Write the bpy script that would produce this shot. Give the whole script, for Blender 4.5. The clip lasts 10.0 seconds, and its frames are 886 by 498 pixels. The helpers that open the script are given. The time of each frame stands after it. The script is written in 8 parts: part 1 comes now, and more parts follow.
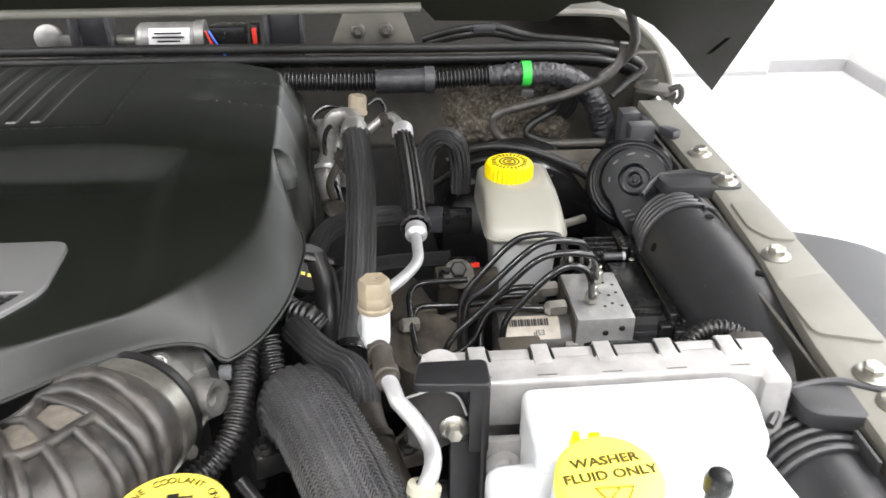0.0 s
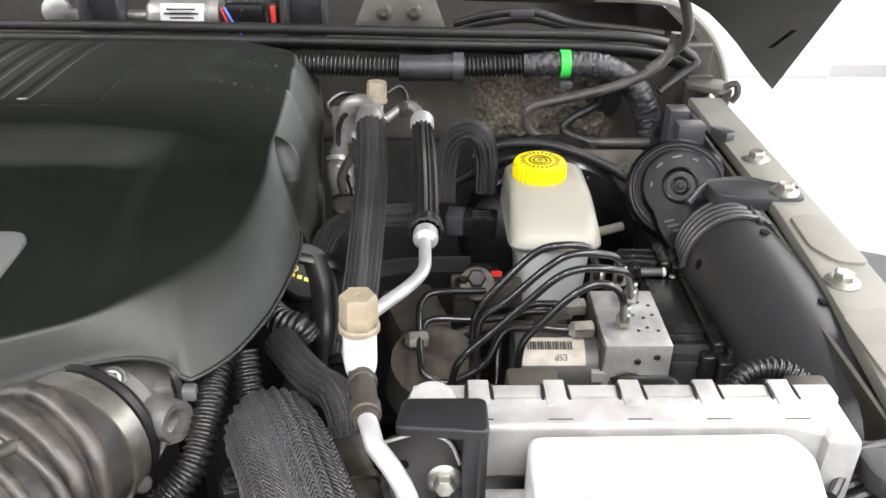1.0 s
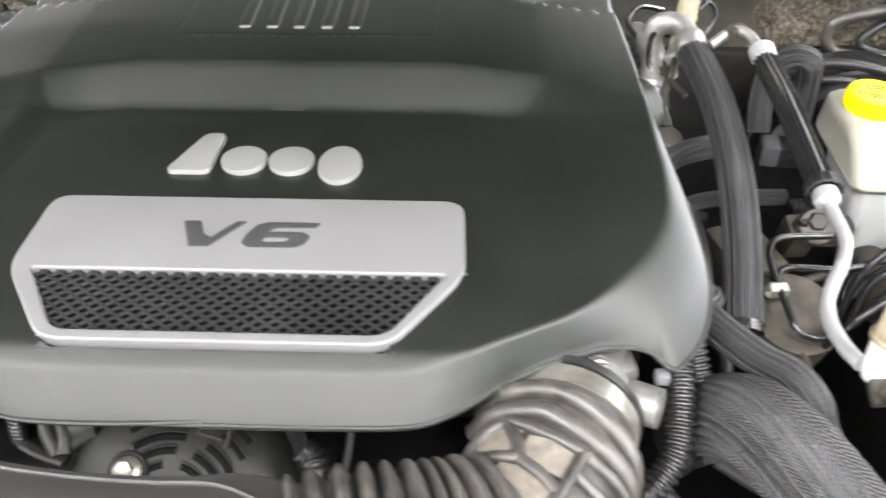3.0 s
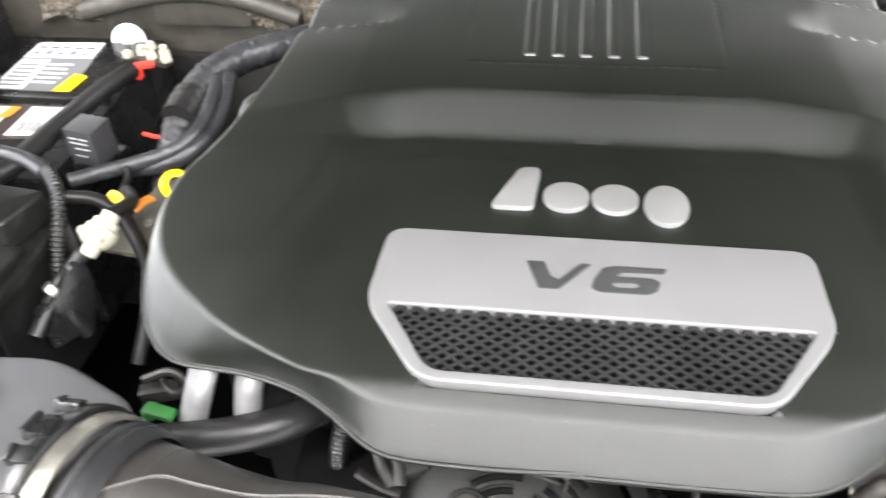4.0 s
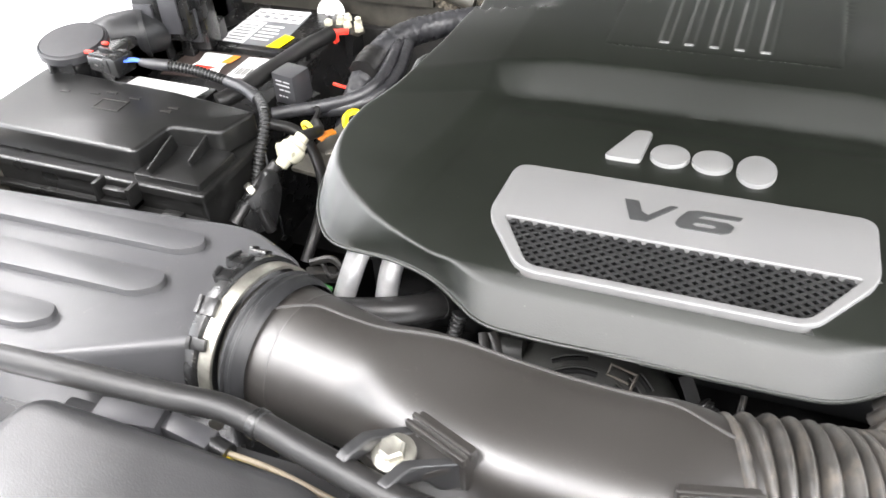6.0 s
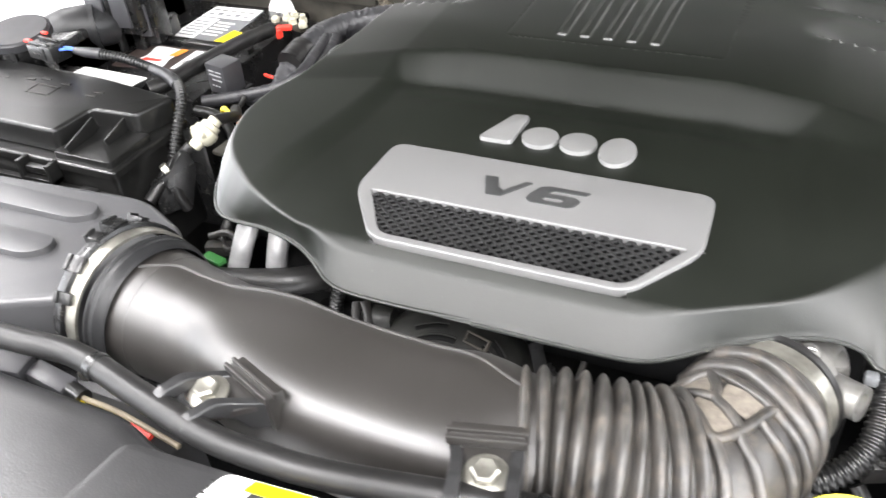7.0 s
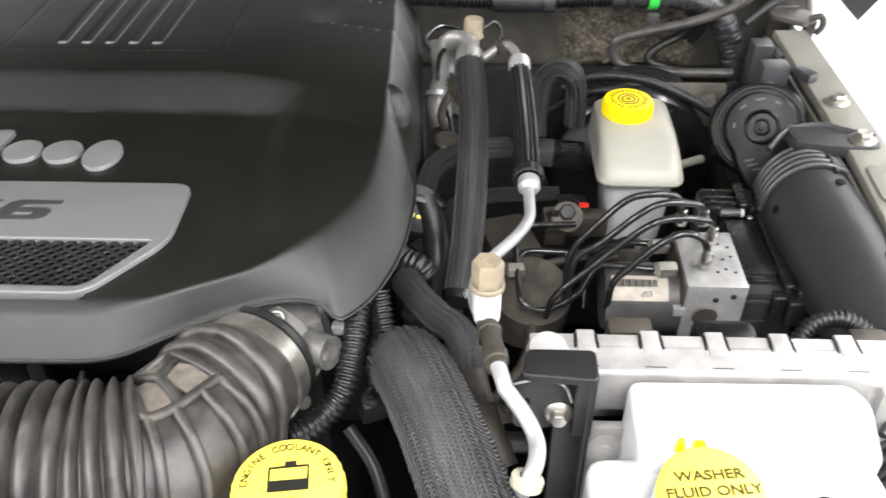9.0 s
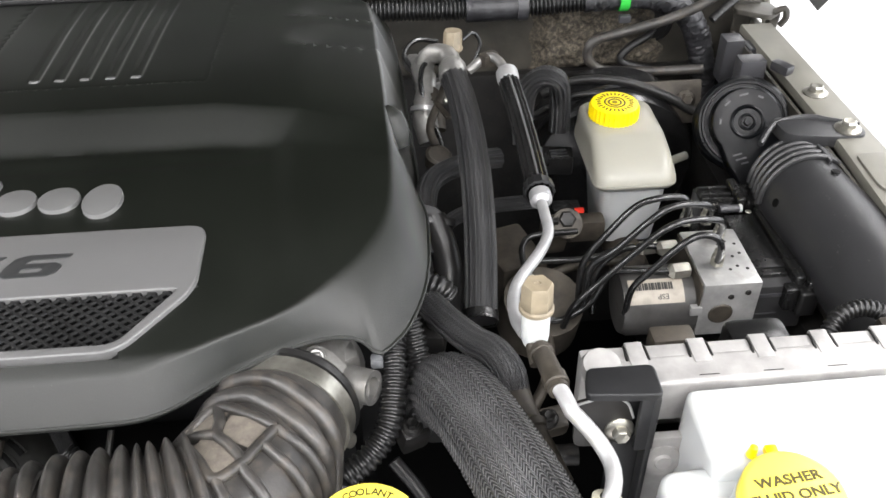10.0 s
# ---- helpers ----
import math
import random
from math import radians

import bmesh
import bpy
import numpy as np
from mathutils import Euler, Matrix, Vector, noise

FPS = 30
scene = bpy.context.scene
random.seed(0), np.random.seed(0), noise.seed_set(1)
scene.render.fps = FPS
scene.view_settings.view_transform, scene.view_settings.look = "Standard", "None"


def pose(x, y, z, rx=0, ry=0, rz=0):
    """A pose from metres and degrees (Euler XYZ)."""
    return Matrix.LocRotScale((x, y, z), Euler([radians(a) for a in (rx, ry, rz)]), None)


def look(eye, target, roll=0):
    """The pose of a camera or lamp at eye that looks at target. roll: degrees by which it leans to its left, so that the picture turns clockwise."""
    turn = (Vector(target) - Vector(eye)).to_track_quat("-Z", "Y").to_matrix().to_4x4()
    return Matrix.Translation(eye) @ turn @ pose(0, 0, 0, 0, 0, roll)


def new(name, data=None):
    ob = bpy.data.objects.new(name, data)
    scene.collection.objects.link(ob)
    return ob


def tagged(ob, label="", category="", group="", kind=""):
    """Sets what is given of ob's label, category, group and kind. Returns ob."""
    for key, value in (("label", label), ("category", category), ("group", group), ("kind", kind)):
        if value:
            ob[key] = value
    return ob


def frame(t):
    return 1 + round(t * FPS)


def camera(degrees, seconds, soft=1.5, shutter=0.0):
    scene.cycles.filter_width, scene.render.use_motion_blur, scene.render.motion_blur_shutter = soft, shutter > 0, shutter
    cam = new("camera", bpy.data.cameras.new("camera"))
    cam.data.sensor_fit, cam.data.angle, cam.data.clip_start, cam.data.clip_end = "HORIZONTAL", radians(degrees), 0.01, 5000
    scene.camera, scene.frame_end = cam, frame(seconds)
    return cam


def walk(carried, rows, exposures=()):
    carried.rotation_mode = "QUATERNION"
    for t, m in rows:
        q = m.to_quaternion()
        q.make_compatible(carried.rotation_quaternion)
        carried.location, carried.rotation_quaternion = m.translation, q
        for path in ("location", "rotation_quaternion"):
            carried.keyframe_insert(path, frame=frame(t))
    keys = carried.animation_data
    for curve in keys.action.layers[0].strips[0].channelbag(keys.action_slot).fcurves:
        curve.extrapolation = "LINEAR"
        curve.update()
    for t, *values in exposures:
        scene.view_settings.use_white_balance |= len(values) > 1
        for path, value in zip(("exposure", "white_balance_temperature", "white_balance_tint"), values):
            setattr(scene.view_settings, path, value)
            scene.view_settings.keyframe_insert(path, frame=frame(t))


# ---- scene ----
cam = camera(55.9, 10.0, shutter=0.4)
PATH = [
    (0, (0.375, -0.568, 1.449), (0.522, 1.164, 0.46), 0.1),
    (0.5, (0.405, -0.494, 1.403), (0.473, 1.25, 0.426), 0.3),
    (1, (0.405, -0.489, 1.415), (0.448, 1.242, 0.414), 0.8),
    (1.5, (0.386, -0.489, 1.418), (0.416, 1.154, 0.277), 1.4),
    (2, (0.327, -0.481, 1.476), (0.299, 1.09, 0.239), 0.2),
    (3.5, (0.049, -0.418, 1.484), (-0.04, 1.082, 0.164), -0.6),
    (4, (-0.024, -0.419, 1.501), (-0.286, 1.067, 0.188), -3.0),
    (4.5, (-0.06, -0.438, 1.506), (-0.451, 1.028, 0.203), -4.0),
    (5, (-0.044, -0.484, 1.518), (-0.534, 0.964, 0.228), -4.5),
    (6.5, (0.102, -0.56, 1.53), (-0.566, 0.848, 0.276), -4.4),
    (7, (0.179, -0.548, 1.519), (-0.522, 0.858, 0.282), -5.0),
    (7.5, (0.248, -0.549, 1.505), (-0.462, 0.863, 0.279), -5.4),
    (8, (0.312, -0.544, 1.498), (-0.189, 0.944, 0.259), -2.8),
    (8.5, (0.351, -0.527, 1.493), (0.073, 1.013, 0.248), -1.9),
    (9, (0.362, -0.524, 1.508), (0.282, 1.032, 0.255), -0.8),
    (9.5, (0.307, -0.52, 1.517), (0.36, 1.03, 0.254), -0.0),
    (10, (0.288, -0.506, 1.52), (0.378, 1.045, 0.26), -1.5),
]
EXPOSURE = [(0.0, -1.09), (0.5, -0.96), (1.0, -0.95), (2.0, -0.77), (3.0, -0.05), (3.5, 0.1), (5.0, 0.1), (6.5, -0.04), (7.0, -0.10), (7.5, -0.15), (8.0, -0.2), (8.5, -0.35), (9.0, -0.87), (10.0, -1.07)]
walk(cam, [(t, look(eye, target, roll)) for t, eye, target, roll in PATH], EXPOSURE)

# ---- light ----
world = bpy.data.worlds.new("world")
scene.world = world
world.use_nodes = True
world.node_tree.nodes["Background"].inputs[0].default_value = (0.9, 0.95, 1.0, 1)
world.node_tree.nodes["Background"].inputs[1].default_value = 0.3
LAMP_W, WINDOW_W = 60.0, 7.4
# unseen ceiling panels; rows at 0.1 and 1.6 added for the cover's flanks
LAMP_GRID = [(x, y) for x in (-2.9, -1.2, 0.7, 2.4) for y in (-2.4, -1.45)] + [(2.4, 3.4), (2.4, 1.6), (2.4, 0.1), (-2.9, 0.1), (-2.9, 1.6)]
LAMP_SHARE = {-2.4: 1.5, -1.45: 1.6, 0.1: 2.6, 1.6: 1.2, 3.4: 0.8}


# ---- materials ----
def nodes_of(m):
    m.use_nodes = True
    nt = m.node_tree
    return nt, nt.nodes, nt.links, nt.nodes["Principled BSDF"]


def noise_node(nt, scale, detail=3.0, rough=0.55):
    pos = nt.nodes.new("ShaderNodeNewGeometry")
    n = nt.nodes.new("ShaderNodeTexNoise")
    n.inputs["Scale"].default_value = scale
    n.inputs["Detail"].default_value = detail
    n.inputs["Roughness"].default_value = rough
    nt.links.new(pos.outputs["Position"], n.inputs["Vector"])
    return n


def ramp(nt, src, a, b, lo=(0, 0, 0, 1), hi=(1, 1, 1, 1)):
    r = nt.nodes.new("ShaderNodeValToRGB")
    r.color_ramp.elements[0].position, r.color_ramp.elements[1].position = a, b
    r.color_ramp.elements[0].color, r.color_ramp.elements[1].color = lo, hi
    nt.links.new(src, r.inputs[0])
    return r


def mix_rgb(nt, fac, a, b):
    m = nt.nodes.new("ShaderNodeMix")
    m.data_type = "RGBA"
    for sock, v in ((m.inputs[0], fac), (m.inputs[6], a), (m.inputs[7], b)):
        if isinstance(v, (int, float)):
            sock.default_value = v
        elif isinstance(v, tuple):
            sock.default_value = v
        else:
            nt.links.new(v, sock)
    return m.outputs[2]


def surf(name, col, rough=0.5, metal=0.0, vary=0.15, grain=900.0, bump=0.1, dust=0.0, dust_col=(0.22, 0.19, 0.15), coarse=22.0, coat=0.0, spec=0.5, specks=0.0):
    """A surface with grain and stains at two scales, fine relief and an uneven film of dust."""
    m = bpy.data.materials.new(name)
    nt, nodes, links, bsdf = nodes_of(m)
    c4 = tuple(col) + (1,)
    dark = tuple(v * (1 - vary) for v in col) + (1,)
    light = tuple(min(1, v * (1 + vary)) for v in col) + (1,)
    big = noise_node(nt, coarse, 4)
    fine = noise_node(nt, grain, 2)
    out = ramp(nt, big.outputs["Fac"], 0.3, 0.7, dark, light).outputs[0]
    if dust > 0:
        patch = noise_node(nt, coarse * 2.3, 6, 0.7)
        mask = ramp(nt, patch.outputs["Fac"], 0.62 - 0.3 * dust, 0.78, (0, 0, 0, 1), (min(1, dust * 1.4),) * 3 + (1,))
        out = mix_rgb(nt, mask.outputs[0], out, tuple(dust_col) + (1,))
        rr = mix_rgb(nt, mask.outputs[0], (rough,) * 3 + (1,), (0.85,) * 3 + (1,))
        links.new(rr, bsdf.inputs["Roughness"])
    else:
        rr = ramp(nt, big.outputs["Fac"], 0.25, 0.75, (max(0.02, rough * 0.85),) * 3 + (1,), (min(1, rough * 1.15),) * 3 + (1,))
        links.new(rr.outputs[0], bsdf.inputs["Roughness"])
    if specks > 0:
        dots = noise_node(nt, 520.0, 1)
        spread = noise_node(nt, 60.0, 2)
        both = nodes.new("ShaderNodeMath")
        both.operation = "ADD"
        links.new(dots.outputs["Fac"], both.inputs[0])
        links.new(spread.outputs["Fac"], both.inputs[1])
        half = nodes.new("ShaderNodeMath")
        half.operation = "MULTIPLY"
        half.inputs[1].default_value = 0.5
        links.new(both.outputs[0], half.inputs[0])
        spot = ramp(nt, half.outputs[0], 0.655, 0.69, (0, 0, 0, 1), (specks,) * 3 + (1,))
        out = mix_rgb(nt, spot.outputs[0], out, (0.34, 0.32, 0.29, 1))
    links.new(out, bsdf.inputs["Base Color"])
    bsdf.inputs["Metallic"].default_value = metal
    bsdf.inputs["Specular IOR Level"].default_value = spec
    bsdf.inputs["Coat Weight"].default_value = coat
    if bump > 0:
        b = nodes.new("ShaderNodeBump")
        b.inputs["Strength"].default_value = bump
        b.inputs["Distance"].default_value = 0.0002
        links.new(fine.outputs["Fac"], b.inputs["Height"])
        links.new(b.outputs[0], bsdf.inputs["Normal"])
    return m


def grained(name, col, rough, grain, bump, ior):
    """Textured moulding plastic: a dark body under a soft, short-tailed sheen, with a fine pebbled grain."""
    m = bpy.data.materials.new(name)
    nt, nodes, links, bsdf = nodes_of(m)
    big = noise_node(nt, 9.0, 4)
    fine = noise_node(nt, grain, 2)
    body = nodes.new("ShaderNodeBsdfDiffuse")
    tone = ramp(nt, big.outputs["Fac"], 0.3, 0.7, tuple(c * 0.85 for c in col) + (1,), tuple(c * 1.15 for c in col) + (1,)).outputs[0]
    dots = noise_node(nt, 420.0, 1)
    spot = ramp(nt, dots.outputs["Fac"], 0.80, 0.83, (0, 0, 0, 1), (0.12, 0.12, 0.12, 1))
    links.new(mix_rgb(nt, spot.outputs[0], tone, (0.34, 0.32, 0.29, 1)), body.inputs["Color"])
    gloss = nodes.new("ShaderNodeBsdfAnisotropic")
    gloss.distribution = "BECKMANN"
    gloss.inputs["Color"].default_value = (1, 1, 1, 1)
    wear = ramp(nt, big.outputs["Fac"], 0.25, 0.75, (rough * 0.94,) * 3 + (1,), (rough * 1.06,) * 3 + (1,))
    links.new(wear.outputs[0], gloss.inputs["Roughness"])
    relief = nodes.new("ShaderNodeBump")
    relief.inputs["Strength"].default_value = bump
    relief.inputs["Distance"].default_value = 0.0002
    links.new(fine.outputs["Fac"], relief.inputs["Height"])
    fres = nodes.new("ShaderNodeFresnel")
    fres.inputs["IOR"].default_value = ior
    both = nodes.new("ShaderNodeMixShader")
    for target in (body, gloss):
        links.new(relief.outputs[0], target.inputs["Normal"])
    links.new(fres.outputs[0], both.inputs[0])
    links.new(body.outputs[0], both.inputs[1])
    links.new(gloss.outputs[0], both.inputs[2])
    out = next(n for n in nodes if n.type == "OUTPUT_MATERIAL")
    links.new(both.outputs[0], out.inputs["Surface"])
    nodes.remove(bsdf)
    return m


def braid(name, col, cells=13.0, pitch=0.006, strength=0.9, depth=0.0010):
    """Woven sleeve: herringbone strands round the hose, from the hose's own coordinates (round, along). Strand
    highlights and gap shade are in the colour.
    """
    m = bpy.data.materials.new(name)
    nt, nodes, links, bsdf = nodes_of(m)
    uv = nodes.new("ShaderNodeUVMap")
    sep = nodes.new("ShaderNodeSeparateXYZ")
    links.new(uv.outputs[0], sep.inputs[0])

    def math(op, a, b=None):
        n = nodes.new("ShaderNodeMath")
        n.operation = op
        for k, v in enumerate((a, b)):
            if v is None:
                continue
            if isinstance(v, float):
                n.inputs[k].default_value = v
            else:
                links.new(v, n.inputs[k])
        return n.outputs[0]

    s = math("MULTIPLY", sep.outputs[0], cells * 2)
    tri = math("PINGPONG", s, 1.0)
    v = math("DIVIDE", sep.outputs[1], pitch)
    wave = math("SINE", math("MULTIPLY", math("ADD", v, math("MULTIPLY", tri, 1.6)), 6.2832))
    edge = math("SINE", math("MULTIPLY", s, 3.1416))
    h = math("ADD", math("MULTIPLY", wave, 0.5), math("MULTIPLY", math("ABSOLUTE", edge), 0.8))
    b = nodes.new("ShaderNodeBump")
    b.inputs["Strength"].default_value = strength
    b.inputs["Distance"].default_value = depth
    links.new(h, b.inputs["Height"])
    links.new(b.outputs[0], bsdf.inputs["Normal"])
    big = noise_node(nt, 30.0, 4)
    # strand tops painted lighter as highlights, gaps darker as crease shade
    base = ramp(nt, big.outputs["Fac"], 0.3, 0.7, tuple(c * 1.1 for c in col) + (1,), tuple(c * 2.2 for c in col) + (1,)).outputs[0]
    weave_shading = ramp(nt, math("MULTIPLY", math("ADD", wave, 1.0), 0.5), 0.45, 0.85)
    links.new(mix_rgb(nt, weave_shading.outputs[0], tuple(c * 0.25 for c in col) + (1,), base), bsdf.inputs["Base Color"])
    bsdf.inputs["Roughness"].default_value = 0.40
    return m


def glow(name, col, strength):
    m = bpy.data.materials.new(name)
    nt, nodes, links, bsdf = nodes_of(m)
    bsdf.inputs["Base Color"].default_value = tuple(col) + (1,)
    bsdf.inputs["Emission Color"].default_value = tuple(col) + (1,)
    bsdf.inputs["Emission Strength"].default_value = strength
    return m


def milky(name, col, rough=0.35):
    """Translucent moulded plastic."""
    m = surf(name, col, rough, vary=0.05, bump=0.05, coarse=14, grain=500)
    bsdf = m.node_tree.nodes["Principled BSDF"]
    bsdf.inputs["Subsurface Weight"].default_value = 0.35
    bsdf.inputs["Subsurface Radius"].default_value = (0.012, 0.011, 0.009)
    bsdf.inputs["Subsurface Scale"].default_value = 1.0
    return m


COVER = grained("cover_plastic", (0.0078, 0.0090, 0.0070), 0.59, 900, 0.5, 1.54)
PLATE = surf("silver_paint", (0.155, 0.155, 0.153), 0.42, 0.25, vary=0.03, bump=0.03)
CHROME = surf("satin_chrome", (0.25, 0.25, 0.247), 0.36, 0.5, vary=0.04, bump=0.02)
GRILLE = surf("grille_plastic", (0.012, 0.012, 0.012), 0.42, vary=0.1, bump=0.1)
BADGE_DARK = surf("badge_grey", (0.045, 0.046, 0.046), 0.4, 0.3, vary=0.06, bump=0.05)
BLACK = surf("black_plastic", (0.008, 0.008, 0.008), 0.27, vary=0.3, bump=0.25, grain=900, specks=0.3)
FUSE_PLASTIC = surf("fuse_box_plastic", (0.007, 0.007, 0.0067), 0.30, vary=0.05, bump=0.3, grain=1200, coarse=8, specks=0.03, spec=0.45)
BLACK_DUSTY = surf("dusty_black_plastic", (0.014, 0.013, 0.012), 0.38, vary=0.3, bump=0.3, dust=0.25, dust_col=(0.07, 0.058, 0.045))
MATT_BLACK = surf("matt_black_paint", (0.014, 0.0142, 0.0148), 0.40, vary=0.35, bump=0.4, grain=500, dust=0.12, dust_col=(0.03, 0.028, 0.026), spec=0.28)
CASTING_BLACK = surf("dark_casting", (0.014, 0.0143, 0.0128), 0.5, vary=0.35, bump=0.5, grain=300, dust=0.2, dust_col=(0.05, 0.045, 0.036), spec=0.35, coarse=30)
HORN_PAINT = surf("horn_paint", (0.0030, 0.0034, 0.0040), 0.32, vary=0.3, bump=0.3, grain=500, spec=0.16)
BLACK_GLOSS = surf("gloss_black_paint", (0.012, 0.012, 0.012), 0.22, vary=0.15, bump=0.05)
INTAKE = surf("intake_plastic", (0.0175, 0.0158, 0.0142), 0.41, vary=0.06, bump=0.12, grain=900, coarse=7, spec=1.0, specks=0.03)
AIRBOX = surf("airbox_plastic", (0.05, 0.05, 0.052), 0.36, vary=0.08, bump=0.35, grain=1000, specks=0.08)
RUBBER = surf("rubber", (0.011, 0.0107, 0.0105), 0.38, vary=0.3, bump=0.3, grain=500, dust=0.15, dust_col=(0.05, 0.042, 0.033), spec=0.36)
RUBBER_DUSTY = surf("dusty_rubber", (0.036, 0.034, 0.0315), 0.36, vary=0.5, bump=0.5, grain=400, dust=0.45, dust_col=(0.115, 0.095, 0.073), coarse=40)
DUST_PANEL = surf("dusty_membrane", (0.13, 0.115, 0.095), 0.7, vary=0.35, bump=0.5, dust=0.5, dust_col=(0.24, 0.205, 0.165), coarse=110)
CONDUIT = surf("conduit_plastic", (0.011, 0.011, 0.011), 0.3, vary=0.3, bump=0.15, dust=0.15, dust_col=(0.06, 0.052, 0.042))
TAPE = surf("cloth_tape", (0.021, 0.021, 0.023), 0.4, vary=0.35, bump=0.8, grain=350, coarse=60)
GREEN = surf("green_tape", (0.03, 0.45, 0.05), 0.45, vary=0.06, bump=0.05)
ALU = surf("cast_aluminium", (0.28, 0.275, 0.262), 0.42, 0.7, vary=0.3, bump=0.6, grain=350, dust=0.25, dust_col=(0.15, 0.13, 0.1), coarse=40)
ALU_PIPE = surf("aluminium_pipe", (0.40, 0.40, 0.40), 0.4, 0.5, vary=0.15, bump=0.3, grain=500, coarse=60)
MACHINED = surf("machined_aluminium", (0.40, 0.40, 0.39), 0.36, 0.6, vary=0.25, bump=0.3, grain=350, dust=0.22, dust_col=(0.24, 0.19, 0.13), coarse=45)
STEEL = surf("zinc_bolt", (0.34, 0.33, 0.29), 0.33, 0.85, vary=0.25, bump=0.2, dust=0.2, dust_col=(0.2, 0.16, 0.11), coarse=80)
TAN_CAP = surf("aged_nylon", (0.21, 0.175, 0.12), 0.5, vary=0.25, bump=0.2, coarse=70)
NYLON = surf("cream_nylon", (0.36, 0.345, 0.27), 0.4, vary=0.1, bump=0.1)
YELLOW = surf("yellow_plastic", (0.86, 0.66, 0.0), 0.38, vary=0.04, bump=0.05)
# windscreen painted matt near-black so the cover's rear deck reflects dark
SCREEN = surf("matt_dark_windscreen", (0.004, 0.0045, 0.0038), 0.5, vary=0.05, bump=0, spec=0.06)
CAP_GREY = surf("sensor_cap_plastic", (0.020, 0.020, 0.0215), 0.5, vary=0.06, bump=0.2, spec=0.3)
YELLOW_PALE = surf("pale_yellow_plastic", (0.87, 0.72, 0.09), 0.4, vary=0.03, bump=0.05)
INK = surf("black_print", (0.012, 0.012, 0.01), 0.5, vary=0.05, bump=0)
DARK_PRINT = surf("dark_olive_print", (0.05, 0.038, 0.003), 0.5, vary=0.05, bump=0)
YELLOW_INK = surf("dark_yellow_relief", (0.22, 0.16, 0.0), 0.45, vary=0.05, bump=0)
WHITE_TANK = milky("tank_plastic", (0.54, 0.555, 0.55))
RESERVOIR = milky("reservoir_plastic", (0.285, 0.278, 0.235))
RADTANK = surf("radiator_alloy", (0.31, 0.303, 0.293), 0.46, 0.25, vary=0.22, bump=0.5, grain=300, dust=0.12, dust_col=(0.3, 0.27, 0.23), coarse=45)
BODY = surf("olive_grey_paint", (0.15, 0.145, 0.122), 0.5, 0.1, vary=0.1, bump=0.1, dust=0.1, dust_col=(0.2, 0.18, 0.15))
# olive again at two tones below BODY, each with dust patches
BODY_DARK_DUSTY = surf("dark_dusty_olive_paint", (0.042, 0.039, 0.032), 0.45, 0.1, vary=0.35, bump=0.3, dust=0.35, dust_col=(0.075, 0.062, 0.047), coarse=40)
PAINT_MID_DUSTY = surf("mid_dusty_olive_paint", (0.085, 0.08, 0.066), 0.5, 0.1, vary=0.25, bump=0.2, dust=0.3, dust_col=(0.12, 0.105, 0.085), coarse=35)
# body olive painted far darker, so its reflection in the cover stays dark
HOOD = surf("darkened_hood_paint", (0.0115, 0.0118, 0.0082), 0.55, 0.0, vary=0.1, bump=0.08, spec=0.15)
MAT_INSUL = surf("dusty_insulation", (0.04, 0.034, 0.026), 0.9, vary=0.5, grain=160, bump=1.0, dust=0.6, dust_col=(0.24, 0.205, 0.15), coarse=90)
DARK_METAL = surf("dark_metal", (0.015, 0.0143, 0.0135), 0.45, 0.4, vary=0.4, bump=0.6, grain=250, dust=0.3, dust_col=(0.06, 0.05, 0.038), coarse=50)
BROWN_METAL = surf("grimy_casting", (0.042, 0.036, 0.028), 0.55, 0.3, vary=0.45, bump=0.8, grain=220, dust=0.35, dust_col=(0.10, 0.082, 0.06), coarse=60)
# near-black put in for the shade in gaps, holes, wells and slots
SHADOW_BLACK = surf("shade_black", (0.0025, 0.0025, 0.0025), 0.7, vary=0.3, bump=0.3, grain=300, spec=0.12)
WHITE_LABEL = surf("white_label", (0.66, 0.66, 0.65), 0.42, vary=0.03, bump=0)
GREY_LABEL = surf("grey_label", (0.42, 0.43, 0.43), 0.45, vary=0.05, bump=0)
DIRTY_LABEL = surf("grimy_label", (0.25, 0.225, 0.185), 0.45, vary=0.2, bump=0, dust=0.3, dust_col=(0.15, 0.125, 0.095), coarse=70)
MOTOR_GREY = surf("grey_motor_paint", (0.05, 0.049, 0.047), 0.4, 0.3, vary=0.25, bump=0.3, dust=0.25, dust_col=(0.09, 0.077, 0.06), coarse=60)
BATTERY_GREY = surf("battery_label_grey", (0.13, 0.135, 0.14), 0.45, vary=0.08, bump=0)
BROWN_LABEL = surf("brown_label", (0.035, 0.026, 0.023), 0.4, vary=0.1, bump=0)
RED = surf("red_plastic", (0.62, 0.035, 0.02), 0.4, vary=0.06, bump=0.05)
ORANGE = surf("orange_plastic", (0.65, 0.22, 0.02), 0.45, vary=0.1, bump=0.05)
BLUE = surf("blue_wire", (0.05, 0.13, 0.55), 0.45, vary=0.1, bump=0)
GREY_PLASTIC = surf("grey_plastic", (0.036, 0.036, 0.039), 0.38, vary=0.2, bump=0.2)
DUCT = surf("duct_plastic", (0.018, 0.0182, 0.019), 0.42, vary=0.12, bump=0.3, grain=900, dust=0.06, dust_col=(0.05, 0.046, 0.04), specks=0.10, spec=0.55)
SUPPORT = surf("support_plastic", (0.022, 0.022, 0.0225), 0.3, vary=0.2, bump=0.5, grain=800, dust=0.15, dust_col=(0.07, 0.062, 0.052))
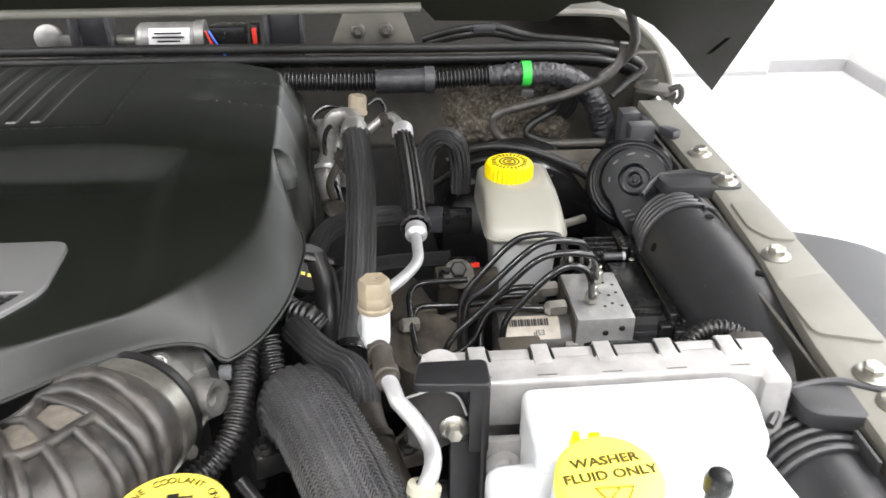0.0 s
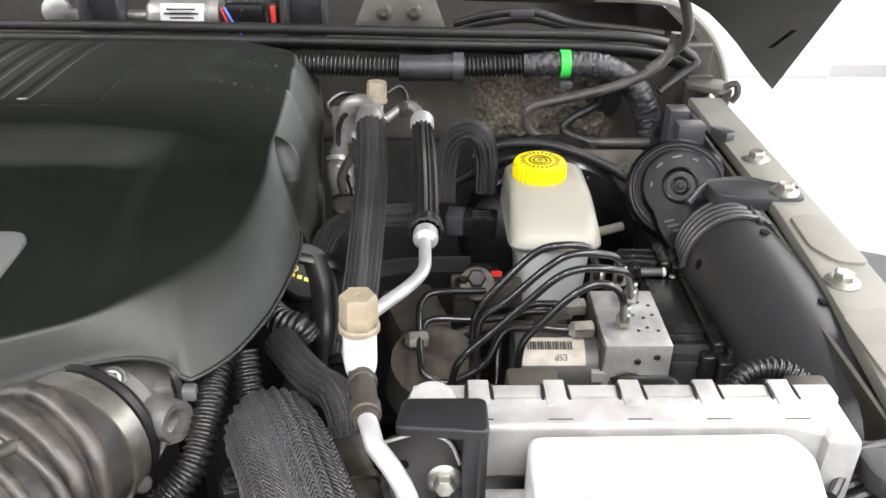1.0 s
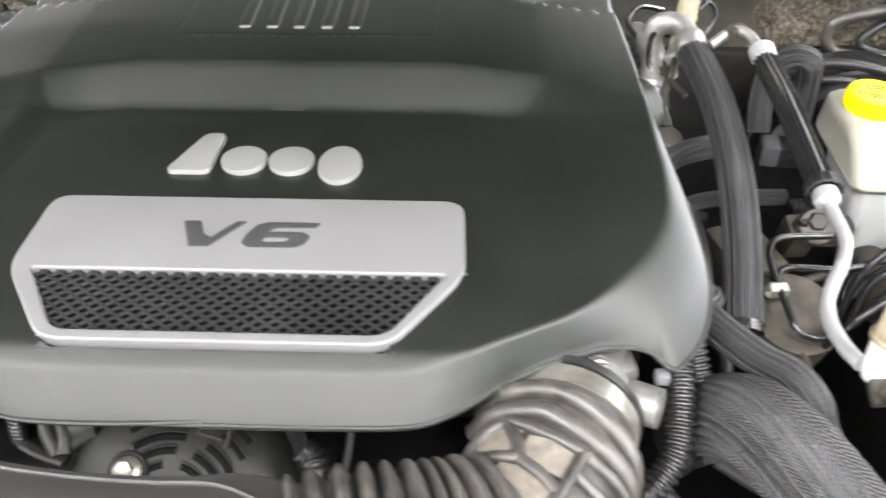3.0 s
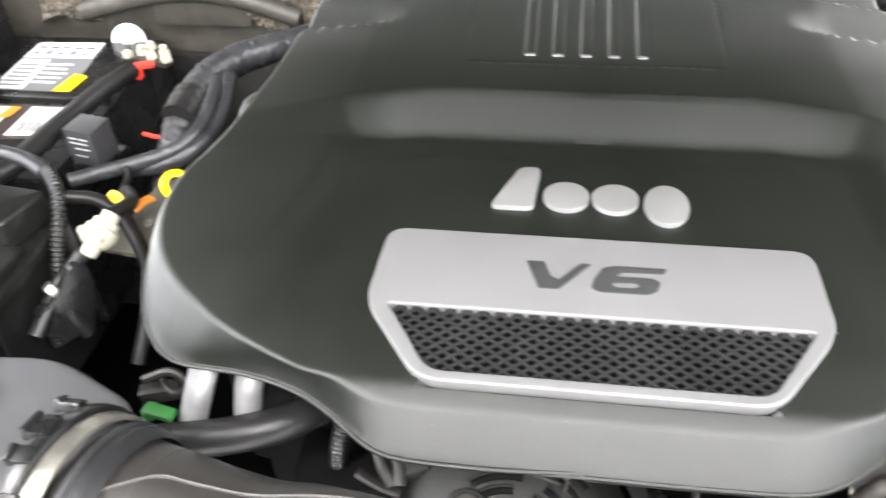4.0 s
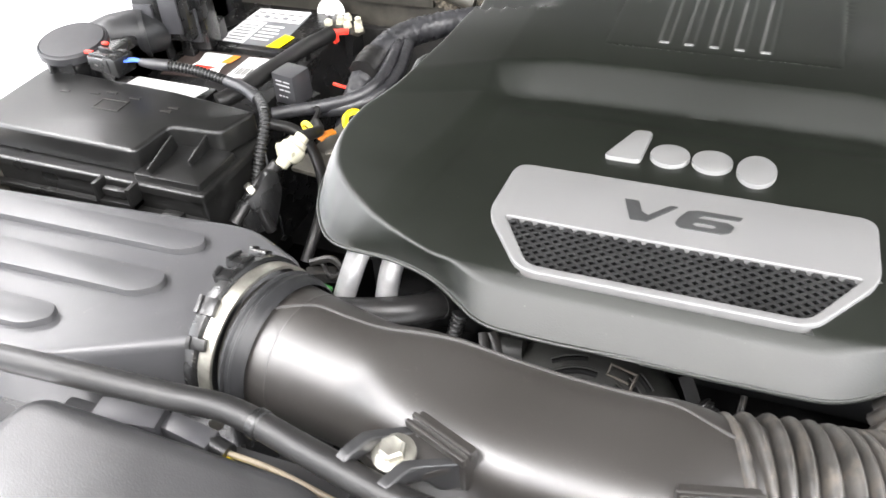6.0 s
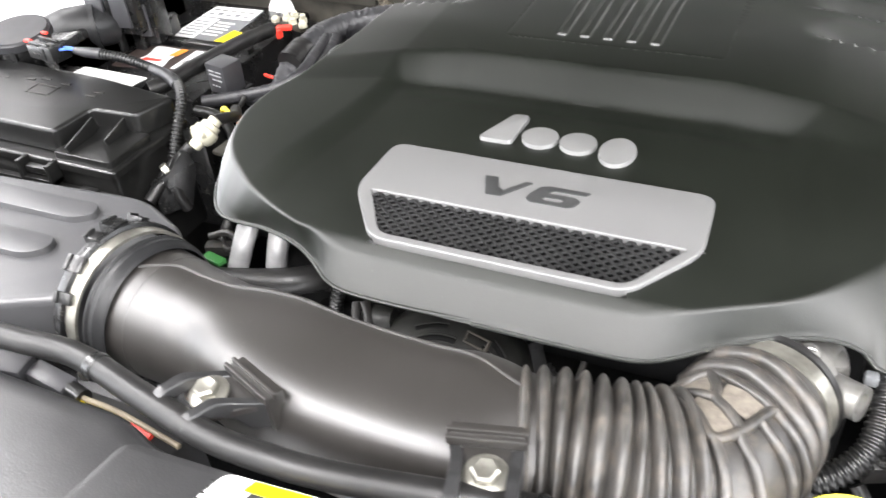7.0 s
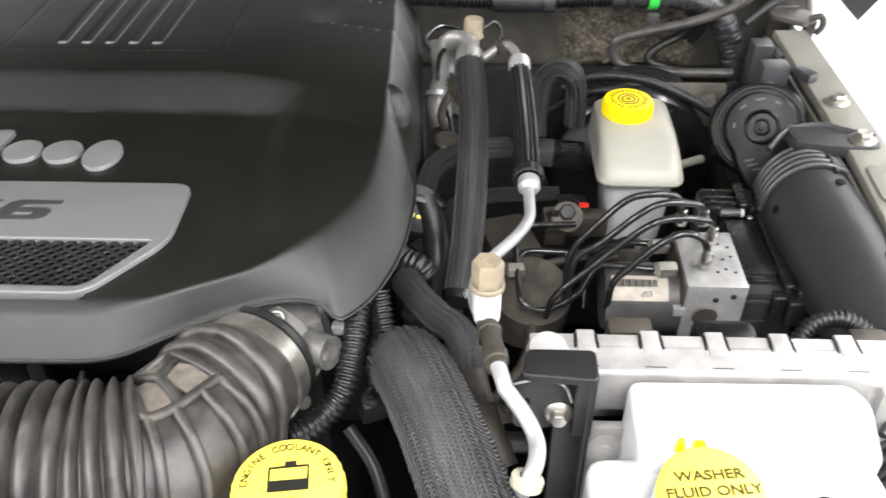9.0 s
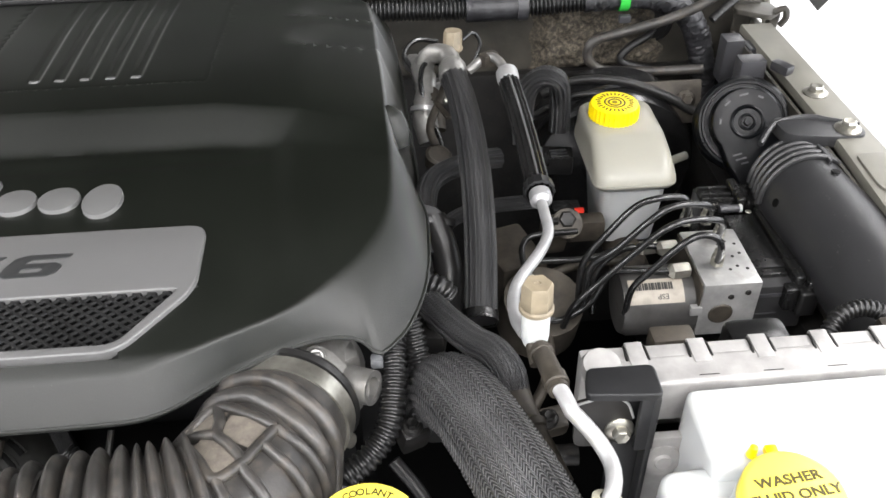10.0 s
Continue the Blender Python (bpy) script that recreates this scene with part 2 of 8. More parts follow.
# lower chamber in a more neutral grey than the bottle
LOWER_TANK_GREY = milky("lower_reservoir_plastic", (0.35, 0.36, 0.355))
GREENLEAF = surf("green_clip", (0.02, 0.11, 0.022), 0.45, vary=0.1, bump=0.05)
FLOOR = surf("polished_floor", (0.74, 0.73, 0.73), 0.22, vary=0.03, grain=60, bump=0.02, coarse=1.2)
WALL = surf("white_wall_paint", (0.83, 0.83, 0.82), 0.7, vary=0.02, grain=200, bump=0.05, coarse=1.5)
SKIRTING = surf("grey_skirting", (0.42, 0.42, 0.42), 0.5, vary=0.05, bump=0.03)
# unseen ceiling painted dark to cut bounce and deepen the blacks
CEILING = surf("low_bounce_ceiling_paint", (0.14, 0.14, 0.14), 0.8, vary=0.02, bump=0.03, coarse=2)
DIFFUSER = glow("lamp_diffuser", (1.0, 0.98, 0.95), 6.0)
SLEEVE = braid("woven_sleeve", (0.066, 0.066, 0.067), cells=30.0, pitch=0.0032, strength=0.9, depth=0.0010)
SLEEVE_MID = braid("coarse_woven_sleeve", (0.034, 0.034, 0.035), cells=17.0, pitch=0.0030, strength=0.9, depth=0.0009)
SLEEVE_FINE = braid("fine_woven_sleeve", (0.027, 0.027, 0.028), cells=13.0, pitch=0.0030, strength=1.0, depth=0.0012)
RIBBED = surf("ribbed_rubber", (0.012, 0.0115, 0.0115), 0.25, vary=0.3, bump=0.2, grain=500)


# ---- geometry ----
def root_of(ob):
    off = Vector((0, 0, 0))
    while ob is not None:
        off += ob.location
        ob = ob.parent
    return off


def mesh_of(name, bm, material, smooth=True):
    me = bpy.data.meshes.new(name)
    bmesh.ops.recalc_face_normals(bm, faces=bm.faces)
    bm.to_mesh(me)
    bm.free()
    me.materials.append(material)
    if smooth:
        me.polygons.foreach_set("use_smooth", [True] * len(me.polygons))
        me.set_sharp_from_angle(angle=radians(38))
    return me


def part(name, bm, material, parent, label="", smooth=True):
    """One mesh object, drawn in world coordinates, under a thing or a part."""
    bmesh.ops.translate(bm, verts=bm.verts, vec=-root_of(parent))
    ob = new(name, mesh_of(name, bm, material, smooth))
    ob.parent = parent
    if label:
        tagged(ob, label)
    return ob


def thing(name, at, label, category, group="", kind=""):
    ob = new(name)
    ob.empty_display_size = 0.02
    ob.location = at
    return tagged(ob, label, category, group, kind)


def solo(name, bm, material, label, category, group="", kind="", smooth=True):
    c = Vector((sum(v.co.x for v in bm.verts), sum(v.co.y for v in bm.verts), 0)) / len(bm.verts)
    c.z = min(v.co.z for v in bm.verts)
    bmesh.ops.translate(bm, verts=bm.verts, vec=-c)
    ob = new(name, mesh_of(name, bm, material, smooth))
    ob.location = c
    return tagged(ob, label, category, group, kind)


def join(*bms):
    out = bms[0]
    for b in bms[1:]:
        me = bpy.data.meshes.new("tmp")
        b.to_mesh(me)
        b.free()
        out.from_mesh(me)
        bpy.data.meshes.remove(me)
    return out


def turn(bm, m):
    bmesh.ops.transform(bm, matrix=m, verts=bm.verts)
    return bm


def rbox(x0, x1, y0, y1, z0, z1, r=0.003, seg=2):
    bm = bmesh.new()
    bmesh.ops.create_cube(bm, size=1)
    for v in bm.verts:
        v.co = Vector(((x0 + x1) / 2 + v.co.x * (x1 - x0), (y0 + y1) / 2 + v.co.y * (y1 - y0), (z0 + z1) / 2 + v.co.z * (z1 - z0)))
    if r > 0:
        bmesh.ops.bevel(bm, geom=bm.edges[:], offset=r, segments=seg, affect="EDGES", profile=0.6)
    return bm


def obox(size, m, r=0.002, seg=2):
    sx, sy, sz = size
    return turn(rbox(-sx / 2, sx / 2, -sy / 2, sy / 2, -sz / 2, sz / 2, r, seg), m)


def prism(poly, z0, z1, r=0.0, seg=2, holes=()):
    """A flat plate of outline poly, with holes, from z0 to z1."""
    bm = bmesh.new()
    edges = []
    for loop in (poly, *holes):
        vs = [bm.verts.new((x, y, z0)) for x, y in loop]
        edges += [bm.edges.new((vs[k], vs[(k + 1) % len(vs)])) for k in range(len(vs))]
    bmesh.ops.triangle_fill(bm, edges=edges, use_beauty=True)
    if not holes:
        bmesh.ops.dissolve_limit(bm, angle_limit=0.01, verts=bm.verts, edges=bm.edges)
    up = bmesh.ops.extrude_face_region(bm, geom=bm.faces[:])
    top = [g for g in up["geom"] if isinstance(g, bmesh.types.BMVert)]
    bmesh.ops.translate(bm, verts=top, vec=(0, 0, z1 - z0))
    bmesh.ops.recalc_face_normals(bm, faces=bm.faces)
    if r > 0:
        rim = [e for e in bm.edges if all(abs(v.co.z - z1) < 1e-6 for v in e.verts) and len(e.link_faces) == 2 and e.calc_face_angle(0) > 0.5]
        bmesh.ops.bevel(bm, geom=rim, offset=r, segments=seg, affect="EDGES", profile=0.6)
    return bm


def round_poly(pts, r, n=4):
    """The outline pts with its corners rounded."""
    out = []
    k = len(pts)
    for i in range(k):
        p, a, b = Vector(pts[i]), Vector(pts[i - 1]), Vector(pts[(i + 1) % k])
        rr = r[i] if isinstance(r, (list, tuple)) else r
        da, db = (a - p), (b - p)
        d = min(rr, da.length * 0.45, db.length * 0.45)
        s, e = p + da.normalized() * d, p + db.normalized() * d
        for j in range(n + 1):
            t = j / n
            q = s * (1 - t) ** 2 + p * 2 * t * (1 - t) + e * t * t
            out.append((q.x, q.y))
    return out


def spline(pts, step):
    P = [Vector(p) for p in pts]
    P = [P[0] * 2 - P[1]] + P + [P[-1] * 2 - P[-2]]
    dense = []
    for i in range(1, len(P) - 2):
        for j in range(24):
            t = j / 24
            a, b, c, d = P[i - 1], P[i], P[i + 1], P[i + 2]
            dense.append(0.5 * ((2 * b) + (c - a) * t + (2 * a - 5 * b + 4 * c - d) * t * t + (3 * b - a - 3 * c + d) * t ** 3))
    dense.append(P[-2])
    L = [0.0]
    for i in range(1, len(dense)):
        L.append(L[-1] + (dense[i] - dense[i - 1]).length)
    n = max(2, int(L[-1] / step) + 1)
    out, j = [], 0
    for k in range(n):
        s = L[-1] * k / (n - 1)
        while j < len(L) - 2 and L[j + 1] < s:
            j += 1
        f = (s - L[j]) / max(1e-9, L[j + 1] - L[j])
        out.append(dense[j].lerp(dense[j + 1], min(1, max(0, f))))
    return out, L[-1]


def tube(pts, r, seg=14, step=0.006, rib=None, flutes=None, shape=None, caps=True, up=(0, 0, 1), lump=0.0):
    """A pipe along pts. r: radius, or a list of radii from start to end. rib: (pitch, depth) of rings round it.
    flutes: (number, depth) of ridges along it. shape(f, angle) scales the section. UV: round, and metres along."""
    P, L = spline(pts, min(step, rib[0] / (12 if len(rib) > 2 else 8)) if rib else step)
    n = len(P)
    bm = bmesh.new()
    uv = bm.loops.layers.uv.new("UVMap")
    rings, dist = [], 0.0
    side = None
    for k in range(n):
        t = (P[min(k + 1, n - 1)] - P[max(k - 1, 0)]).normalized()
        if side is None:
            side = t.cross(Vector(up))
            if side.length < 0.1:
                side = t.cross(Vector((0, 1, 0)))
        side = (side - t * side.dot(t)).normalized()
        nrm = side.cross(t)
        f = k / (n - 1)
        if isinstance(r, (list, tuple)):
            q = f * (len(r) - 1)
            i = min(int(q), len(r) - 2)
            rad = r[i] + (r[i + 1] - r[i]) * (q - i)
        else:
            rad = r
        if k:
            dist += (P[k] - P[k - 1]).length
        if rib:
            w = math.sin(2 * math.pi * dist / rib[0])
            if len(rib) > 2:
                rad += rib[1] * (2 * abs(math.sin(math.pi * dist / rib[0])) ** 0.95 - 1)
            else:
                rad += rib[1] * math.copysign(abs(w) ** 0.5, w)
        ring = []
        for j in range(seg):
            a = 2 * math.pi * j / seg
            q = rad
            if flutes:
                q += flutes[1] * math.cos(flutes[0] * a)
            if lump:
                q += lump * (noise.noise(Vector((3 * math.cos(a), 3 * math.sin(a), dist * 260))) + 0.6 * noise.noise(Vector((6 * math.cos(a) + 9, 6 * math.sin(a), dist * 620))))
            sx = sy = 1.0
            if shape:
                sx, sy = shape(f, a)
            ring.append(bm.verts.new(P[k] + side * (math.cos(a) * q * sx) + nrm * (math.sin(a) * q * sy)))
        rings.append((ring, dist))
    for (a, da), (b, db) in zip(rings, rings[1:]):
        for j in range(seg):
            fc = bm.faces.new((a[j], a[(j + 1) % seg], b[(j + 1) % seg], b[j]))
            for lp, c in zip(fc.loops, ((j / seg, da), ((j + 1) / seg, da), ((j + 1) / seg, db), (j / seg, db))):
                lp[uv].uv = c
    if caps:
        bm.faces.new(rings[0][0])
        bm.faces.new(rings[-1][0][::-1])
    return bm


def lathe(profile, seg=32, at=(0, 0, 0), axis=(0, 0, 1), knurl=None):
    """A turned body. profile: (radius, height) pairs along the axis. knurl: (count, depth, low, high)."""
    bm = bmesh.new()
    rings = []
    for r, h in profile:
        if r < 1e-6:
            rings.append([bm.verts.new((0, 0, h))])
            continue
        ring = []
        for j in range(seg):
            a = 2 * math.pi * j / seg
            q = r
            if knurl and knurl[2] <= h <= knurl[3]:
                q = r + knurl[1] * (1 if math.cos(knurl[0] * a) > 0 else -1)
            ring.append(bm.verts.new((q * math.cos(a), q * math.sin(a), h)))
        rings.append(ring)
    for a, b in zip(rings, rings[1:]):
        for j in range(seg):
            k = (j + 1) % seg
            if len(a) == 1 and len(b) > 1:
                bm.faces.new((a[0], b[j], b[k]))
            elif len(b) == 1 and len(a) > 1:
                bm.faces.new((a[j], a[k], b[0]))
            elif len(a) > 1:
                bm.faces.new((a[j], a[k], b[k], b[j]))
    m = Matrix.Translation(at) @ Vector((0, 0, 1)).rotation_difference(Vector(axis).normalized()).to_matrix().to_4x4()
    return turn(bm, m)


def disc(r, h, at, axis=(0, 0, 1), seg=24, bev=0.0008):
    return lathe([(0, 0), (r - bev, 0), (r, bev), (r, h - bev), (r - bev, h), (0, h)], seg, at, axis)


def bolt(at, axis=(0, 0, 1), r=0.007, washer=0.012):
    """A hexagon-headed flange bolt."""
    w = lathe([(0, 0), (washer, 0), (washer, 0.0015), (washer * 0.82, 0.0032), (r * 0.9, 0.0036)], 20, (0, 0, 0))
    h = lathe([(r * 0.95, 0.003), (r, 0.004), (r, 0.0075), (r * 0.8, 0.009), (r * 0.5, 0.0086), (0, 0.0086)], 6, (0, 0, 0))
    m = Matrix.Translation(at) @ Vector((0, 0, 1)).rotation_difference(Vector(axis).normalized()).to_matrix().to_4x4()
    return turn(join(w, h), m)


def lettering(text, size, m, depth=0.0004, shear=0.0, stretch=1.0, bold=0.0):
    cu = bpy.data.curves.new("lettering", "FONT")
    cu.body, cu.size, cu.extrude, cu.shear, cu.offset = text, size, depth, shear, bold
    cu.align_x, cu.align_y, cu.resolution_u = "CENTER", "CENTER", 3
    ob = new("lettering", cu)
    dg = bpy.context.evaluated_depsgraph_get()
    me = bpy.data.meshes.new_from_object(ob.evaluated_get(dg))
    bm = bmesh.new()
    bm.from_mesh(me)
    bpy.data.objects.remove(ob)
    bpy.data.curves.remove(cu)
    bpy.data.meshes.remove(me)
    return turn(bm, m @ Matrix.Diagonal((stretch, 1, 1, 1)))


def arc_lettering(text, size, radius, start, step, m, depth=0.0004):
    """Letters on an arc, read from its centre outwards, start and step in degrees, clockwise."""
    bms = []
    a = start
    for ch in text:
        if ch != " ":
            r = radians(a)
            bms.append(lettering(ch, size, m @ Matrix.Translation((radius * math.cos(r), radius * math.sin(r), 0)) @ Matrix.Rotation(r - math.pi / 2, 4, "Z"), depth))
        a -= step
    return join(*bms)


# ---- room ----
def smooth01(a, b, x):
    t = min(1, max(0, (x - a) / (b - a)))
    return t * t * (3 - 2 * t)


def slab(name, x0, x1, y0, y1, z0, z1, m, label, cat):
    return solo(name, rbox(x0, x1, y0, y1, z0, z1, 0), m, label, cat, kind="structure", smooth=False)


slab("floor", -4.4, 3.3, -3.3, 4.3, -0.1, 0.0, FLOOR, "polished pale grey showroom floor", "floor")
slab("wall_north", -4.2, 2.55, 3.78, 4.3, 0.0, 3.6, WALL, "plain white painted showroom wall", "wall")
slab("wall_recess", 2.55, 3.3, 3.82, 4.3, 0.0, 3.6, WALL, "white painted wall of the shallow recess", "wall")
solo("wall_east", join(rbox(3.02, 3.3, -0.3, 0.6, 0.0, 3.6, 0), rbox(3.02, 3.3, 3.2, 3.82, 0.0, 3.6, 0), rbox(3.02, 3.3, 0.6, 3.2, 0.0, 0.6, 0), rbox(3.02, 3.3, 0.6, 3.2, 2.6, 3.6, 0), rbox(3.02, 3.3, -3.1, -0.3, 0.0, 0.2, 0), rbox(3.02, 3.3, -3.1, -0.3, 2.6, 3.6, 0), rbox(3.02, 3.3, -3.1, -2.9, 0.2, 2.6, 0)), WALL, "white painted side wall with openings for two added windows", "wall", kind="structure", smooth=False)
# west and south walls are unseen, left white to bounce light
solo("wall_west", join(rbox(-4.4, -4.2, -3.1, 4.3, 0.0, 0.2, 0), rbox(-4.4, -4.2, -3.1, 4.3, 2.6, 3.6, 0), rbox(-4.4, -4.2, 0.8, 4.3, 0.2, 2.6, 0)), WALL, "unseen side wall, kept white for bounce, with a tall window opening", "wall", kind="structure", smooth=False)
solo("wall_south", join(rbox(-4.4, 3.3, -3.3, -3.1, 0.0, 0.2, 0), rbox(-4.4, 3.3, -3.3, -3.1, 2.6, 3.6, 0), rbox(2.6, 3.3, -3.3, -3.1, 0.2, 2.6, 0), rbox(-4.4, -4.1, -3.3, -3.1, 0.2, 2.6, 0)), WALL, "unseen wall, kept white for bounce, with a wide window opening", "wall", kind="structure", smooth=False)


def unseen_shop_window(name, m, width, bays, label, share=1.0, high=2.4):
    """A window frame out of view, with an area lamp added as its daylight."""
    w = thing(name, m.translation, label, "window", kind="structure")
    for k in range(bays + 1):
        x = -width / 2 + width * k / bays
        part("mullion", turn(rbox(x - 0.03, x + 0.03, -0.05, 0.05, 0.0, high, 0.005), m), WALL, w)
    day = bpy.data.lights.new("added_window_light", "AREA")
    day.shape, day.size, day.size_y, day.energy, day.color = "RECTANGLE", width, high, share * WINDOW_W * math.pi * width * high, (0.93, 0.95, 1.0)
    lamp = new("added_window_light", day)
    lamp.matrix_world = m @ Matrix.Translation((0, -0.12, high / 2)) @ Matrix.Rotation(radians(90), 4, "X")


# all out of view; the fourth is added to brighten the cover's flank
unseen_shop_window("window_1", Matrix.Translation((-0.75, -3.2, 0.2)), 6.7, 4, "wide unseen shop window, slim white frame", 0.45)
unseen_shop_window("window_2", Matrix.Translation((-4.3, -1.1, 0.2)) @ Matrix.Rotation(radians(-90), 4, "Z"), 3.8, 3, "tall unseen side window, slim white frame", 1.35)
unseen_shop_window("window_3", Matrix.Translation((3.16, -1.6, 0.2)) @ Matrix.Rotation(radians(90), 4, "Z"), 2.6, 2, "unseen side window, slim white frame", 1.9)
unseen_shop_window("added_window_4", Matrix.Translation((3.16, 1.9, 0.6)) @ Matrix.Rotation(radians(90), 4, "Z"), 2.6, 2, "high side window, slim white frame, added to light the cover's flank", 1.4, 2.0)
slab("ceiling", -4.4, 3.3, -3.3, 4.3, 3.6, 3.75, CEILING, "unseen showroom ceiling, made dark grey to cut bounce light", "ceiling")
slab("baseboard_recess", 2.56, 3.0, 3.805, 3.818, 0.0, 0.066, SKIRTING, "grey skirting board along the recess", "baseboard")
slab("baseboard_east", 3.0, 3.018, -3.09, 3.80, 0.0, 0.066, SKIRTING, "grey skirting board along the side wall", "baseboard")
slab("baseboard_north", -4.19, 2.54, 3.765, 3.778, 0.0, 0.02, SKIRTING, "thin dark joint strip at the wall foot", "baseboard")


def added_ceiling_light(x, y):
    # panel and lamp are added above the view to light the bay
    t = thing("added_ceiling_light", (x, y, 3.52), "white flush ceiling light panel, switched on, added out of view", "ceiling light", "ceiling lights")
    frame_bm = prism([(x - 0.32, y - 0.62), (x + 0.32, y - 0.62), (x + 0.32, y + 0.62), (x - 0.32, y + 0.62)], 3.54, 3.6,
                     holes=[[(x - 0.29, y - 0.59), (x + 0.29, y - 0.59), (x + 0.29, y + 0.59), (x - 0.29, y + 0.59)]])
    part("frame", frame_bm, WALL, t, "white metal frame", False)
    part("diffuser", rbox(x - 0.285, x + 0.285, y - 0.585, y + 0.585, 3.562, 3.575, 0), DIFFUSER, t, "glowing opal diffuser", False)
    la = bpy.data.lights.new("added_panel_lamp", "AREA")
    la.shape, la.size, la.size_y, la.energy, la.color = "RECTANGLE", 0.56, 1.16, LAMP_W * LAMP_SHARE[y], (1.0, 0.98, 1.0)
    lo = new("added_panel_lamp", la)
    lo.location, lo.parent = (0, 0, 0.035), t


for lx, ly in LAMP_GRID:
    added_ceiling_light(lx, ly)


# ---- car body round the bay ----
car = thing("car_body", (0, 0, 0.0), "olive-grey off-road car front with its hood propped open", "car")
HOOD_AT = Matrix(((1, 0, 0, 0), (0, -0.652, 0.758, 0.42), (0, 0.758, 0.652, 1.10), (0, 0, 0, 1)))
rim_r = [(0.801, 0.0), (0.806, 1.16), (0.76, 1.24)]
rear_edge = [(0.61, 0.19), (0.645, 0.172), (0.681, 0.145), (0.704, 0.12), (0.726, 0.094), (0.752, 0.06), (0.776, 0.03)]
outline = rim_r + [(-x, s) for x, s in rim_r[::-1]] + [(-x, s) for x, s in rear_edge[::-1]] + [(-0.42, 0.188), (0.425, 0.188), (0.441, 0.162), (0.563, 0.158), (0.582, 0.186)] + rear_edge
slot = [(0.762, 0.085), (0.768, 0.085), (0.780, 0.118), (0.774, 0.118)]
# underside shade is in the paint, here and on the stiffener
part("hood", turn(prism(outline, 0.0, 0.022, holes=[slot]), HOOD_AT), HOOD, car, "open hood, its olive underside darkened in the paint as shade", False)
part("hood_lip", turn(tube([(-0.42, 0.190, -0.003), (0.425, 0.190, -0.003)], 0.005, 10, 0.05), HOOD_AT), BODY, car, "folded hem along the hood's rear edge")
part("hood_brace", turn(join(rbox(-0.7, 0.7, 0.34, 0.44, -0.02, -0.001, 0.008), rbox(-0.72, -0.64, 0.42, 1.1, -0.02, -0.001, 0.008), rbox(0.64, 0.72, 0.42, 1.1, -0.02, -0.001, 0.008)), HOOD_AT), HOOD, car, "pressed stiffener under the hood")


def fender(s, name):
    rail = [(0.700, 0.40), (0.737, 0.40), (0.738, 0.10), (0.733, -0.12), (0.735, -0.5), (0.66, -0.5), (0.678, -0.11), (0.692, 0.02), (0.699, 0.13)]
    f = part(name, prism([(s * x, y) for x, y in rail], 1.088, 1.098, 0.003), BODY, car, "painted fender rail along the engine bay")
    part("inner_flange", join(rbox(*sorted((s * 0.672, s * 0.676)), -0.5, 0.0, 0.97, 1.09, 0.001), rbox(*sorted((s * 0.69, s * 0.694)), 0.0, 0.40, 0.97, 1.09, 0.001)), BODY_DARK_DUSTY, f, "dark dusty inner flange of the fender")
    part("fender_side", rbox(*sorted((s * 0.728, s * 0.737)), -0.5, 0.62, 0.62, 1.087, 0.003), BODY, f)
    part("fender_flare", prism(round_poly([(s * 0.738, -0.48), (s * 0.95, -0.46), (s * 1.0, 0.0), (s * 0.99, 0.27), (s * 0.89, 0.33), (s * 0.738, 0.34)], 0.05), 0.90, 0.95, 0.012), DUCT, f, "wide grey plastic wheel-arch flare")
    return f


right_rail = fender(1, "fender_rail_driver_side")
left_rail = fender(-1, "fender_rail_passenger_side")
for bx, by, bz in ((0.716, 0.228, 1.098), (0.704, 0.012, 1.098), (0.700, -0.148, 1.098)):
    part("bolt", bolt((bx, by, bz), r=0.0075, washer=0.0125), STEEL, right_rail, "zinc flange bolt")
# black disc painted on as the shade inside a hole
part("hole_disc", disc(0.009, 0.0012, (0.713, 0.093, 1.0978)), SHADOW_BLACK, right_rail, "hole in the rail, drawn as a black disc")
part("pressed_plate", prism(round_poly([(0.703, 0.112), (0.734, 0.112), (0.735, 0.035), (0.712, 0.038), (0.70, 0.06)], 0.008), 1.098, 1.1005, 0.001), BODY, right_rail, "pressed plate on the rail")
part("pressed_plate", prism(round_poly([(0.684, -0.03), (0.732, -0.02), (0.730, -0.115), (0.683, -0.10)], 0.008), 1.098, 1.1005, 0.001), BODY, right_rail, "pressed plate on the rail")

part("firewall", join(rbox(-0.74, 0.74, 0.462, 0.475, 0.55, 1.138, 0.002), rbox(-0.74, 0.74, 0.475, 0.56, 1.118, 1.128, 0)), BODY_DARK_DUSTY, car, "dark dusty painted firewall", False)
part("lower_firewall", rbox(-0.74, 0.74, 0.445, 0.460, 0.55, 1.025, 0.006), DARK_METAL, car, "dark sound mat low on the firewall")
part("inner_fender", rbox(0.64, 0.668, -0.5, 0.45, 0.55, 0.985, 0.01), DARK_METAL, car)
part("inner_fender", rbox(-0.72, -0.70, -0.5, 0.45, 0.55, 1.0, 0.01), DARK_METAL, car)
part("front_wheel", lathe([(0, -0.1), (0.2, -0.11), (0.37, -0.1), (0.39, -0.06), (0.39, 0.06), (0.37, 0.1), (0.2, 0.11), (0, 0.1)], 48, (0.78, -0.02, 0.39), (1, 0, 0)), RUBBER, car, "black front tyre")
part("front_wheel", lathe([(0, -0.1), (0.2, -0.11), (0.37, -0.1), (0.39, -0.06), (0.39, 0.06), (0.37, 0.1), (0.2, 0.11), (0, 0.1)], 48, (-0.78, -0.02, 0.39), (1, 0, 0)), RUBBER, car, "black front tyre")
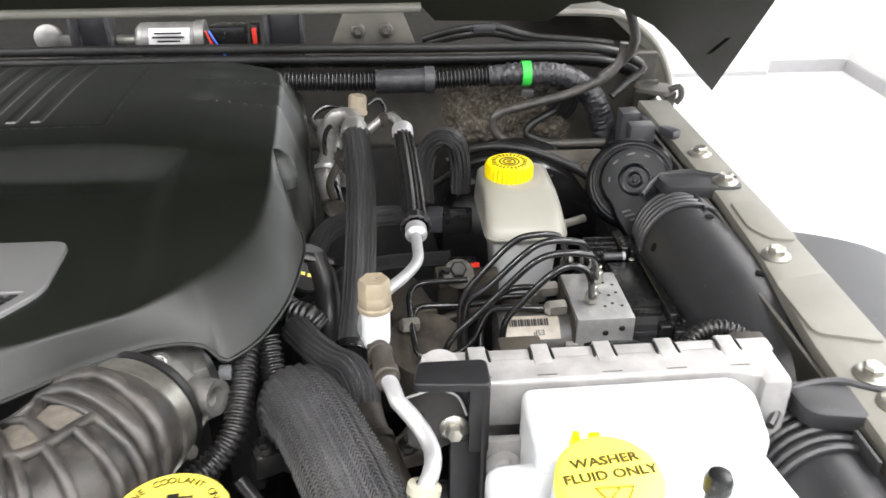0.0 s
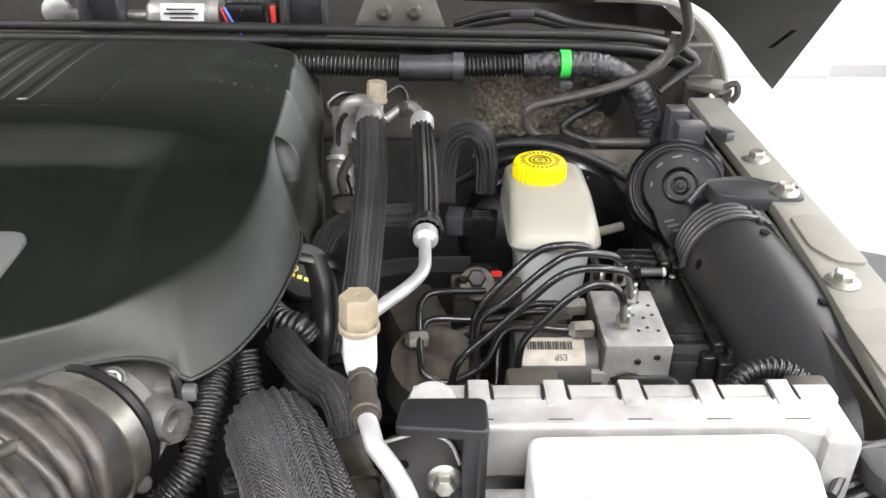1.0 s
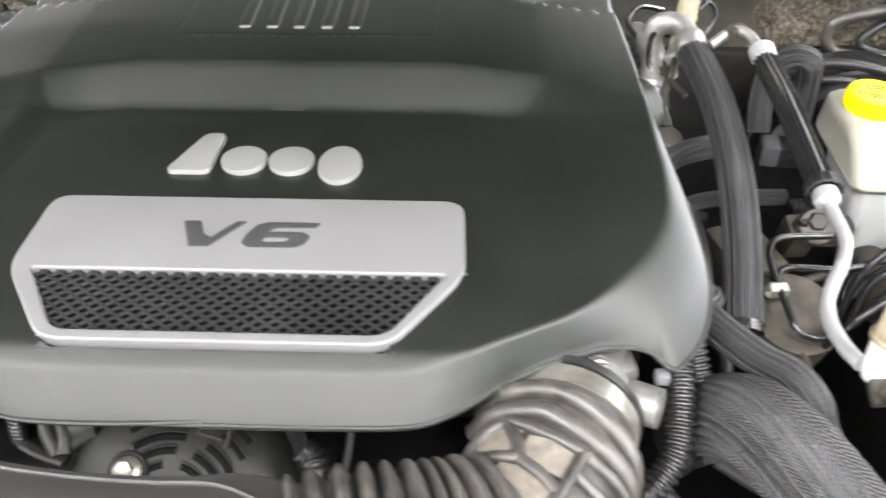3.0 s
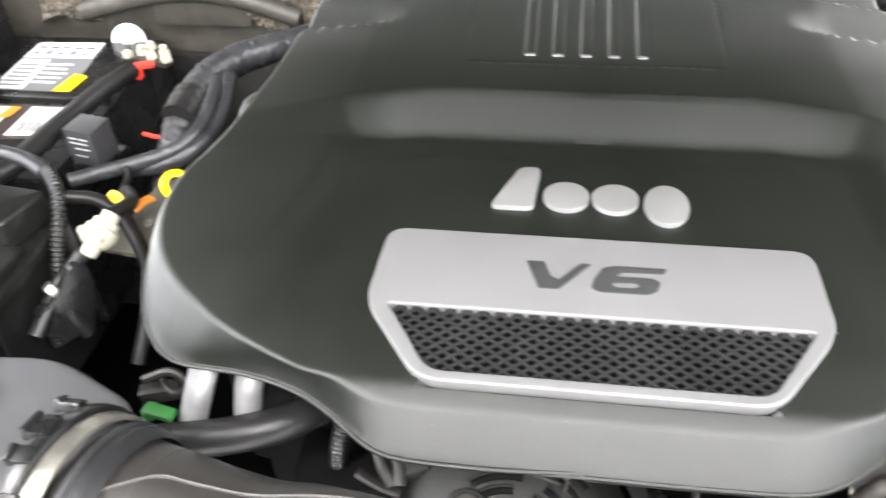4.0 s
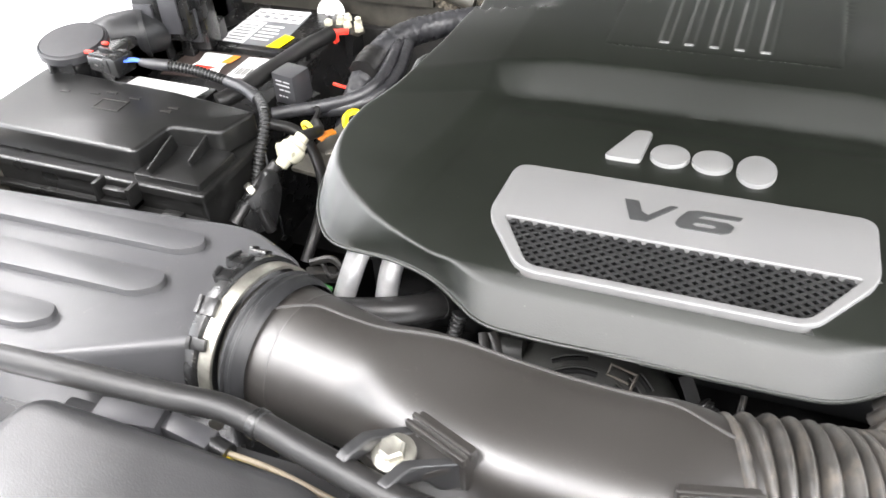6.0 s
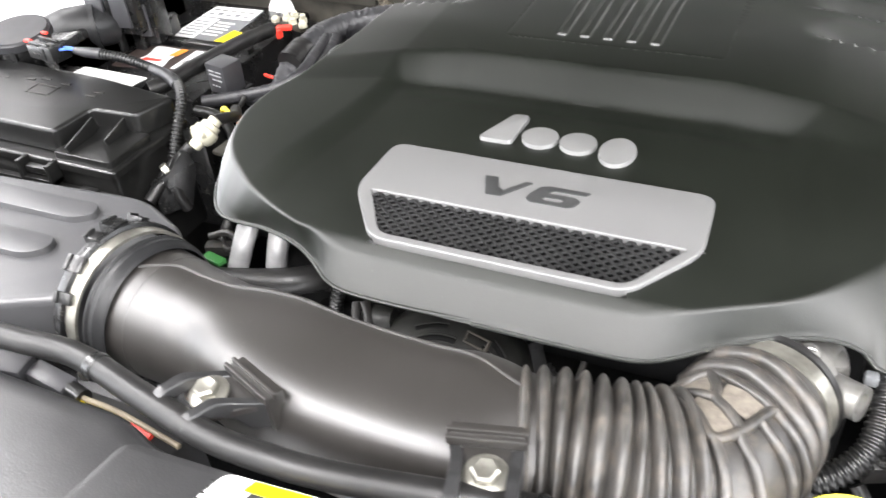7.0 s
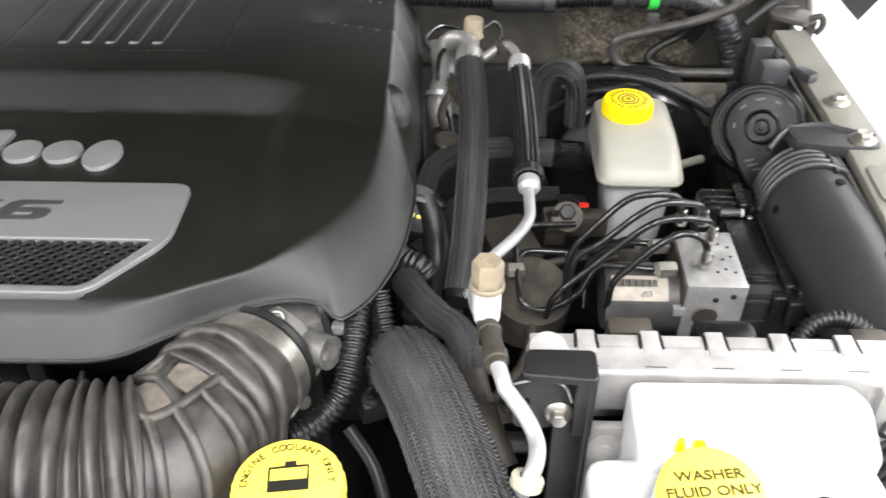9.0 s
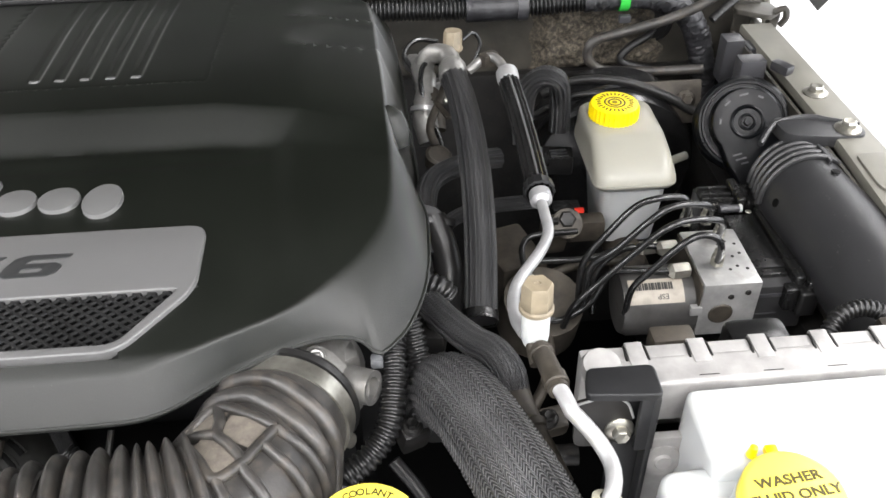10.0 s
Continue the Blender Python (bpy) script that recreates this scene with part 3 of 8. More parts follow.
# near-black slab: the shade low in the bay is in its colour
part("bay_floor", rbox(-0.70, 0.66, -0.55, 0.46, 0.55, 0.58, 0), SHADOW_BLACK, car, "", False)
part("cowl_tray", rbox(-0.74, 0.74, 0.56, 0.80, 1.10, 1.128, 0.004), DARK_METAL, car, "dark cowl tray behind the firewall", False)
part("scuttle", rbox(-0.74, 0.74, 0.80, 0.83, 1.0, 1.26, 0.006), BODY, car, "painted scuttle under the windscreen")


part("windscreen", turn(rbox(-0.70, 0.70, -0.004, 0.004, 0.0, 0.66, 0.002), Matrix.Translation((0, 0.93, 1.25)) @ Matrix.Rotation(radians(-24), 4, "X")), SCREEN, car, "unseen windscreen above the scuttle, painted matt black to darken reflections")
# unseen cabin and roof, added to keep rear light off the cover's deck
part("roof", rbox(-0.70, 0.70, 1.20, 3.2, 1.84, 1.88, 0.012), BODY, car, "unseen olive-grey roof behind the windscreen, added to block light")
part("roof_pillar", rbox(-0.74, -0.702, 0.93, 3.2, 1.0, 1.87, 0.01), BODY, car, "unseen olive-grey cabin wall, added to block light")
part("roof_pillar", rbox(0.702, 0.74, 0.93, 3.2, 1.0, 1.87, 0.01), BODY, car, "unseen olive-grey cabin wall, added to block light")
part("cabin", rbox(-0.76, 0.76, 1.0, 3.2, 0.6, 1.26, 0.03), BODY, car, "unseen painted cabin body, added to block light")
part("roof", rbox(-0.74, 0.74, 1.17, 3.2, 1.262, 1.82, 0.05), BLACK_GLOSS, car, "unseen dark cabin top, added to block light")


def hump(y0, y1, inset):
    bm = bmesh.new()
    arc = [(0.60, 1.178), (0.673, 1.176), (0.711, 1.168), (0.745, 1.143), (0.768, 1.112), (0.782, 1.075), (0.788, 1.04)]
    a = [bm.verts.new((x, y0, z)) for x, z in arc]
    b = [bm.verts.new((x - inset, y1, z - inset * 0.4)) for x, z in arc]
    for k in range(len(arc) - 1):
        bm.faces.new((a[k], a[k + 1], b[k + 1], b[k]))
    bmesh.ops.solidify(bm, geom=bm.faces[:], thickness=0.004)
    return bm


part("cowl_side_rim", tube([(0.60, 0.52, 1.178), (0.673, 0.52, 1.176), (0.711, 0.52, 1.168), (0.745, 0.52, 1.143), (0.768, 0.52, 1.112), (0.782, 0.52, 1.075), (0.788, 0.52, 1.04)], 0.005, 8, 0.01), BODY, car, "bright painted rim of the cowl side")
part("cowl_side", hump(0.52, 0.80, 0.0), BODY, car, "painted cowl side panel")
post = part("cowl_pillar", obox((0.012, 0.012, 0.125), Matrix.Translation((0.742, 0.42, 1.04)) @ Matrix.Rotation(radians(6), 4, "Y"), 0.003), BODY_DARK_DUSTY, car, "slim olive bracket post beside the firewall")
part("hook_plate", prism(round_poly([(0.700, 0.425), (0.735, 0.40), (0.752, 0.415), (0.748, 0.44), (0.705, 0.45)], 0.006), 1.100, 1.106, 0.002), BODY_DARK_DUSTY, post)
part("hook", tube([(0.742, 0.41, 1.106), (0.752, 0.405, 1.112), (0.756, 0.405, 1.100), (0.752, 0.408, 1.09)], 0.004, 8, 0.004), BODY_DARK_DUSTY, post)
part("gusset", obox((0.03, 0.005, 0.06), Matrix.Translation((0.722, 0.44, 1.08)), 0.002), BODY_DARK_DUSTY, post)

# ---- firewall dressing ----
def lumpy_mat(x0=0.462, dx=0.165, z0=1.020, dz=0.092):
    bm = bmesh.new()
    nx, nz = 60, 36
    g = []
    for i in range(nx + 1):
        row = []
        for j in range(nz + 1):
            u, w = i / nx, j / nz
            x, z = x0 + dx * u, z0 + dz * w
            e = min(u, 1 - u, w, 1 - w)
            ragged = 0.012 * noise.noise(Vector((x * 40, 3, z * 40)))
            h = smooth01(0.0, 0.12, e) * (0.010 + 0.006 * noise.noise(Vector((x * 55, 0, z * 55))) + 0.003 * noise.noise(Vector((x * 170, 5, z * 170))))
            row.append(bm.verts.new((x + ragged * (1 - smooth01(0, 0.2, e)), 0.4615 - h, z + ragged * (1 - smooth01(0, 0.2, e)))))
        g.append(row)
    for i in range(nx):
        for j in range(nz):
            bm.faces.new((g[i][j], g[i + 1][j], g[i + 1][j + 1], g[i][j + 1]))
    return bm


solo("insulation_mat", lumpy_mat(), MAT_INSUL, "brown dust-caked fibre insulation mat on the firewall", "insulation mat")
solo("insulation_mat", lumpy_mat(-0.40, 0.11, 1.055, 0.065), MAT_INSUL, "brown crumpled fibre insulation mat behind the wiring loom", "insulation mat")
solo("insulation_mat", lumpy_mat(-0.66, 0.08, 1.06, 0.06), MAT_INSUL, "brown crumpled fibre insulation mat behind the battery", "insulation mat")
seal = thing("cowl_seal", (0.0, 0.445, 1.14), "black double-ribbed rubber weatherstrip along the cowl edge", "weatherstrip")
SEAL = lambda z, y: [(-0.73, y, z), (-0.3, y, z + 0.002), (0.1, y, z + 0.001), (0.45, y, z - 0.004), (0.61, y, z - 0.006), (0.68, y, z - 0.014), (0.715, y, z - 0.03)]
part("upper_rib", tube(SEAL(1.158, 0.452), 0.006, 10, 0.02), RUBBER, seal)
part("lower_rib", tube(SEAL(1.146, 0.446), 0.0055, 10, 0.02), RUBBER, seal)
part("seal_base", tube(SEAL(1.139, 0.456), 0.006, 8, 0.02), BLACK, seal)

harness = thing("firewall_harness", (0.4, 0.425, 1.11), "black corrugated wiring conduit with grey tape along the firewall", "wiring harness")
HP = [(0.16, 0.428, 1.125), (0.25, 0.428, 1.124), (0.38, 0.426, 1.121), (0.45, 0.425, 1.122), (0.52, 0.425, 1.125), (0.58, 0.425, 1.127)]
part("conduit", tube(HP, 0.0105, 12, 0.002, rib=(0.0048, 0.0016)), CONDUIT, harness)
part("tape_wrap", tube([(0.376, 0.426, 1.121), (0.41, 0.426, 1.121), (0.447, 0.426, 1.122)], 0.0145, 20, 0.0015, lump=0.0006), TAPE, harness, "grey cloth tape wrap")
part("clip_band", tube([(0.436, 0.426, 1.122), (0.448, 0.426, 1.122)], 0.0165, 14, 0.004), GREY_PLASTIC, harness)
part("tape_wrap", tube([(0.515, 0.425, 1.125), (0.56, 0.425, 1.127), (0.60, 0.425, 1.125), (0.63, 0.424, 1.112), (0.65, 0.422, 1.092), (0.663, 0.42, 1.062), (0.67, 0.415, 1.03), (0.674, 0.41, 1.0)], [0.0125, 0.0135, 0.0135, 0.015, 0.015, 0.015, 0.014], 28, 0.0014, lump=0.0018), TAPE, harness, "wrinkled grey tape wrap bending down")
part("green_band", tube([(0.556, 0.4245, 1.1272), (0.567, 0.4245, 1.1272)], 0.0155, 16, 0.004), GREEN, harness, "bright green tape band")
part("branch_cable", tube([(0.675, 0.40, 1.17), (0.672, 0.40, 1.15), (0.655, 0.40, 1.128), (0.61, 0.40, 1.108), (0.56, 0.40, 1.095), (0.525, 0.40, 1.085), (0.52, 0.40, 1.065), (0.54, 0.40, 1.048), (0.60, 0.395, 1.045), (0.66, 0.39, 1.047)], 0.0058, 10, 0.006), RUBBER_DUSTY, harness, "thin grey cable looping below the conduit")
part("branch_cable", tube([(0.668, 0.41, 1.10), (0.69, 0.42, 1.115), (0.712, 0.43, 1.128), (0.70, 0.44, 1.138)], 0.005, 10, 0.006), RUBBER, harness)
part("tie_clip", obox((0.014, 0.008, 0.009), Matrix.Translation((0.5615, 0.408, 1.108)), 0.002), GREY_PLASTIC, harness)
hood_cable = solo("washer_hose", tube([(0.655, 0.36, 1.235), (0.672, 0.37, 1.205), (0.682, 0.385, 1.175), (0.676, 0.40, 1.15), (0.65, 0.402, 1.127)], 0.006, 10, 0.006), RUBBER_DUSTY, "thin black washer hose rising to the hood", "hose")
grommet = thing("firewall_grommet", (0.612, 0.44, 1.07), "round black rubber grommet on the firewall", "grommet")
part("flange", lathe([(0, 0), (0.026, 0), (0.027, 0.003), (0.024, 0.006), (0.02, 0.006), (0.018, 0.010), (0, 0.011)], 28, (0.612, 0.462, 1.078), (0, -1, 0.1)), RUBBER, grommet)
part("cable", tube([(0.612, 0.45, 1.079), (0.60, 0.43, 1.075), (0.575, 0.42, 1.065), (0.565, 0.415, 1.05), (0.60, 0.41, 1.04)], 0.005, 10, 0.006), RUBBER, grommet)

# ---- cowl and wiper drive ----
wiper = thing("wiper_motor", (0.11, 0.53, 1.13), "silver wiper motor with a white printed label in the cowl", "wiper motor")
part("motor_can", lathe([(0, 0), (0.016, 0.001), (0.021, 0.006), (0.022, 0.012), (0.022, 0.075), (0.024, 0.077), (0.024, 0.088), (0, 0.088)], 28, (0.072, 0.53, 1.15), (1, 0, 0)), ALU, wiper)
part("shaft", tube([(0.048, 0.53, 1.15), (0.075, 0.53, 1.15)], 0.007, 14), STEEL, wiper)
lab = bmesh.new()
ring = [[lab.verts.new((x, 0.53 - 0.0224 * math.cos(a), 1.15 + 0.0224 * math.sin(a))) for a in np.linspace(0.0, 0.95, 7)] for x in (0.092, 0.143)]
for k in range(6):
    lab.faces.new((ring[0][k], ring[1][k], ring[1][k + 1], ring[0][k + 1]))
part("motor_label", lab, WHITE_LABEL, wiper, "white label")
for k, (zz, w) in enumerate(((1.163, 0.034), (1.158, 0.04), (1.153, 0.028))):
    part("print_line", rbox(0.117 - w / 2, 0.117 + w / 2, 0.5065 + k * 0.0003 + 0.0001, 0.5085 - 0.0003 * k, zz, zz + 0.0018, 0), INK, wiper, "", False)
part("connector", rbox(0.166, 0.212, 0.515, 0.545, 1.132, 1.168, 0.003), BLACK, wiper)
part("wire", tube([(0.163, 0.512, 1.165), (0.17, 0.508, 1.15), (0.178, 0.512, 1.135)], 0.0016, 6), RED, wiper, "red wire")
part("wire", tube([(0.167, 0.512, 1.165), (0.176, 0.507, 1.15), (0.184, 0.512, 1.133)], 0.0016, 6), BLUE, wiper, "blue wire")
part("fuse_clip", join(rbox(0.218, 0.230, 0.512, 0.53, 1.135, 1.172, 0.002)), BLACK, wiper)
part("fuse_clip", rbox(0.2215, 0.2275, 0.509, 0.513, 1.142, 1.168, 0.001), RED, wiper, "red clip")


def cowl_bracket(x):
    b = thing("cowl_bracket", (x, 0.52, 1.13), "grey cast U-shaped bracket standing in the cowl", "bracket", "cowl brackets")
    part("plate", rbox(x - 0.02, x + 0.02, 0.53, 0.536, 1.128, 1.20, 0.003), GREY_PLASTIC, b)
    part("cheek", rbox(x - 0.025, x - 0.020, 0.505, 0.538, 1.128, 1.185, 0.002), GREY_PLASTIC, b)
    part("cheek", rbox(x + 0.020, x + 0.025, 0.505, 0.538, 1.128, 1.185, 0.002), GREY_PLASTIC, b)


cowl_bracket(0.022)
cowl_bracket(0.262)
crank = thing("wiper_crank", (-0.03, 0.53, 1.13), "dull steel wiper crank with a round pivot", "crank")
part("pivot", lathe([(0, 0), (0.012, 0), (0.017, 0.004), (0.017, 0.012), (0.012, 0.015), (0, 0.016)], 24, (-0.040, 0.545, 1.152), (0, -1, 0.2)), ALU, crank)
part("arm", obox((0.04, 0.008, 0.014), Matrix.Translation((-0.012, 0.535, 1.150)), 0.003), ALU, crank)
hb = thing("hood_catch_bracket", (0.375, 0.49, 1.13), "brown-olive trapezoid bracket bolted to the cowl", "bracket")
part("plate", turn(prism(round_poly([(-0.058, -0.024), (0.058, -0.024), (0.036, 0.034), (-0.034, 0.034)], 0.006), -0.002, 0.002, 0.001), Matrix.Translation((0.375, 0.49, 1.162)) @ Matrix.Rotation(radians(78), 4, "X")), PAINT_MID_DUSTY, hb)
for bx in (0.357, 0.392):
    part("bolt", bolt((bx, 0.485, 1.168), (0, -1, 0.2), 0.0055, 0.0095), BODY_DARK_DUSTY, hb, "painted-over bolt")
for k, (za, zb) in enumerate(((1.158, 1.15), (1.150, 1.146))):
    solo("cowl_cable", tube([(0.44, 0.52, za - 0.012), (0.48, 0.515, za), (0.53, 0.515, za + 0.004), (0.58, 0.51, zb), (0.65, 0.505, zb - 0.006), (0.69, 0.50, zb - 0.01)], 0.0055, 10, 0.008), RUBBER, "black cable lying in the cowl tray", "cable", "cowl cables")
solo("cowl_connector", rbox(0.505, 0.535, 0.508, 0.522, 1.155, 1.166, 0.003), GREY_PLASTIC, "small pale grey connector on the cowl cable", "connector")

# ---- engine cover ----
HALF = [(0.0, -0.154, 1.1095), (0.05, -0.154, 1.1095), (0.1, -0.153, 1.1095), (0.12, -0.1500, 1.1095), (0.135, -0.1427, 1.1095), (0.15, -0.1322, 1.1100),
        (0.167, -0.1192, 1.1100), (0.19, -0.1062, 1.1105), (0.215, -0.0957, 1.1115), (0.235, -0.0907, 1.1105), (0.25, -0.0907, 1.1075), (0.2575, -0.0940, 1.1035),
        (0.2635, -0.0985, 1.1005), (0.27, -0.0955, 1.1000), (0.285, -0.0760, 1.1000), (0.2970, -0.0447, 1.1000), (0.3035, -0.0098, 1.0980), (0.306, 0.03, 1.0935),
        (0.3065, 0.0698, 1.0882), (0.303, 0.1050, 1.0806), (0.298, 0.135, 1.072), (0.299, 0.152, 1.05), (0.303, 0.175, 1.025), (0.306, 0.205, 1.018),
        (0.303, 0.25, 1.035), (0.298, 0.3, 1.06), (0.293, 0.36, 1.082), (0.285, 0.41, 1.1), (0.279, 0.43, 1.106), (0.262, 0.442, 1.108),
        (0.22, 0.456, 1.11), (0.17, 0.474, 1.113), (0.12, 0.49, 1.116), (0.06, 0.505, 1.118), (0.0, 0.511, 1.119)]
LEFT = HALF[:3] + [(0.12, -0.1477, 1.1105), (0.135, -0.136, 1.109), (0.15, -0.124, 1.1075), (0.168, -0.1125, 1.106), (0.19, -0.1035, 1.1045), (0.214, -0.097, 1.1025), (0.236, -0.0935, 1.100), (0.25, -0.0915, 1.099),
                   (0.2605, -0.088, 1.0975), (0.27, -0.0825, 1.096), (0.279, -0.075, 1.095), (0.292, -0.059, 1.0935), (0.306, -0.036, 1.0925), (0.318, -0.006, 1.0915), (0.327, 0.032, 1.09), (0.331, 0.07, 1.087),
                   (0.330, 0.11, 1.083), (0.324, 0.14, 1.074), (0.317, 0.155, 1.056), (0.311, 0.175, 1.03)] + HALF[23:]
CREST = [(0.0, -0.1345), (0.05, -0.1345), (0.10, -0.134), (0.118, -0.1315), (0.131, -0.127), (0.146, -0.121), (0.162, -0.113), (0.181, -0.1035), (0.201, -0.0925), (0.220, -0.079), (0.233, -0.067), (0.241, -0.058), (0.247, -0.051), (0.252, -0.044), (0.262, -0.027), (0.270, -0.008), (0.276, 0.015),
         (0.279, 0.045), (0.280, 0.08), (0.280, 0.115), (0.2795, 0.145), (0.279, 0.165), (0.279, 0.185), (0.278, 0.21), (0.276, 0.25), (0.273, 0.30), (0.270, 0.355), (0.265, 0.40), (0.258, 0.418),
         (0.244, 0.428), (0.207, 0.442), (0.16, 0.458), (0.113, 0.473), (0.056, 0.487), (0.0, 0.492)]


CREST_LEFT = CREST[:3] + [(0.119, -0.132), (0.132, -0.128), (0.147, -0.1215), (0.163, -0.1185), (0.178, -0.1125), (0.198, -0.1030), (0.214, -0.0945), (0.228, -0.0865), (0.240, -0.077), (0.251, -0.068),
                          (0.261, -0.059), (0.274, -0.045), (0.287, -0.026), (0.298, 0.0), (0.3045, 0.03), (0.3035, 0.065), (0.296, 0.09), (0.289, 0.115), (0.285, 0.14), (0.2825, 0.165)] + CREST[23:]


def cover_top(x, y, pad=False):
    """Height of the cover: a raised rear deck, a sunken field round the badge, five grooves, and pressed steps at the rear corners."""
    ax = abs(x)
    deck = 1.151 - 0.05 * max(0, y - 0.30) ** 1.0 * smooth01(0.3, 0.5, y) - 0.10 * max(0, ax - 0.2)
    field = 1.1365 - 0.006 * smooth01(0.092, 0.138, y) * smooth01(0.2, 0.15, ax)
    ramp_t = (y - 0.135 + 0.25 * max(0, ax - 0.13)) / 0.042
    rear = min(1, max(0, ramp_t + 0.04 * smooth01(0.15, -0.1, abs(ramp_t)) - 0.04 * smooth01(0.15, -0.1, abs(ramp_t - 1))))
    side = smooth01(0.178 + 0.02 * smooth01(0.1, -0.1, y), 0.205 + 0.03 * smooth01(0.1, -0.1, y), ax)
    up = max(rear, side * (0.40 + 0.6 * rear) * smooth01(-0.13, -0.02, y))
    z = field + (deck - field) * up
    z -= 0.006 * smooth01(-0.120, -0.141, y)
    # the shell dips under the grooved rear panel
    if not pad:
        z -= 0.007 * smooth01(0.110, 0.102, ax) * smooth01(0.2235, 0.2295, y) * smooth01(0.466, 0.458, y)
    else:
        for k in range(5):
            d = abs(x - (-0.0545 + 0.024 * k + 0.01 * (y - 0.24) * (k - 2)))
            z -= 0.0016 * smooth01(0.0068, 0.0028, d) * smooth01(0.233, 0.240, y) * smooth01(0.45, 0.40, y)
        edge = min(0.118 - ax, y - 0.215, 0.476 - y)
        z += 0.0002 - 0.0010 * smooth01(0.012, 0.0, edge)
    # pressed steps at the rear corners
    for y0 in (0.30, 0.37):
        if ax > 0.17:
            d = y - (y0 - 0.10 * (ax - 0.17))
            z -= 0.008 * smooth01(-0.002, 0.003, d) * smooth01(0.05, 0.012, d) * smooth01(0.17, 0.215, ax)
    # well below the grille
    hw = 0.126 + (y + 0.064) * 0.67
    if -0.121 < y < -0.054 and abs(x - 0.0035) < hw + 0.004:
        z = min(z, 1.108)
    return z


def cover_loops():
    rim = [Vector(p) for p in HALF] + [Vector((-x, y, z)) for x, y, z in LEFT[-2:0:-1]]
    crest = [Vector((x, y, 0)) for x, y in CREST] + [Vector((-x, y, 0)) for x, y in CREST_LEFT[-2:0:-1]]

    def dense(loop, m=5):
        out, n = [], len(loop)
        for i in range(n):
            a, b, c, d = loop[i - 1], loop[i], loop[(i + 1) % n], loop[(i + 2) % n]
            for j in range(m):
                t = j / m
                out.append(0.5 * ((2 * b) + (c - a) * t + (2 * a - 5 * b + 4 * c - d) * t * t + (3 * b - a - 3 * c + d) * t ** 3))
        return out
    return dense(rim), dense(crest)


def engine_cover_shell():
    rim, crest = cover_loops()
    n = len(rim)
    bm = bmesh.new()
    rings = []
    inner = [Vector((r.x * 0.985, 0.17 + (r.y - 0.17) * 0.985, r.z - 0.001)) for r in rim]
    rings.append([bm.verts.new(v) for v in inner])
    rings.append([bm.verts.new(v - Vector((0, 0, 0.002))) for v in rim])
    lip = [Vector((r.x * 1.006, 0.17 + (r.y - 0.17) * 1.006, r.z)) for r in rim]
    rings.append([bm.verts.new(v) for v in lip])
    rings.append([bm.verts.new(v + Vector((0, 0, 0.0025))) for v in rim])
    # a plain skirt, and a shoulder rolled over the crest
    inset = 0.989
    tops = [Vector((c.x, c.y, cover_top(c.x, c.y))) for c in crest]
    ins = [Vector((c.x * inset, 0.17 + (c.y - 0.17) * inset, 0)) for c in crest]
    for p in ins:
        p.z = cover_top(p.x, p.y)
    lows = [r + Vector((0, 0, 0.0025)) for r in rim]
    bulge = [smooth01(-0.11, -0.03, t.y) * smooth01(0.15, 0.11, t.y) for t in tops]
    knees = [Vector((t.x + (r.x - t.x) * (0.5 + 0.14 * w), t.y + (r.y - t.y) * (0.5 + 0.14 * w), t.z + (r.z - t.z) * (0.5 - 0.12 * w))) for r, t, w in zip(lows, tops, bulge)]

    def skirt(f):
        return [r * (1 - f) ** 2 + k * (2 * f * (1 - f)) + t * f * f for r, k, t in zip(lows, knees, tops)]
    for f in (0.15, 0.3, 0.45, 0.62, 0.80):
        rings.append([bm.verts.new(p) for p in skirt(f)])
    starts = skirt(0.91)
    for k in range(9):
        f = k / 8
        rings.append([bm.verts.new(p * (1 - f) ** 2 + t * (2 * f * (1 - f)) + q * f * f) for p, t, q in zip(starts, tops, ins)])
    m = 84
    for k in range(1, m):
        f = inset * (1 - k / m)
        row = []
        for c in crest:
            p = Vector((c.x * f, 0.17 + (c.y - 0.17) * f, 0))
            p.z = cover_top(p.x, p.y)
            row.append(bm.verts.new(p))
        rings.append(row)
    for a, b in zip(rings, rings[1:]):
        for j in range(n):
            bm.faces.new((a[j], a[(j + 1) % n], b[(j + 1) % n], b[j]))
    tip = bm.verts.new((0, 0.17, cover_top(0, 0.17)))
    last = rings[-1]
    for j in range(n):
        bm.faces.new((last[j], last[(j + 1) % n], tip))
    return bm


cover = thing("engine_cover", (0, 0.15, 1.02), "black moulded plastic engine cover with a silver badge plate", "engine cover")
shell = part("shell", engine_cover_shell(), COVER, cover)
shell.data.set_sharp_from_angle(angle=radians(24))


def rear_panel():
    """The grooved panel on the rear deck."""
    bm = bmesh.new()
    xs = [-0.118 + 0.236 * i / 150 for i in range(151)]
    ys = [0.215 + 0.261 * j / 90 for j in range(91)]
    g = [[bm.verts.new((x, y, cover_top(x, y, True))) for y in ys] for x in xs]
    for i in range(150):
        for j in range(90):
            bm.faces.new((g[i][j], g[i + 1][j], g[i + 1][j + 1], g[i][j + 1]))
    return bm


rim_pts = [(x, y, z + 0.0005) for x, y, z in HALF] + [(-x, y, z + 0.0005) for x, y, z in LEFT[-2:0:-1]] + [(0.0, -0.1517, 1.111)]
part("edge_bead", tube([(x * 1.004, 0.17 + (y - 0.17) * 1.004, z) for x, y, z in rim_pts], 0.0017, 8, 0.006), COVER, cover, "rounded bead along the cover's lower edge")
part("grooved_panel", rear_panel(), COVER, cover, "rear panel with five long grooves")
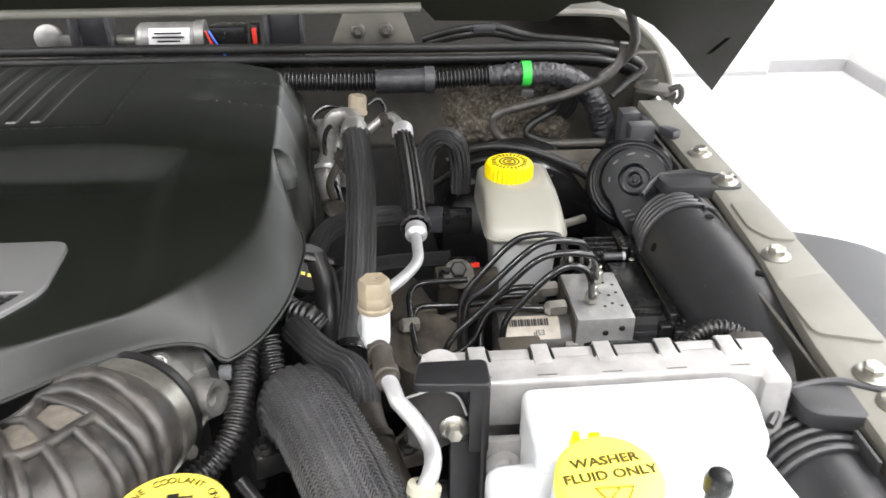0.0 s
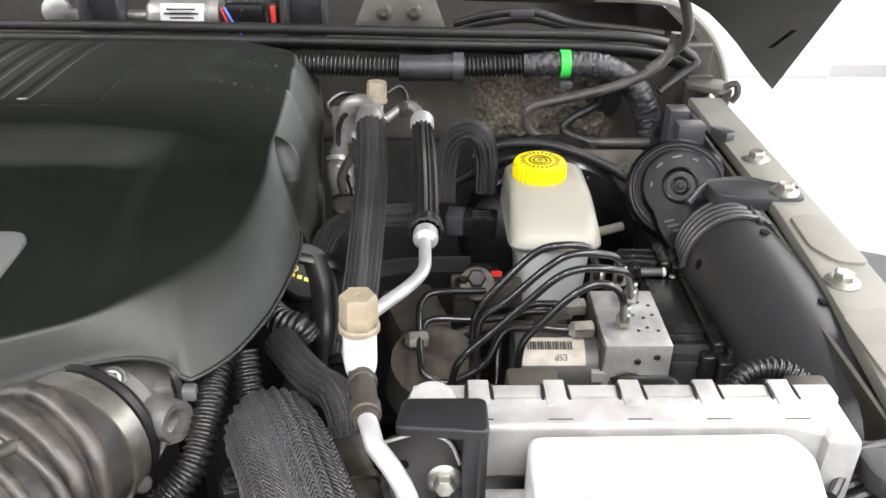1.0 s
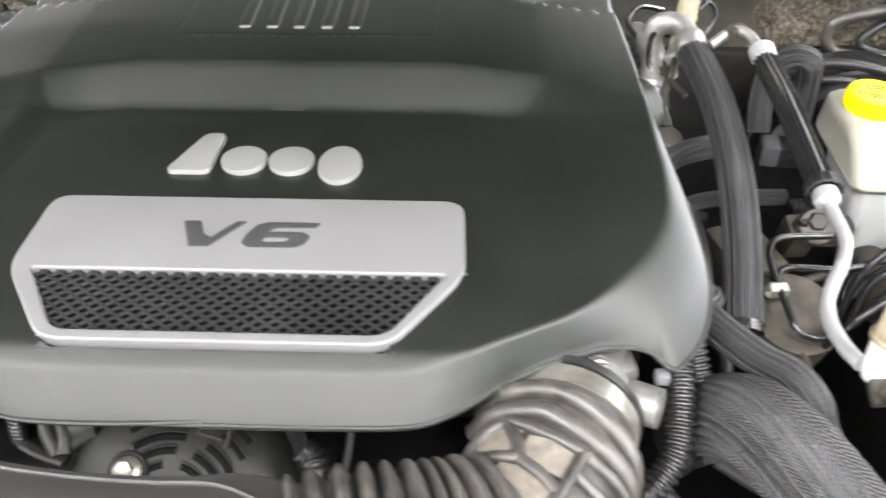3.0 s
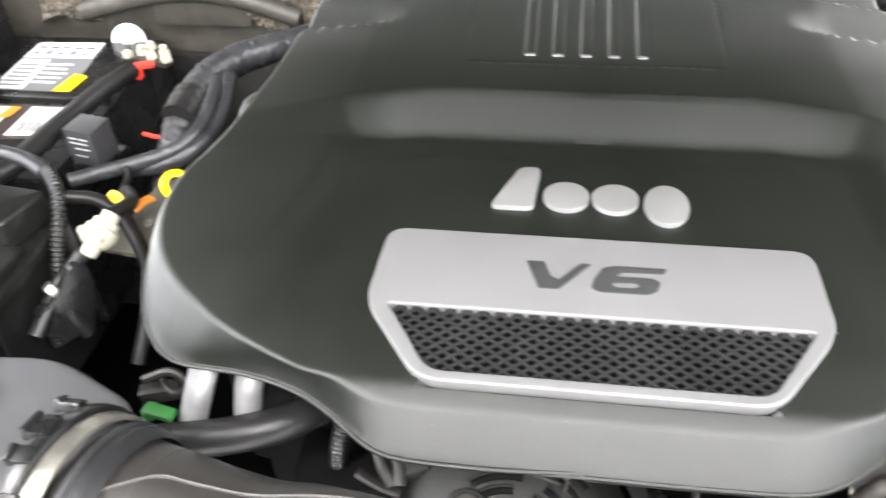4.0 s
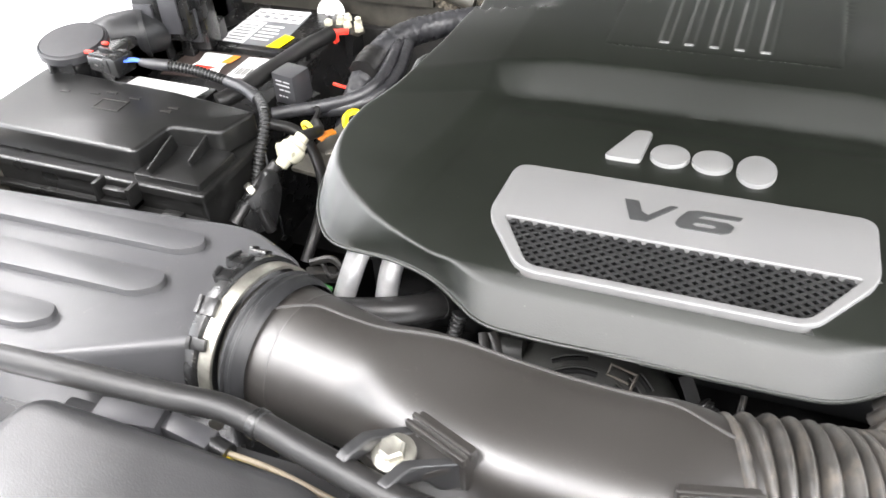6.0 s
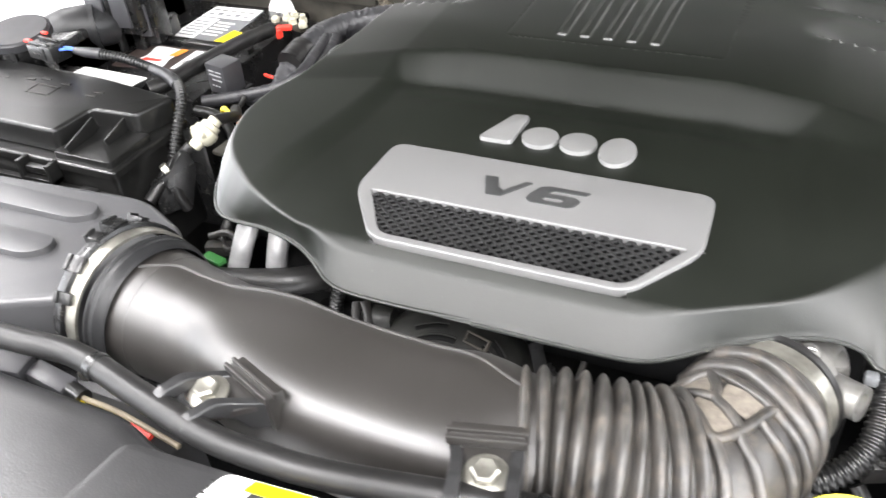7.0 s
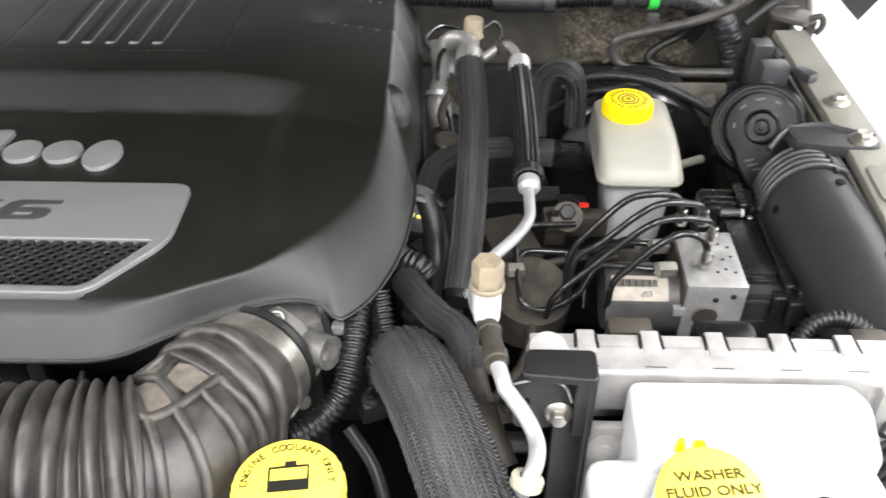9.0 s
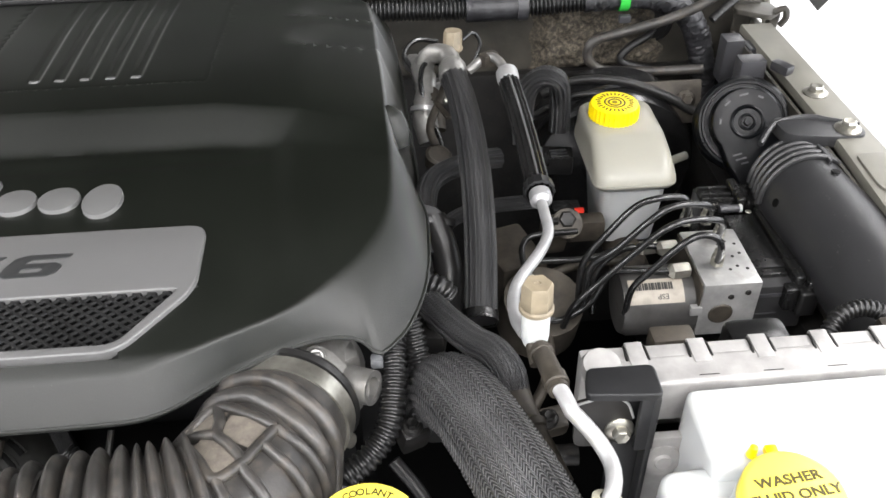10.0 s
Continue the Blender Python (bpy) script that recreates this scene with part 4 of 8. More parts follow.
plate_out = round_poly([(-0.1375, 0.009), (0.1375, 0.009), (0.1395, -0.056), (0.1345, -0.070), (0.0985, -0.1212), (-0.0985, -0.1212), (-0.1345, -0.070), (-0.1395, -0.056)], [0.014, 0.014, 0.008, 0.008, 0.014, 0.014, 0.008, 0.008], 7)
plate_out = [(x + 0.0022, y) for x, y in plate_out]
mesh_in = round_poly([(-0.1265, -0.063), (0.1265, -0.063), (0.0945, -0.1135), (-0.0945, -0.1135)], [0.003, 0.003, 0.009, 0.009])
mesh_in = [(x + 0.0035, y) for x, y in mesh_in]
badge = part("badge_plate", prism(plate_out, 1.133, 1.1405, 0.0016, 3, holes=[mesh_in]), PLATE, cover, "silver-painted badge plate")
glyph_v = [(-0.0405, -0.0175), (-0.0294, -0.0172), (-0.0248, -0.0304), (-0.0195, -0.0334), (-0.0059, -0.0172), (0.0002, -0.0174), (-0.0192, -0.0416), (-0.0317, -0.0420)]
glyph_six = [(0.0075, -0.0204), (0.0149, -0.0174), (0.0478, -0.0175), (0.0454, -0.0224), (0.0199, -0.0229), (0.0158, -0.0272), (0.0378, -0.0270), (0.0430, -0.0305), (0.0403, -0.0385), (0.0349, -0.0416), (0.0052, -0.0420), (0.0007, -0.0386), (0.0021, -0.0310)]
glyph_eye = [(0.0149, -0.0327), (0.0282, -0.0324), (0.0301, -0.0347), (0.0277, -0.0369), (0.0163, -0.0373), (0.0134, -0.0358)]
part("engine_size", prism(round_poly(glyph_v, 0.0006, 2), 1.1400, 1.1413, 0.0003), BADGE_DARK, badge, "slanted dark grey V of the V6 lettering")
part("engine_size", prism(round_poly(glyph_six, 0.0016, 3), 1.1400, 1.1413, 0.0003, holes=[round_poly(glyph_eye, 0.001, 2)]), BADGE_DARK, badge, "wide dark grey 6 of the V6 lettering")


def lattice(wells):
    """Diamond cells: flat strips with a sloped edge, or the deep wells between them, painted black as shade."""
    bm = bmesh.new()
    px, py = 0.0103, 0.0081
    rings = ((0.62, 1.1370), (0.60, 1.1230), (0.0, 1.1230)) if wells else ((1.0, 1.1383), (0.74, 1.1382), (0.62, 1.1370))
    for j in range(-8, 9):
        for i in range(-16, 17):
            cx, cy = 0.0035 + (i + 0.5 * (j % 2)) * px, -0.0885 + j * py / 2
            if not (-0.118 < cy < -0.058 and abs(cx - 0.0035) < 0.131 + (cy + 0.062) * 0.63):
                continue
            loops = []
            for sc, z in rings:
                corners = ((0, 0),) if sc == 0.0 else ((1, 0), (0, 1), (-1, 0), (0, -1))
                loops.append([bm.verts.new((cx + dx * px / 2 * sc, cy + dy * py / 2 * sc, z)) for dx, dy in corners])
            for a, b in zip(loops, loops[1:]):
                for k in range(4):
                    bm.faces.new((a[k], a[(k + 1) % 4], b[0]) if len(b) == 1 else (a[k], a[(k + 1) % 4], b[(k + 1) % 4], b[k]))
    bmesh.ops.remove_doubles(bm, verts=bm.verts, dist=0.00005)
    return bm


grille = part("grille", lattice(False), GRILLE, cover, "dark grey diamond mesh grille", False)
# wells painted black so the mesh holes read as shaded
part("mesh_shade", lattice(True), SHADOW_BLACK, grille, "mesh wells painted black for their shade", False)
part("emblem_shape", prism(round_poly([(-0.0705, 0.039), (-0.0395, 0.039), (-0.0365, 0.0865), (-0.0515, 0.0865)], 0.006), 1.135, 1.1405, 0.001), CHROME, cover, "plain satin silver emblem shape")


def oval(cx, cy, rx, ry, n=28):
    return [(cx + rx * math.cos(2 * math.pi * k / n), cy + ry * math.sin(2 * math.pi * k / n)) for k in range(n)]


for cx in (-0.0175, 0.0165):
    part("emblem_shape", prism(oval(cx, 0.0545, 0.0163, 0.0158), 1.135, 1.1405, 0.001), CHROME, cover)
part("emblem_shape", prism(oval(0.0515, 0.0505, 0.0155, 0.0215), 1.135, 1.1405, 0.001), CHROME, cover)
for k in range(5):
    gx = -0.0545 + 0.0239 * k
    part("groove_tip", rbox(gx - 0.0045, gx + 0.0045, 0.2365, 0.2405, 1.1475, 1.1515, 0.0008), CHROME, cover, "small silver tab at the groove's end")
for s in (1, -1):
    fin = tube([(s * 0.277, 0.174, 1.139), (s * 0.280, 0.170, 1.134), (s * 0.285, 0.163, 1.120), (s * 0.290, 0.156, 1.106)], [0.005, 0.0125, 0.0140, 0.0130, 0.009], 24, 0.002)
    part("boss", fin, COVER, cover, "rounded boss on the cover's flank")
engine = thing("engine_block", (0, 0.15, 0.6), "engine block under the cover, painted near-black as shade", "engine")
# block, heads and case painted near-black as the shade under the cover
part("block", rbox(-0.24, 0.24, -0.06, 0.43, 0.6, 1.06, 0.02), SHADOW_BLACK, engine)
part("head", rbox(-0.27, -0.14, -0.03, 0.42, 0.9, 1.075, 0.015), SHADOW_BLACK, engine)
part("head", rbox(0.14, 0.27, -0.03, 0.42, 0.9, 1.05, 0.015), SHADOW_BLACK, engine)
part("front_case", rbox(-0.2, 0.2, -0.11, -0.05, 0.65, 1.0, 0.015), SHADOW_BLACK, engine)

# ---- air intake ----
intake = thing("intake_tube", (-0.08, -0.245, 1.03), "satin black moulded intake tube with a flat brownish top", "intake tube")
TUBE = [(-0.262, -0.203, 1.093), (-0.225, -0.209, 1.0935), (-0.190, -0.2155, 1.095), (-0.150, -0.2235, 1.0965), (-0.12, -0.2325, 1.098), (-0.08, -0.2420, 1.0985), (-0.04, -0.2470, 1.0985), (0.01, -0.2475, 1.098), (0.045, -0.2440, 1.096), (0.068, -0.2410, 1.094), (0.080, -0.2395, 1.093)]
TUBE_R = [0.0525, 0.0495, 0.0465, 0.0455, 0.0460, 0.0470, 0.0478, 0.0478, 0.0478, 0.0500, 0.0535]


def box_section(f, a):
    """Round at both ends of the tube, a rounded box between."""
    w = smooth01(0.26, 0.46, f) * smooth01(0.97, 0.84, f)
    n = 2.0 + (1.7 + 0.6 * smooth01(0.3, -0.5, math.cos(a))) * w
    k = (abs(math.cos(a)) ** n + abs(math.sin(a)) ** n) ** (-1 / n)
    return k, k


part("duct", tube(TUBE, TUBE_R, 96, 0.003, shape=box_section), INTAKE, intake)


def on_duct(f, a, lift=0.0):
    P, L = spline(TUBE, 0.003)
    k = min(len(P) - 2, max(1, int(f * (len(P) - 1))))
    t = (P[k + 1] - P[k - 1]).normalized()
    side = t.cross(Vector((0, 0, 1))).normalized()
    q = f * (len(TUBE_R) - 1)
    i = min(int(q), len(TUBE_R) - 2)
    r = (TUBE_R[i] + (TUBE_R[i + 1] - TUBE_R[i]) * (q - i)) * box_section(f, radians(a))[0] + lift
    return P[k] + side * (math.cos(radians(a)) * r) + side.cross(t) * (math.sin(radians(a)) * r)


part("seam", tube([on_duct(f, a, 0.0002) for f, a in ((0.07, 84), (0.10, 92), (0.14, 104), (0.20, 107), (0.28, 111), (0.36, 120), (0.44, 127), (0.55, 129), (0.66, 129), (0.76, 128), (0.86, 124), (0.93, 110), (0.97, 100))], 0.0013, 8, 0.004), INTAKE, intake, "moulded seam line")
part("neck_step", tube([on_duct(0.115, a, -0.0012) for a in range(0, 361, 12)], 0.0016, 8, 0.004, caps=False), INTAKE, intake, "low step round the neck")
part("collar", lathe([(0.052, 0), (0.0585, 0.001), (0.0590, 0.003), (0.0570, 0.0045), (0.0570, 0.0075), (0.0580, 0.0085), (0.0580, 0.0105), (0.0565, 0.012), (0.0560, 0.016), (0.0535, 0.019)], 56, (-0.256, -0.2043, 1.093), (0.98, -0.17, 0.0)), MATT_BLACK, intake, "ribbed dark collar")
clamp = thing("hose_clamp", (-0.27, -0.20, 1.035), "bright steel band clamp on a black collar", "hose clamp")
part("collar", lathe([(0.054, -0.012), (0.0625, -0.011), (0.0635, -0.006), (0.0635, -0.002), (0.0605, -0.001), (0.0605, 0.0)], 40, (-0.272, -0.2015, 1.093), (0.98, -0.17, 0.0)), BLACK, clamp)
part("band", lathe([(0.058, 0.0), (0.0605, 0.0), (0.0605, 0.011), (0.058, 0.011)], 44, (-0.272, -0.2015, 1.093), (0.98, -0.17, 0.0)), STEEL, clamp, "bright steel band")
for k in range(14):
    r = radians(-38 + 3.2 * k)
    part("band_slot", obox((0.0065, 0.0014, 0.0008), Matrix.Translation((-0.2665, -0.2022, 1.093)) @ Matrix.Rotation(radians(-9.8), 4, "Z") @ Matrix.Translation((0, -0.0606 * math.cos(r), 0.0606 * math.sin(r))) @ Matrix.Rotation(math.pi / 2 - r, 4, "X"), 0.0002), DARK_METAL, clamp, "stamped worm-drive slot")
part("screw", join(obox((0.012, 0.012, 0.010), Matrix.Translation((-0.272, -0.258, 1.076)), 0.002), disc(0.0055, 0.008, (-0.272, -0.262, 1.072), (0.2, -0.9, 0.2), 12)), STEEL, clamp)
for a, w in ((38, 0.009), (62, 0.013), (86, 0.010), (104, 0.016), (128, 0.010)):
    r = radians(a)
    tab = Matrix.Translation((-0.281, -0.2000 - 0.0625 * math.cos(r), 1.093 + 0.0625 * math.sin(r))) @ Matrix.Rotation(math.pi / 2 - r, 4, "X")
    part("clamp_tab", turn(join(rbox(-0.007, 0.006, -w / 2, w / 2, -0.003, 0.0022, 0.0009), rbox(-0.0085, -0.005, -w / 2, w / 2, -0.004, 0.0038, 0.0008)), tab), BLACK, clamp, "small black hook")


def intake_tab(x, y, z, angle, u0, v0):
    """A moulded lug on the tube: an upright back plate with two ribs, two arms that hook over the cable, and a bolt between."""
    m = Matrix.Translation((x, y, z)) @ Matrix.Rotation(radians(angle), 4, "Z")
    back = turn(rbox(u0 - 0.0215, u0 + 0.0215, v0 - 0.002, v0 + 0.010, -0.030, -0.0005, 0.002), m)
    lug = part("lug", back, INTAKE, intake, "moulded mounting lug")
    for k in (0, 1):
        part("lip", turn(rbox(u0 - 0.0225, u0 + 0.0225, v0 - 0.004 + 0.006 * k, v0 - 0.0012 + 0.006 * k, -0.004, 0.0020, 0.0009), m), INTAKE, lug)
    part("seat", turn(prism(round_poly([(-0.0145, -0.010), (0.0145, -0.010), (u0 + 0.018, v0), (u0 - 0.018, v0)], 0.003), -0.012, -0.007, 0.001), m), INTAKE, lug, "flat seat under the bolt")
    for side in (-1, 1):
        arm = round_poly([(v0 + 0.004, -0.030), (v0 + 0.004, -0.009), (0.008, -0.003), (-0.006, 0.0035), (-0.020, 0.0045), (-0.0285, 0.0), (-0.0290, -0.0065), (-0.0225, -0.0050), (-0.010, -0.0055), (0.004, -0.016), (0.010, -0.028)], 0.0035, 4)
        lay = Matrix(((0, 0, 1, side * 0.0155), (1, 0, 0, 0), (0, 1, 0, 0), (0, 0, 0, 1)))
        arm_bm = turn(prism(arm, -0.0036, 0.0036, 0.0016, 3), lay)
        for v in arm_bm.verts:
            v.co.x += max(0.0, v.co.y) * (u0 + side * 0.0020) / (v0 + 0.004)
        part("arm", turn(arm_bm, m), SUPPORT, lug, "arm hooked over the cable")
        part("dowel", turn(lathe([(0, 0.0), (0.0018, 0.0), (0.0014, 0.0012), (0, 0.0014)], 10, (u0 + side * 0.014, v0 - 0.002, -0.007), (0, -1, 0)), m), INTAKE, lug)
    part("bolt", turn(bolt((0, 0.001, -0.006), (0.0, -0.12, 1), 0.0082, 0.0130), m), STEEL, lug, "zinc flange bolt")


intake_tab(-0.114, -0.2985, 1.1495, -22, 0.0148, 0.0217)
intake_tab(0.0685, -0.2995, 1.1545, 14, -0.002, 0.0225)

bellows = thing("intake_bellows", (0.13, -0.22, 1.03), "dusty black corrugated rubber intake bellows and elbow", "intake hose")
BEND = [(0.074, -0.250, 1.091), (0.105, -0.2385, 1.089), (0.132, -0.2310, 1.086), (0.152, -0.2220, 1.083), (0.168, -0.211, 1.080), (0.180, -0.188, 1.077), (0.189, -0.162, 1.074), (0.197, -0.135, 1.072)]
part("corrugation", tube([(0.063, -0.2425, 1.093), (0.085, -0.2360, 1.0920), (0.110, -0.2310, 1.0900), (0.130, -0.2265, 1.0870), (0.146, -0.2215, 1.085), (0.159, -0.2165, 1.083)], [0.0535, 0.0545, 0.054, 0.0535, 0.053], 44, 0.002, rib=(0.0104, 0.0048, 1), up=(0, 0, 1)), RUBBER_DUSTY, bellows)
ELBOW = [(0.148, -0.2235, 1.084), (0.158, -0.2180, 1.082)] + BEND[4:] + [(0.2045, -0.110, 1.068)]
part("elbow", tube(ELBOW, [0.0505, 0.0502, 0.0495, 0.048, 0.0445, 0.041], 44, 0.004), RUBBER_DUSTY, bellows)


def on_elbow(f, a, lift):
    P, L = spline(BEND[1:], 0.002)
    q = f * (len(P) - 1)
    k = min(len(P) - 2, max(1, int(q)))
    t = (P[k + 1] - P[k - 1]).normalized()
    side = t.cross(Vector((0, 0, 1))).normalized()
    up = side.cross(t)
    r = 0.0515 - 0.0045 * smooth01(0.3, 1.0, f) + lift
    return P[k].lerp(P[k + 1], q - k) + side * (math.cos(radians(a)) * r) + up * (math.sin(radians(a)) * r)


def membrane(f0, f1, a0, a1):
    bm = bmesh.new()
    g = [[bm.verts.new(on_elbow(f0 + (f1 - f0) * i / 6, a0 + (a1 - a0) * j / 6, 0.0016)) for j in range(7)] for i in range(7)]
    for i in range(6):
        for j in range(6):
            bm.faces.new((g[i][j], g[i + 1][j], g[i + 1][j + 1], g[i][j + 1]))
    return bm


def panel_rib(points, r=0.0036, lift=0.0018):
    part("panel_rib", tube([on_elbow(f, a, lift) for f, a in points], r, 10, 0.003), RUBBER_DUSTY, bellows)


for w in ((0.595, 0.765, 107, 136), (0.585, 0.725, 74, 103), (0.425, 0.565, 79, 112)):
    part("membrane", membrane(*w), DUST_PANEL, bellows, "pale dust-coated rubber panel between ribs")
for line in ([(0.40, 118), (0.45, 128), (0.58, 138), (0.72, 136), (0.785, 122), (0.775, 108), (0.735, 82), (0.72, 69)], [(0.40, 118), (0.40, 102), (0.41, 81), (0.50, 75), (0.63, 72), (0.72, 69)],
             [(0.785, 120), (0.68, 108), (0.60, 102), (0.56, 88), (0.525, 74)], [(0.57, 136), (0.585, 118), (0.60, 102)],
             [(0.415, 80), (0.41, 57), (0.405, 30), (0.40, -10), (0.40, -30)], [(0.505, 75), (0.485, 48), (0.47, 15), (0.46, -28)], [(0.63, 72), (0.61, 42), (0.59, 12), (0.575, -28)], [(0.72, 69), (0.71, 39), (0.69, 10), (0.67, -28)], [(0.385, 135), (0.375, 100), (0.36, 60), (0.33, 20), (0.32, -25)]):
    panel_rib(line)
panel_rib([(0.86, 160), (0.87, 135), (0.87, 112), (0.86, 93), (0.80, 54), (0.765, 24), (0.74, -25)], 0.0062, 0.0006)
panel_rib([(0.985, 165), (0.985, 130), (0.98, 90), (0.92, 48), (0.87, 21), (0.84, -25)], 0.0056, 0.0006)
CL = Vector((0.28, 0.95, -0.12))
part("clamp_band", lathe([(0.041, -0.007), (0.0452, -0.007), (0.0452, 0.007), (0.041, 0.007)], 40, (0.2015, -0.121, 1.0695), CL), STEEL, bellows, "polished steel clamp band")
part("cuff", lathe([(0.040, -0.004), (0.0455, -0.003), (0.0468, 0.001), (0.0445, 0.005), (0.040, 0.006)], 40, (0.2045, -0.109, 1.068), CL), RUBBER, bellows)
part("clamp_screw", join(disc(0.0055, 0.012, (0.234, -0.128, 1.048), (0.6, -0.5, 0.3), 10), obox((0.014, 0.01, 0.009), Matrix.Translation((0.231, -0.124, 1.047)), 0.002)), STEEL, bellows)

throttle = thing("throttle_body", (0.22, -0.08, 1.02), "cast aluminium throttle body with a round side port", "throttle body")
part("barrel", lathe([(0.034, 0), (0.039, 0.002), (0.040, 0.010), (0.036, 0.014), (0.036, 0.04), (0.034, 0.042)], 36, (0.207, -0.100, 1.066), CL), ALU, throttle)
part("bolt_boss", join(lathe([(0, -0.02), (0.008, -0.02), (0.008, 0.0), (0.006, 0.002), (0, 0.002)], 18, (0.2215, -0.0985, 1.1), (0.2, -0.75, 0.6)), bolt((0.2215, -0.0995, 1.101), (0.2, -0.75, 0.6), 0.0045, 0.0065)), ALU, throttle)
part("side_port", lathe([(0.0, 0.012), (0.0075, 0.012), (0.008, 0.028), (0.0125, 0.029), (0.013, 0.0), (0.013, -0.014), (0, -0.014)], 24, (0.2345, -0.098, 1.074), (0.85, -0.45, 0.15)), ALU, throttle, "open round port")
part("web", join(obox((0.03, 0.03, 0.05), Matrix.Translation((0.233, -0.078, 1.062)) @ Matrix.Rotation(0.4, 4, "Z"), 0.008), obox((0.012, 0.02, 0.06), Matrix.Translation((0.238, -0.105, 1.05)) @ Matrix.Rotation(0.5, 4, "Y"), 0.004)), ALU, throttle)

# ---- air box ----
airbox = thing("air_box", (-0.45, -0.2, 0.95), "satin black air filter box with raised ribs on its lid", "air box")
lid_out = round_poly([(-0.66, -0.130), (-0.326, -0.108), (-0.262, -0.138), (-0.270, -0.172), (-0.293, -0.192), (-0.292, -0.236), (-0.40, -0.287), (-0.66, -0.30)], [0.02, 0.02, 0.014, 0.012, 0.012, 0.01, 0.03, 0.02])
part("lid", prism(lid_out, 1.06, 1.1185, 0.008, 3), AIRBOX, airbox)
part("base", prism([(x * 0.99 - 0.004, y + 0.004) for x, y in lid_out], 0.90, 1.058, 0.004), BLACK, airbox)
part("rib", prism(round_poly([(-0.652, -0.139), (-0.352, -0.136), (-0.346, -0.150), (-0.362, -0.161), (-0.652, -0.166)], 0.010), 1.117, 1.1248, 0.0008), AIRBOX, airbox)
part("rib", prism(round_poly([(-0.652, -0.190), (-0.355, -0.185), (-0.350, -0.200), (-0.366, -0.213), (-0.652, -0.219)], 0.010), 1.117, 1.1248, 0.0008), AIRBOX, airbox)
part("rib", prism(round_poly([(-0.652, -0.243), (-0.413, -0.241), (-0.407, -0.254), (-0.424, -0.267), (-0.652, -0.272)], 0.010), 1.117, 1.1248, 0.0008), AIRBOX, airbox)

# ---- power box ----
fuse = thing("fuse_box", (-0.56, 0.0, 0.98), "black power distribution box with a stepped ribbed lid", "fuse box")
part("lid", prism(round_poly([(-0.70, -0.043), (-0.492, -0.048), (-0.486, 0.000), (-0.431, 0.003), (-0.416, 0.048), (-0.52, 0.062), (-0.70, 0.072)], 0.006), 1.098, 1.1235, 0.004, 3), FUSE_PLASTIC, fuse)
part("step", prism(round_poly([(-0.494, -0.056), (-0.420, -0.056), (-0.418, 0.004), (-0.488, 0.002)], 0.004), 1.092, 1.1035, 0.002), FUSE_PLASTIC, fuse)
part("lip", prism(round_poly([(-0.705, -0.060), (-0.414, -0.062), (-0.409, 0.052), (-0.52, 0.068), (-0.705, 0.078)], 0.006), 1.088, 1.0965, 0.003, 3), FUSE_PLASTIC, fuse)
part("body", prism(round_poly([(-0.70, -0.054), (-0.420, -0.056), (-0.414, 0.046), (-0.52, 0.062), (-0.70, 0.072)], 0.006), 0.97, 1.0895, 0.002), FUSE_PLASTIC, fuse)
for (xa, ya), (xb, yb) in (((-0.478, -0.05), (-0.474, -0.01)), ((-0.452, -0.014), (-0.440, 0.0))):
    part("gusset", obox((0.0025, 0.045, 0.016), Matrix.Translation(((xa + xb) / 2, (ya + yb) / 2, 1.108)) @ Matrix.Rotation(0.25, 4, "X"), 0.001), FUSE_PLASTIC, fuse)
latch = part("latch", join(rbox(-0.530, -0.486, -0.075, -0.060, 1.074, 1.080, 0.001), rbox(-0.530, -0.525, -0.075, -0.06, 1.074, 1.098, 0.001), rbox(-0.491, -0.486, -0.075, -0.06, 1.074, 1.098, 0.001), rbox(-0.522, -0.494, -0.072, -0.064, 1.084, 1.092, 0.002)), FUSE_PLASTIC, fuse, "snap latch")
part("latch", join(rbox(-0.468, -0.43, -0.074, -0.060, 1.055, 1.062, 0.001), rbox(-0.460, -0.438, -0.072, -0.062, 1.064, 1.075, 0.003)), FUSE_PLASTIC, fuse, "snap latch")
part("ridge", rbox(-0.70, -0.415, -0.066, -0.059, 1.064, 1.069, 0.001), FUSE_PLASTIC, fuse)
part("lid_marking", prism([(-0.588, 0.010), (-0.555, 0.010), (-0.555, 0.030), (-0.588, 0.030)], 1.1235, 1.1242, holes=[[(-0.586, 0.012), (-0.557, 0.012), (-0.557, 0.028), (-0.586, 0.028)]]), BLACK_DUSTY, fuse, "moulded rectangle mark", False)
for x, y in ((-0.61, 0.034), (-0.592, 0.040), (-0.56, 0.036), (-0.508, 0.03), (-0.512, 0.022), (-0.646, 0.03)):
    part("lid_marking", rbox(x, x + 0.012, y, y + 0.003, 1.1235, 1.1243, 0), BLACK_DUSTY, fuse, "", False)

# ---- battery corner ----
battery = thing("battery", (-0.6, 0.3, 0.85), "black car battery with white and grey printed labels", "battery")
part("case", rbox(-0.705, -0.50, 0.160, 0.445, 0.85, 1.046, 0.006), BLACK, battery)
part("top_ridge", rbox(-0.700, -0.505, 0.292, 0.306, 1.044, 1.053, 0.002), BLACK, battery)
labA = part("label", prism(round_poly([(-0.655, 0.312), (-0.560, 0.312), (-0.568, 0.428), (-0.652, 0.424)], 0.004), 1.0465, 1.0475), BATTERY_GREY, battery, "grey printed warning label", False)
part("label_field", prism([(-0.652, 0.386), (-0.568, 0.388), (-0.569, 0.426), (-0.650, 0.422)], 1.0477, 1.0482), WHITE_LABEL, labA, "white label field", False)
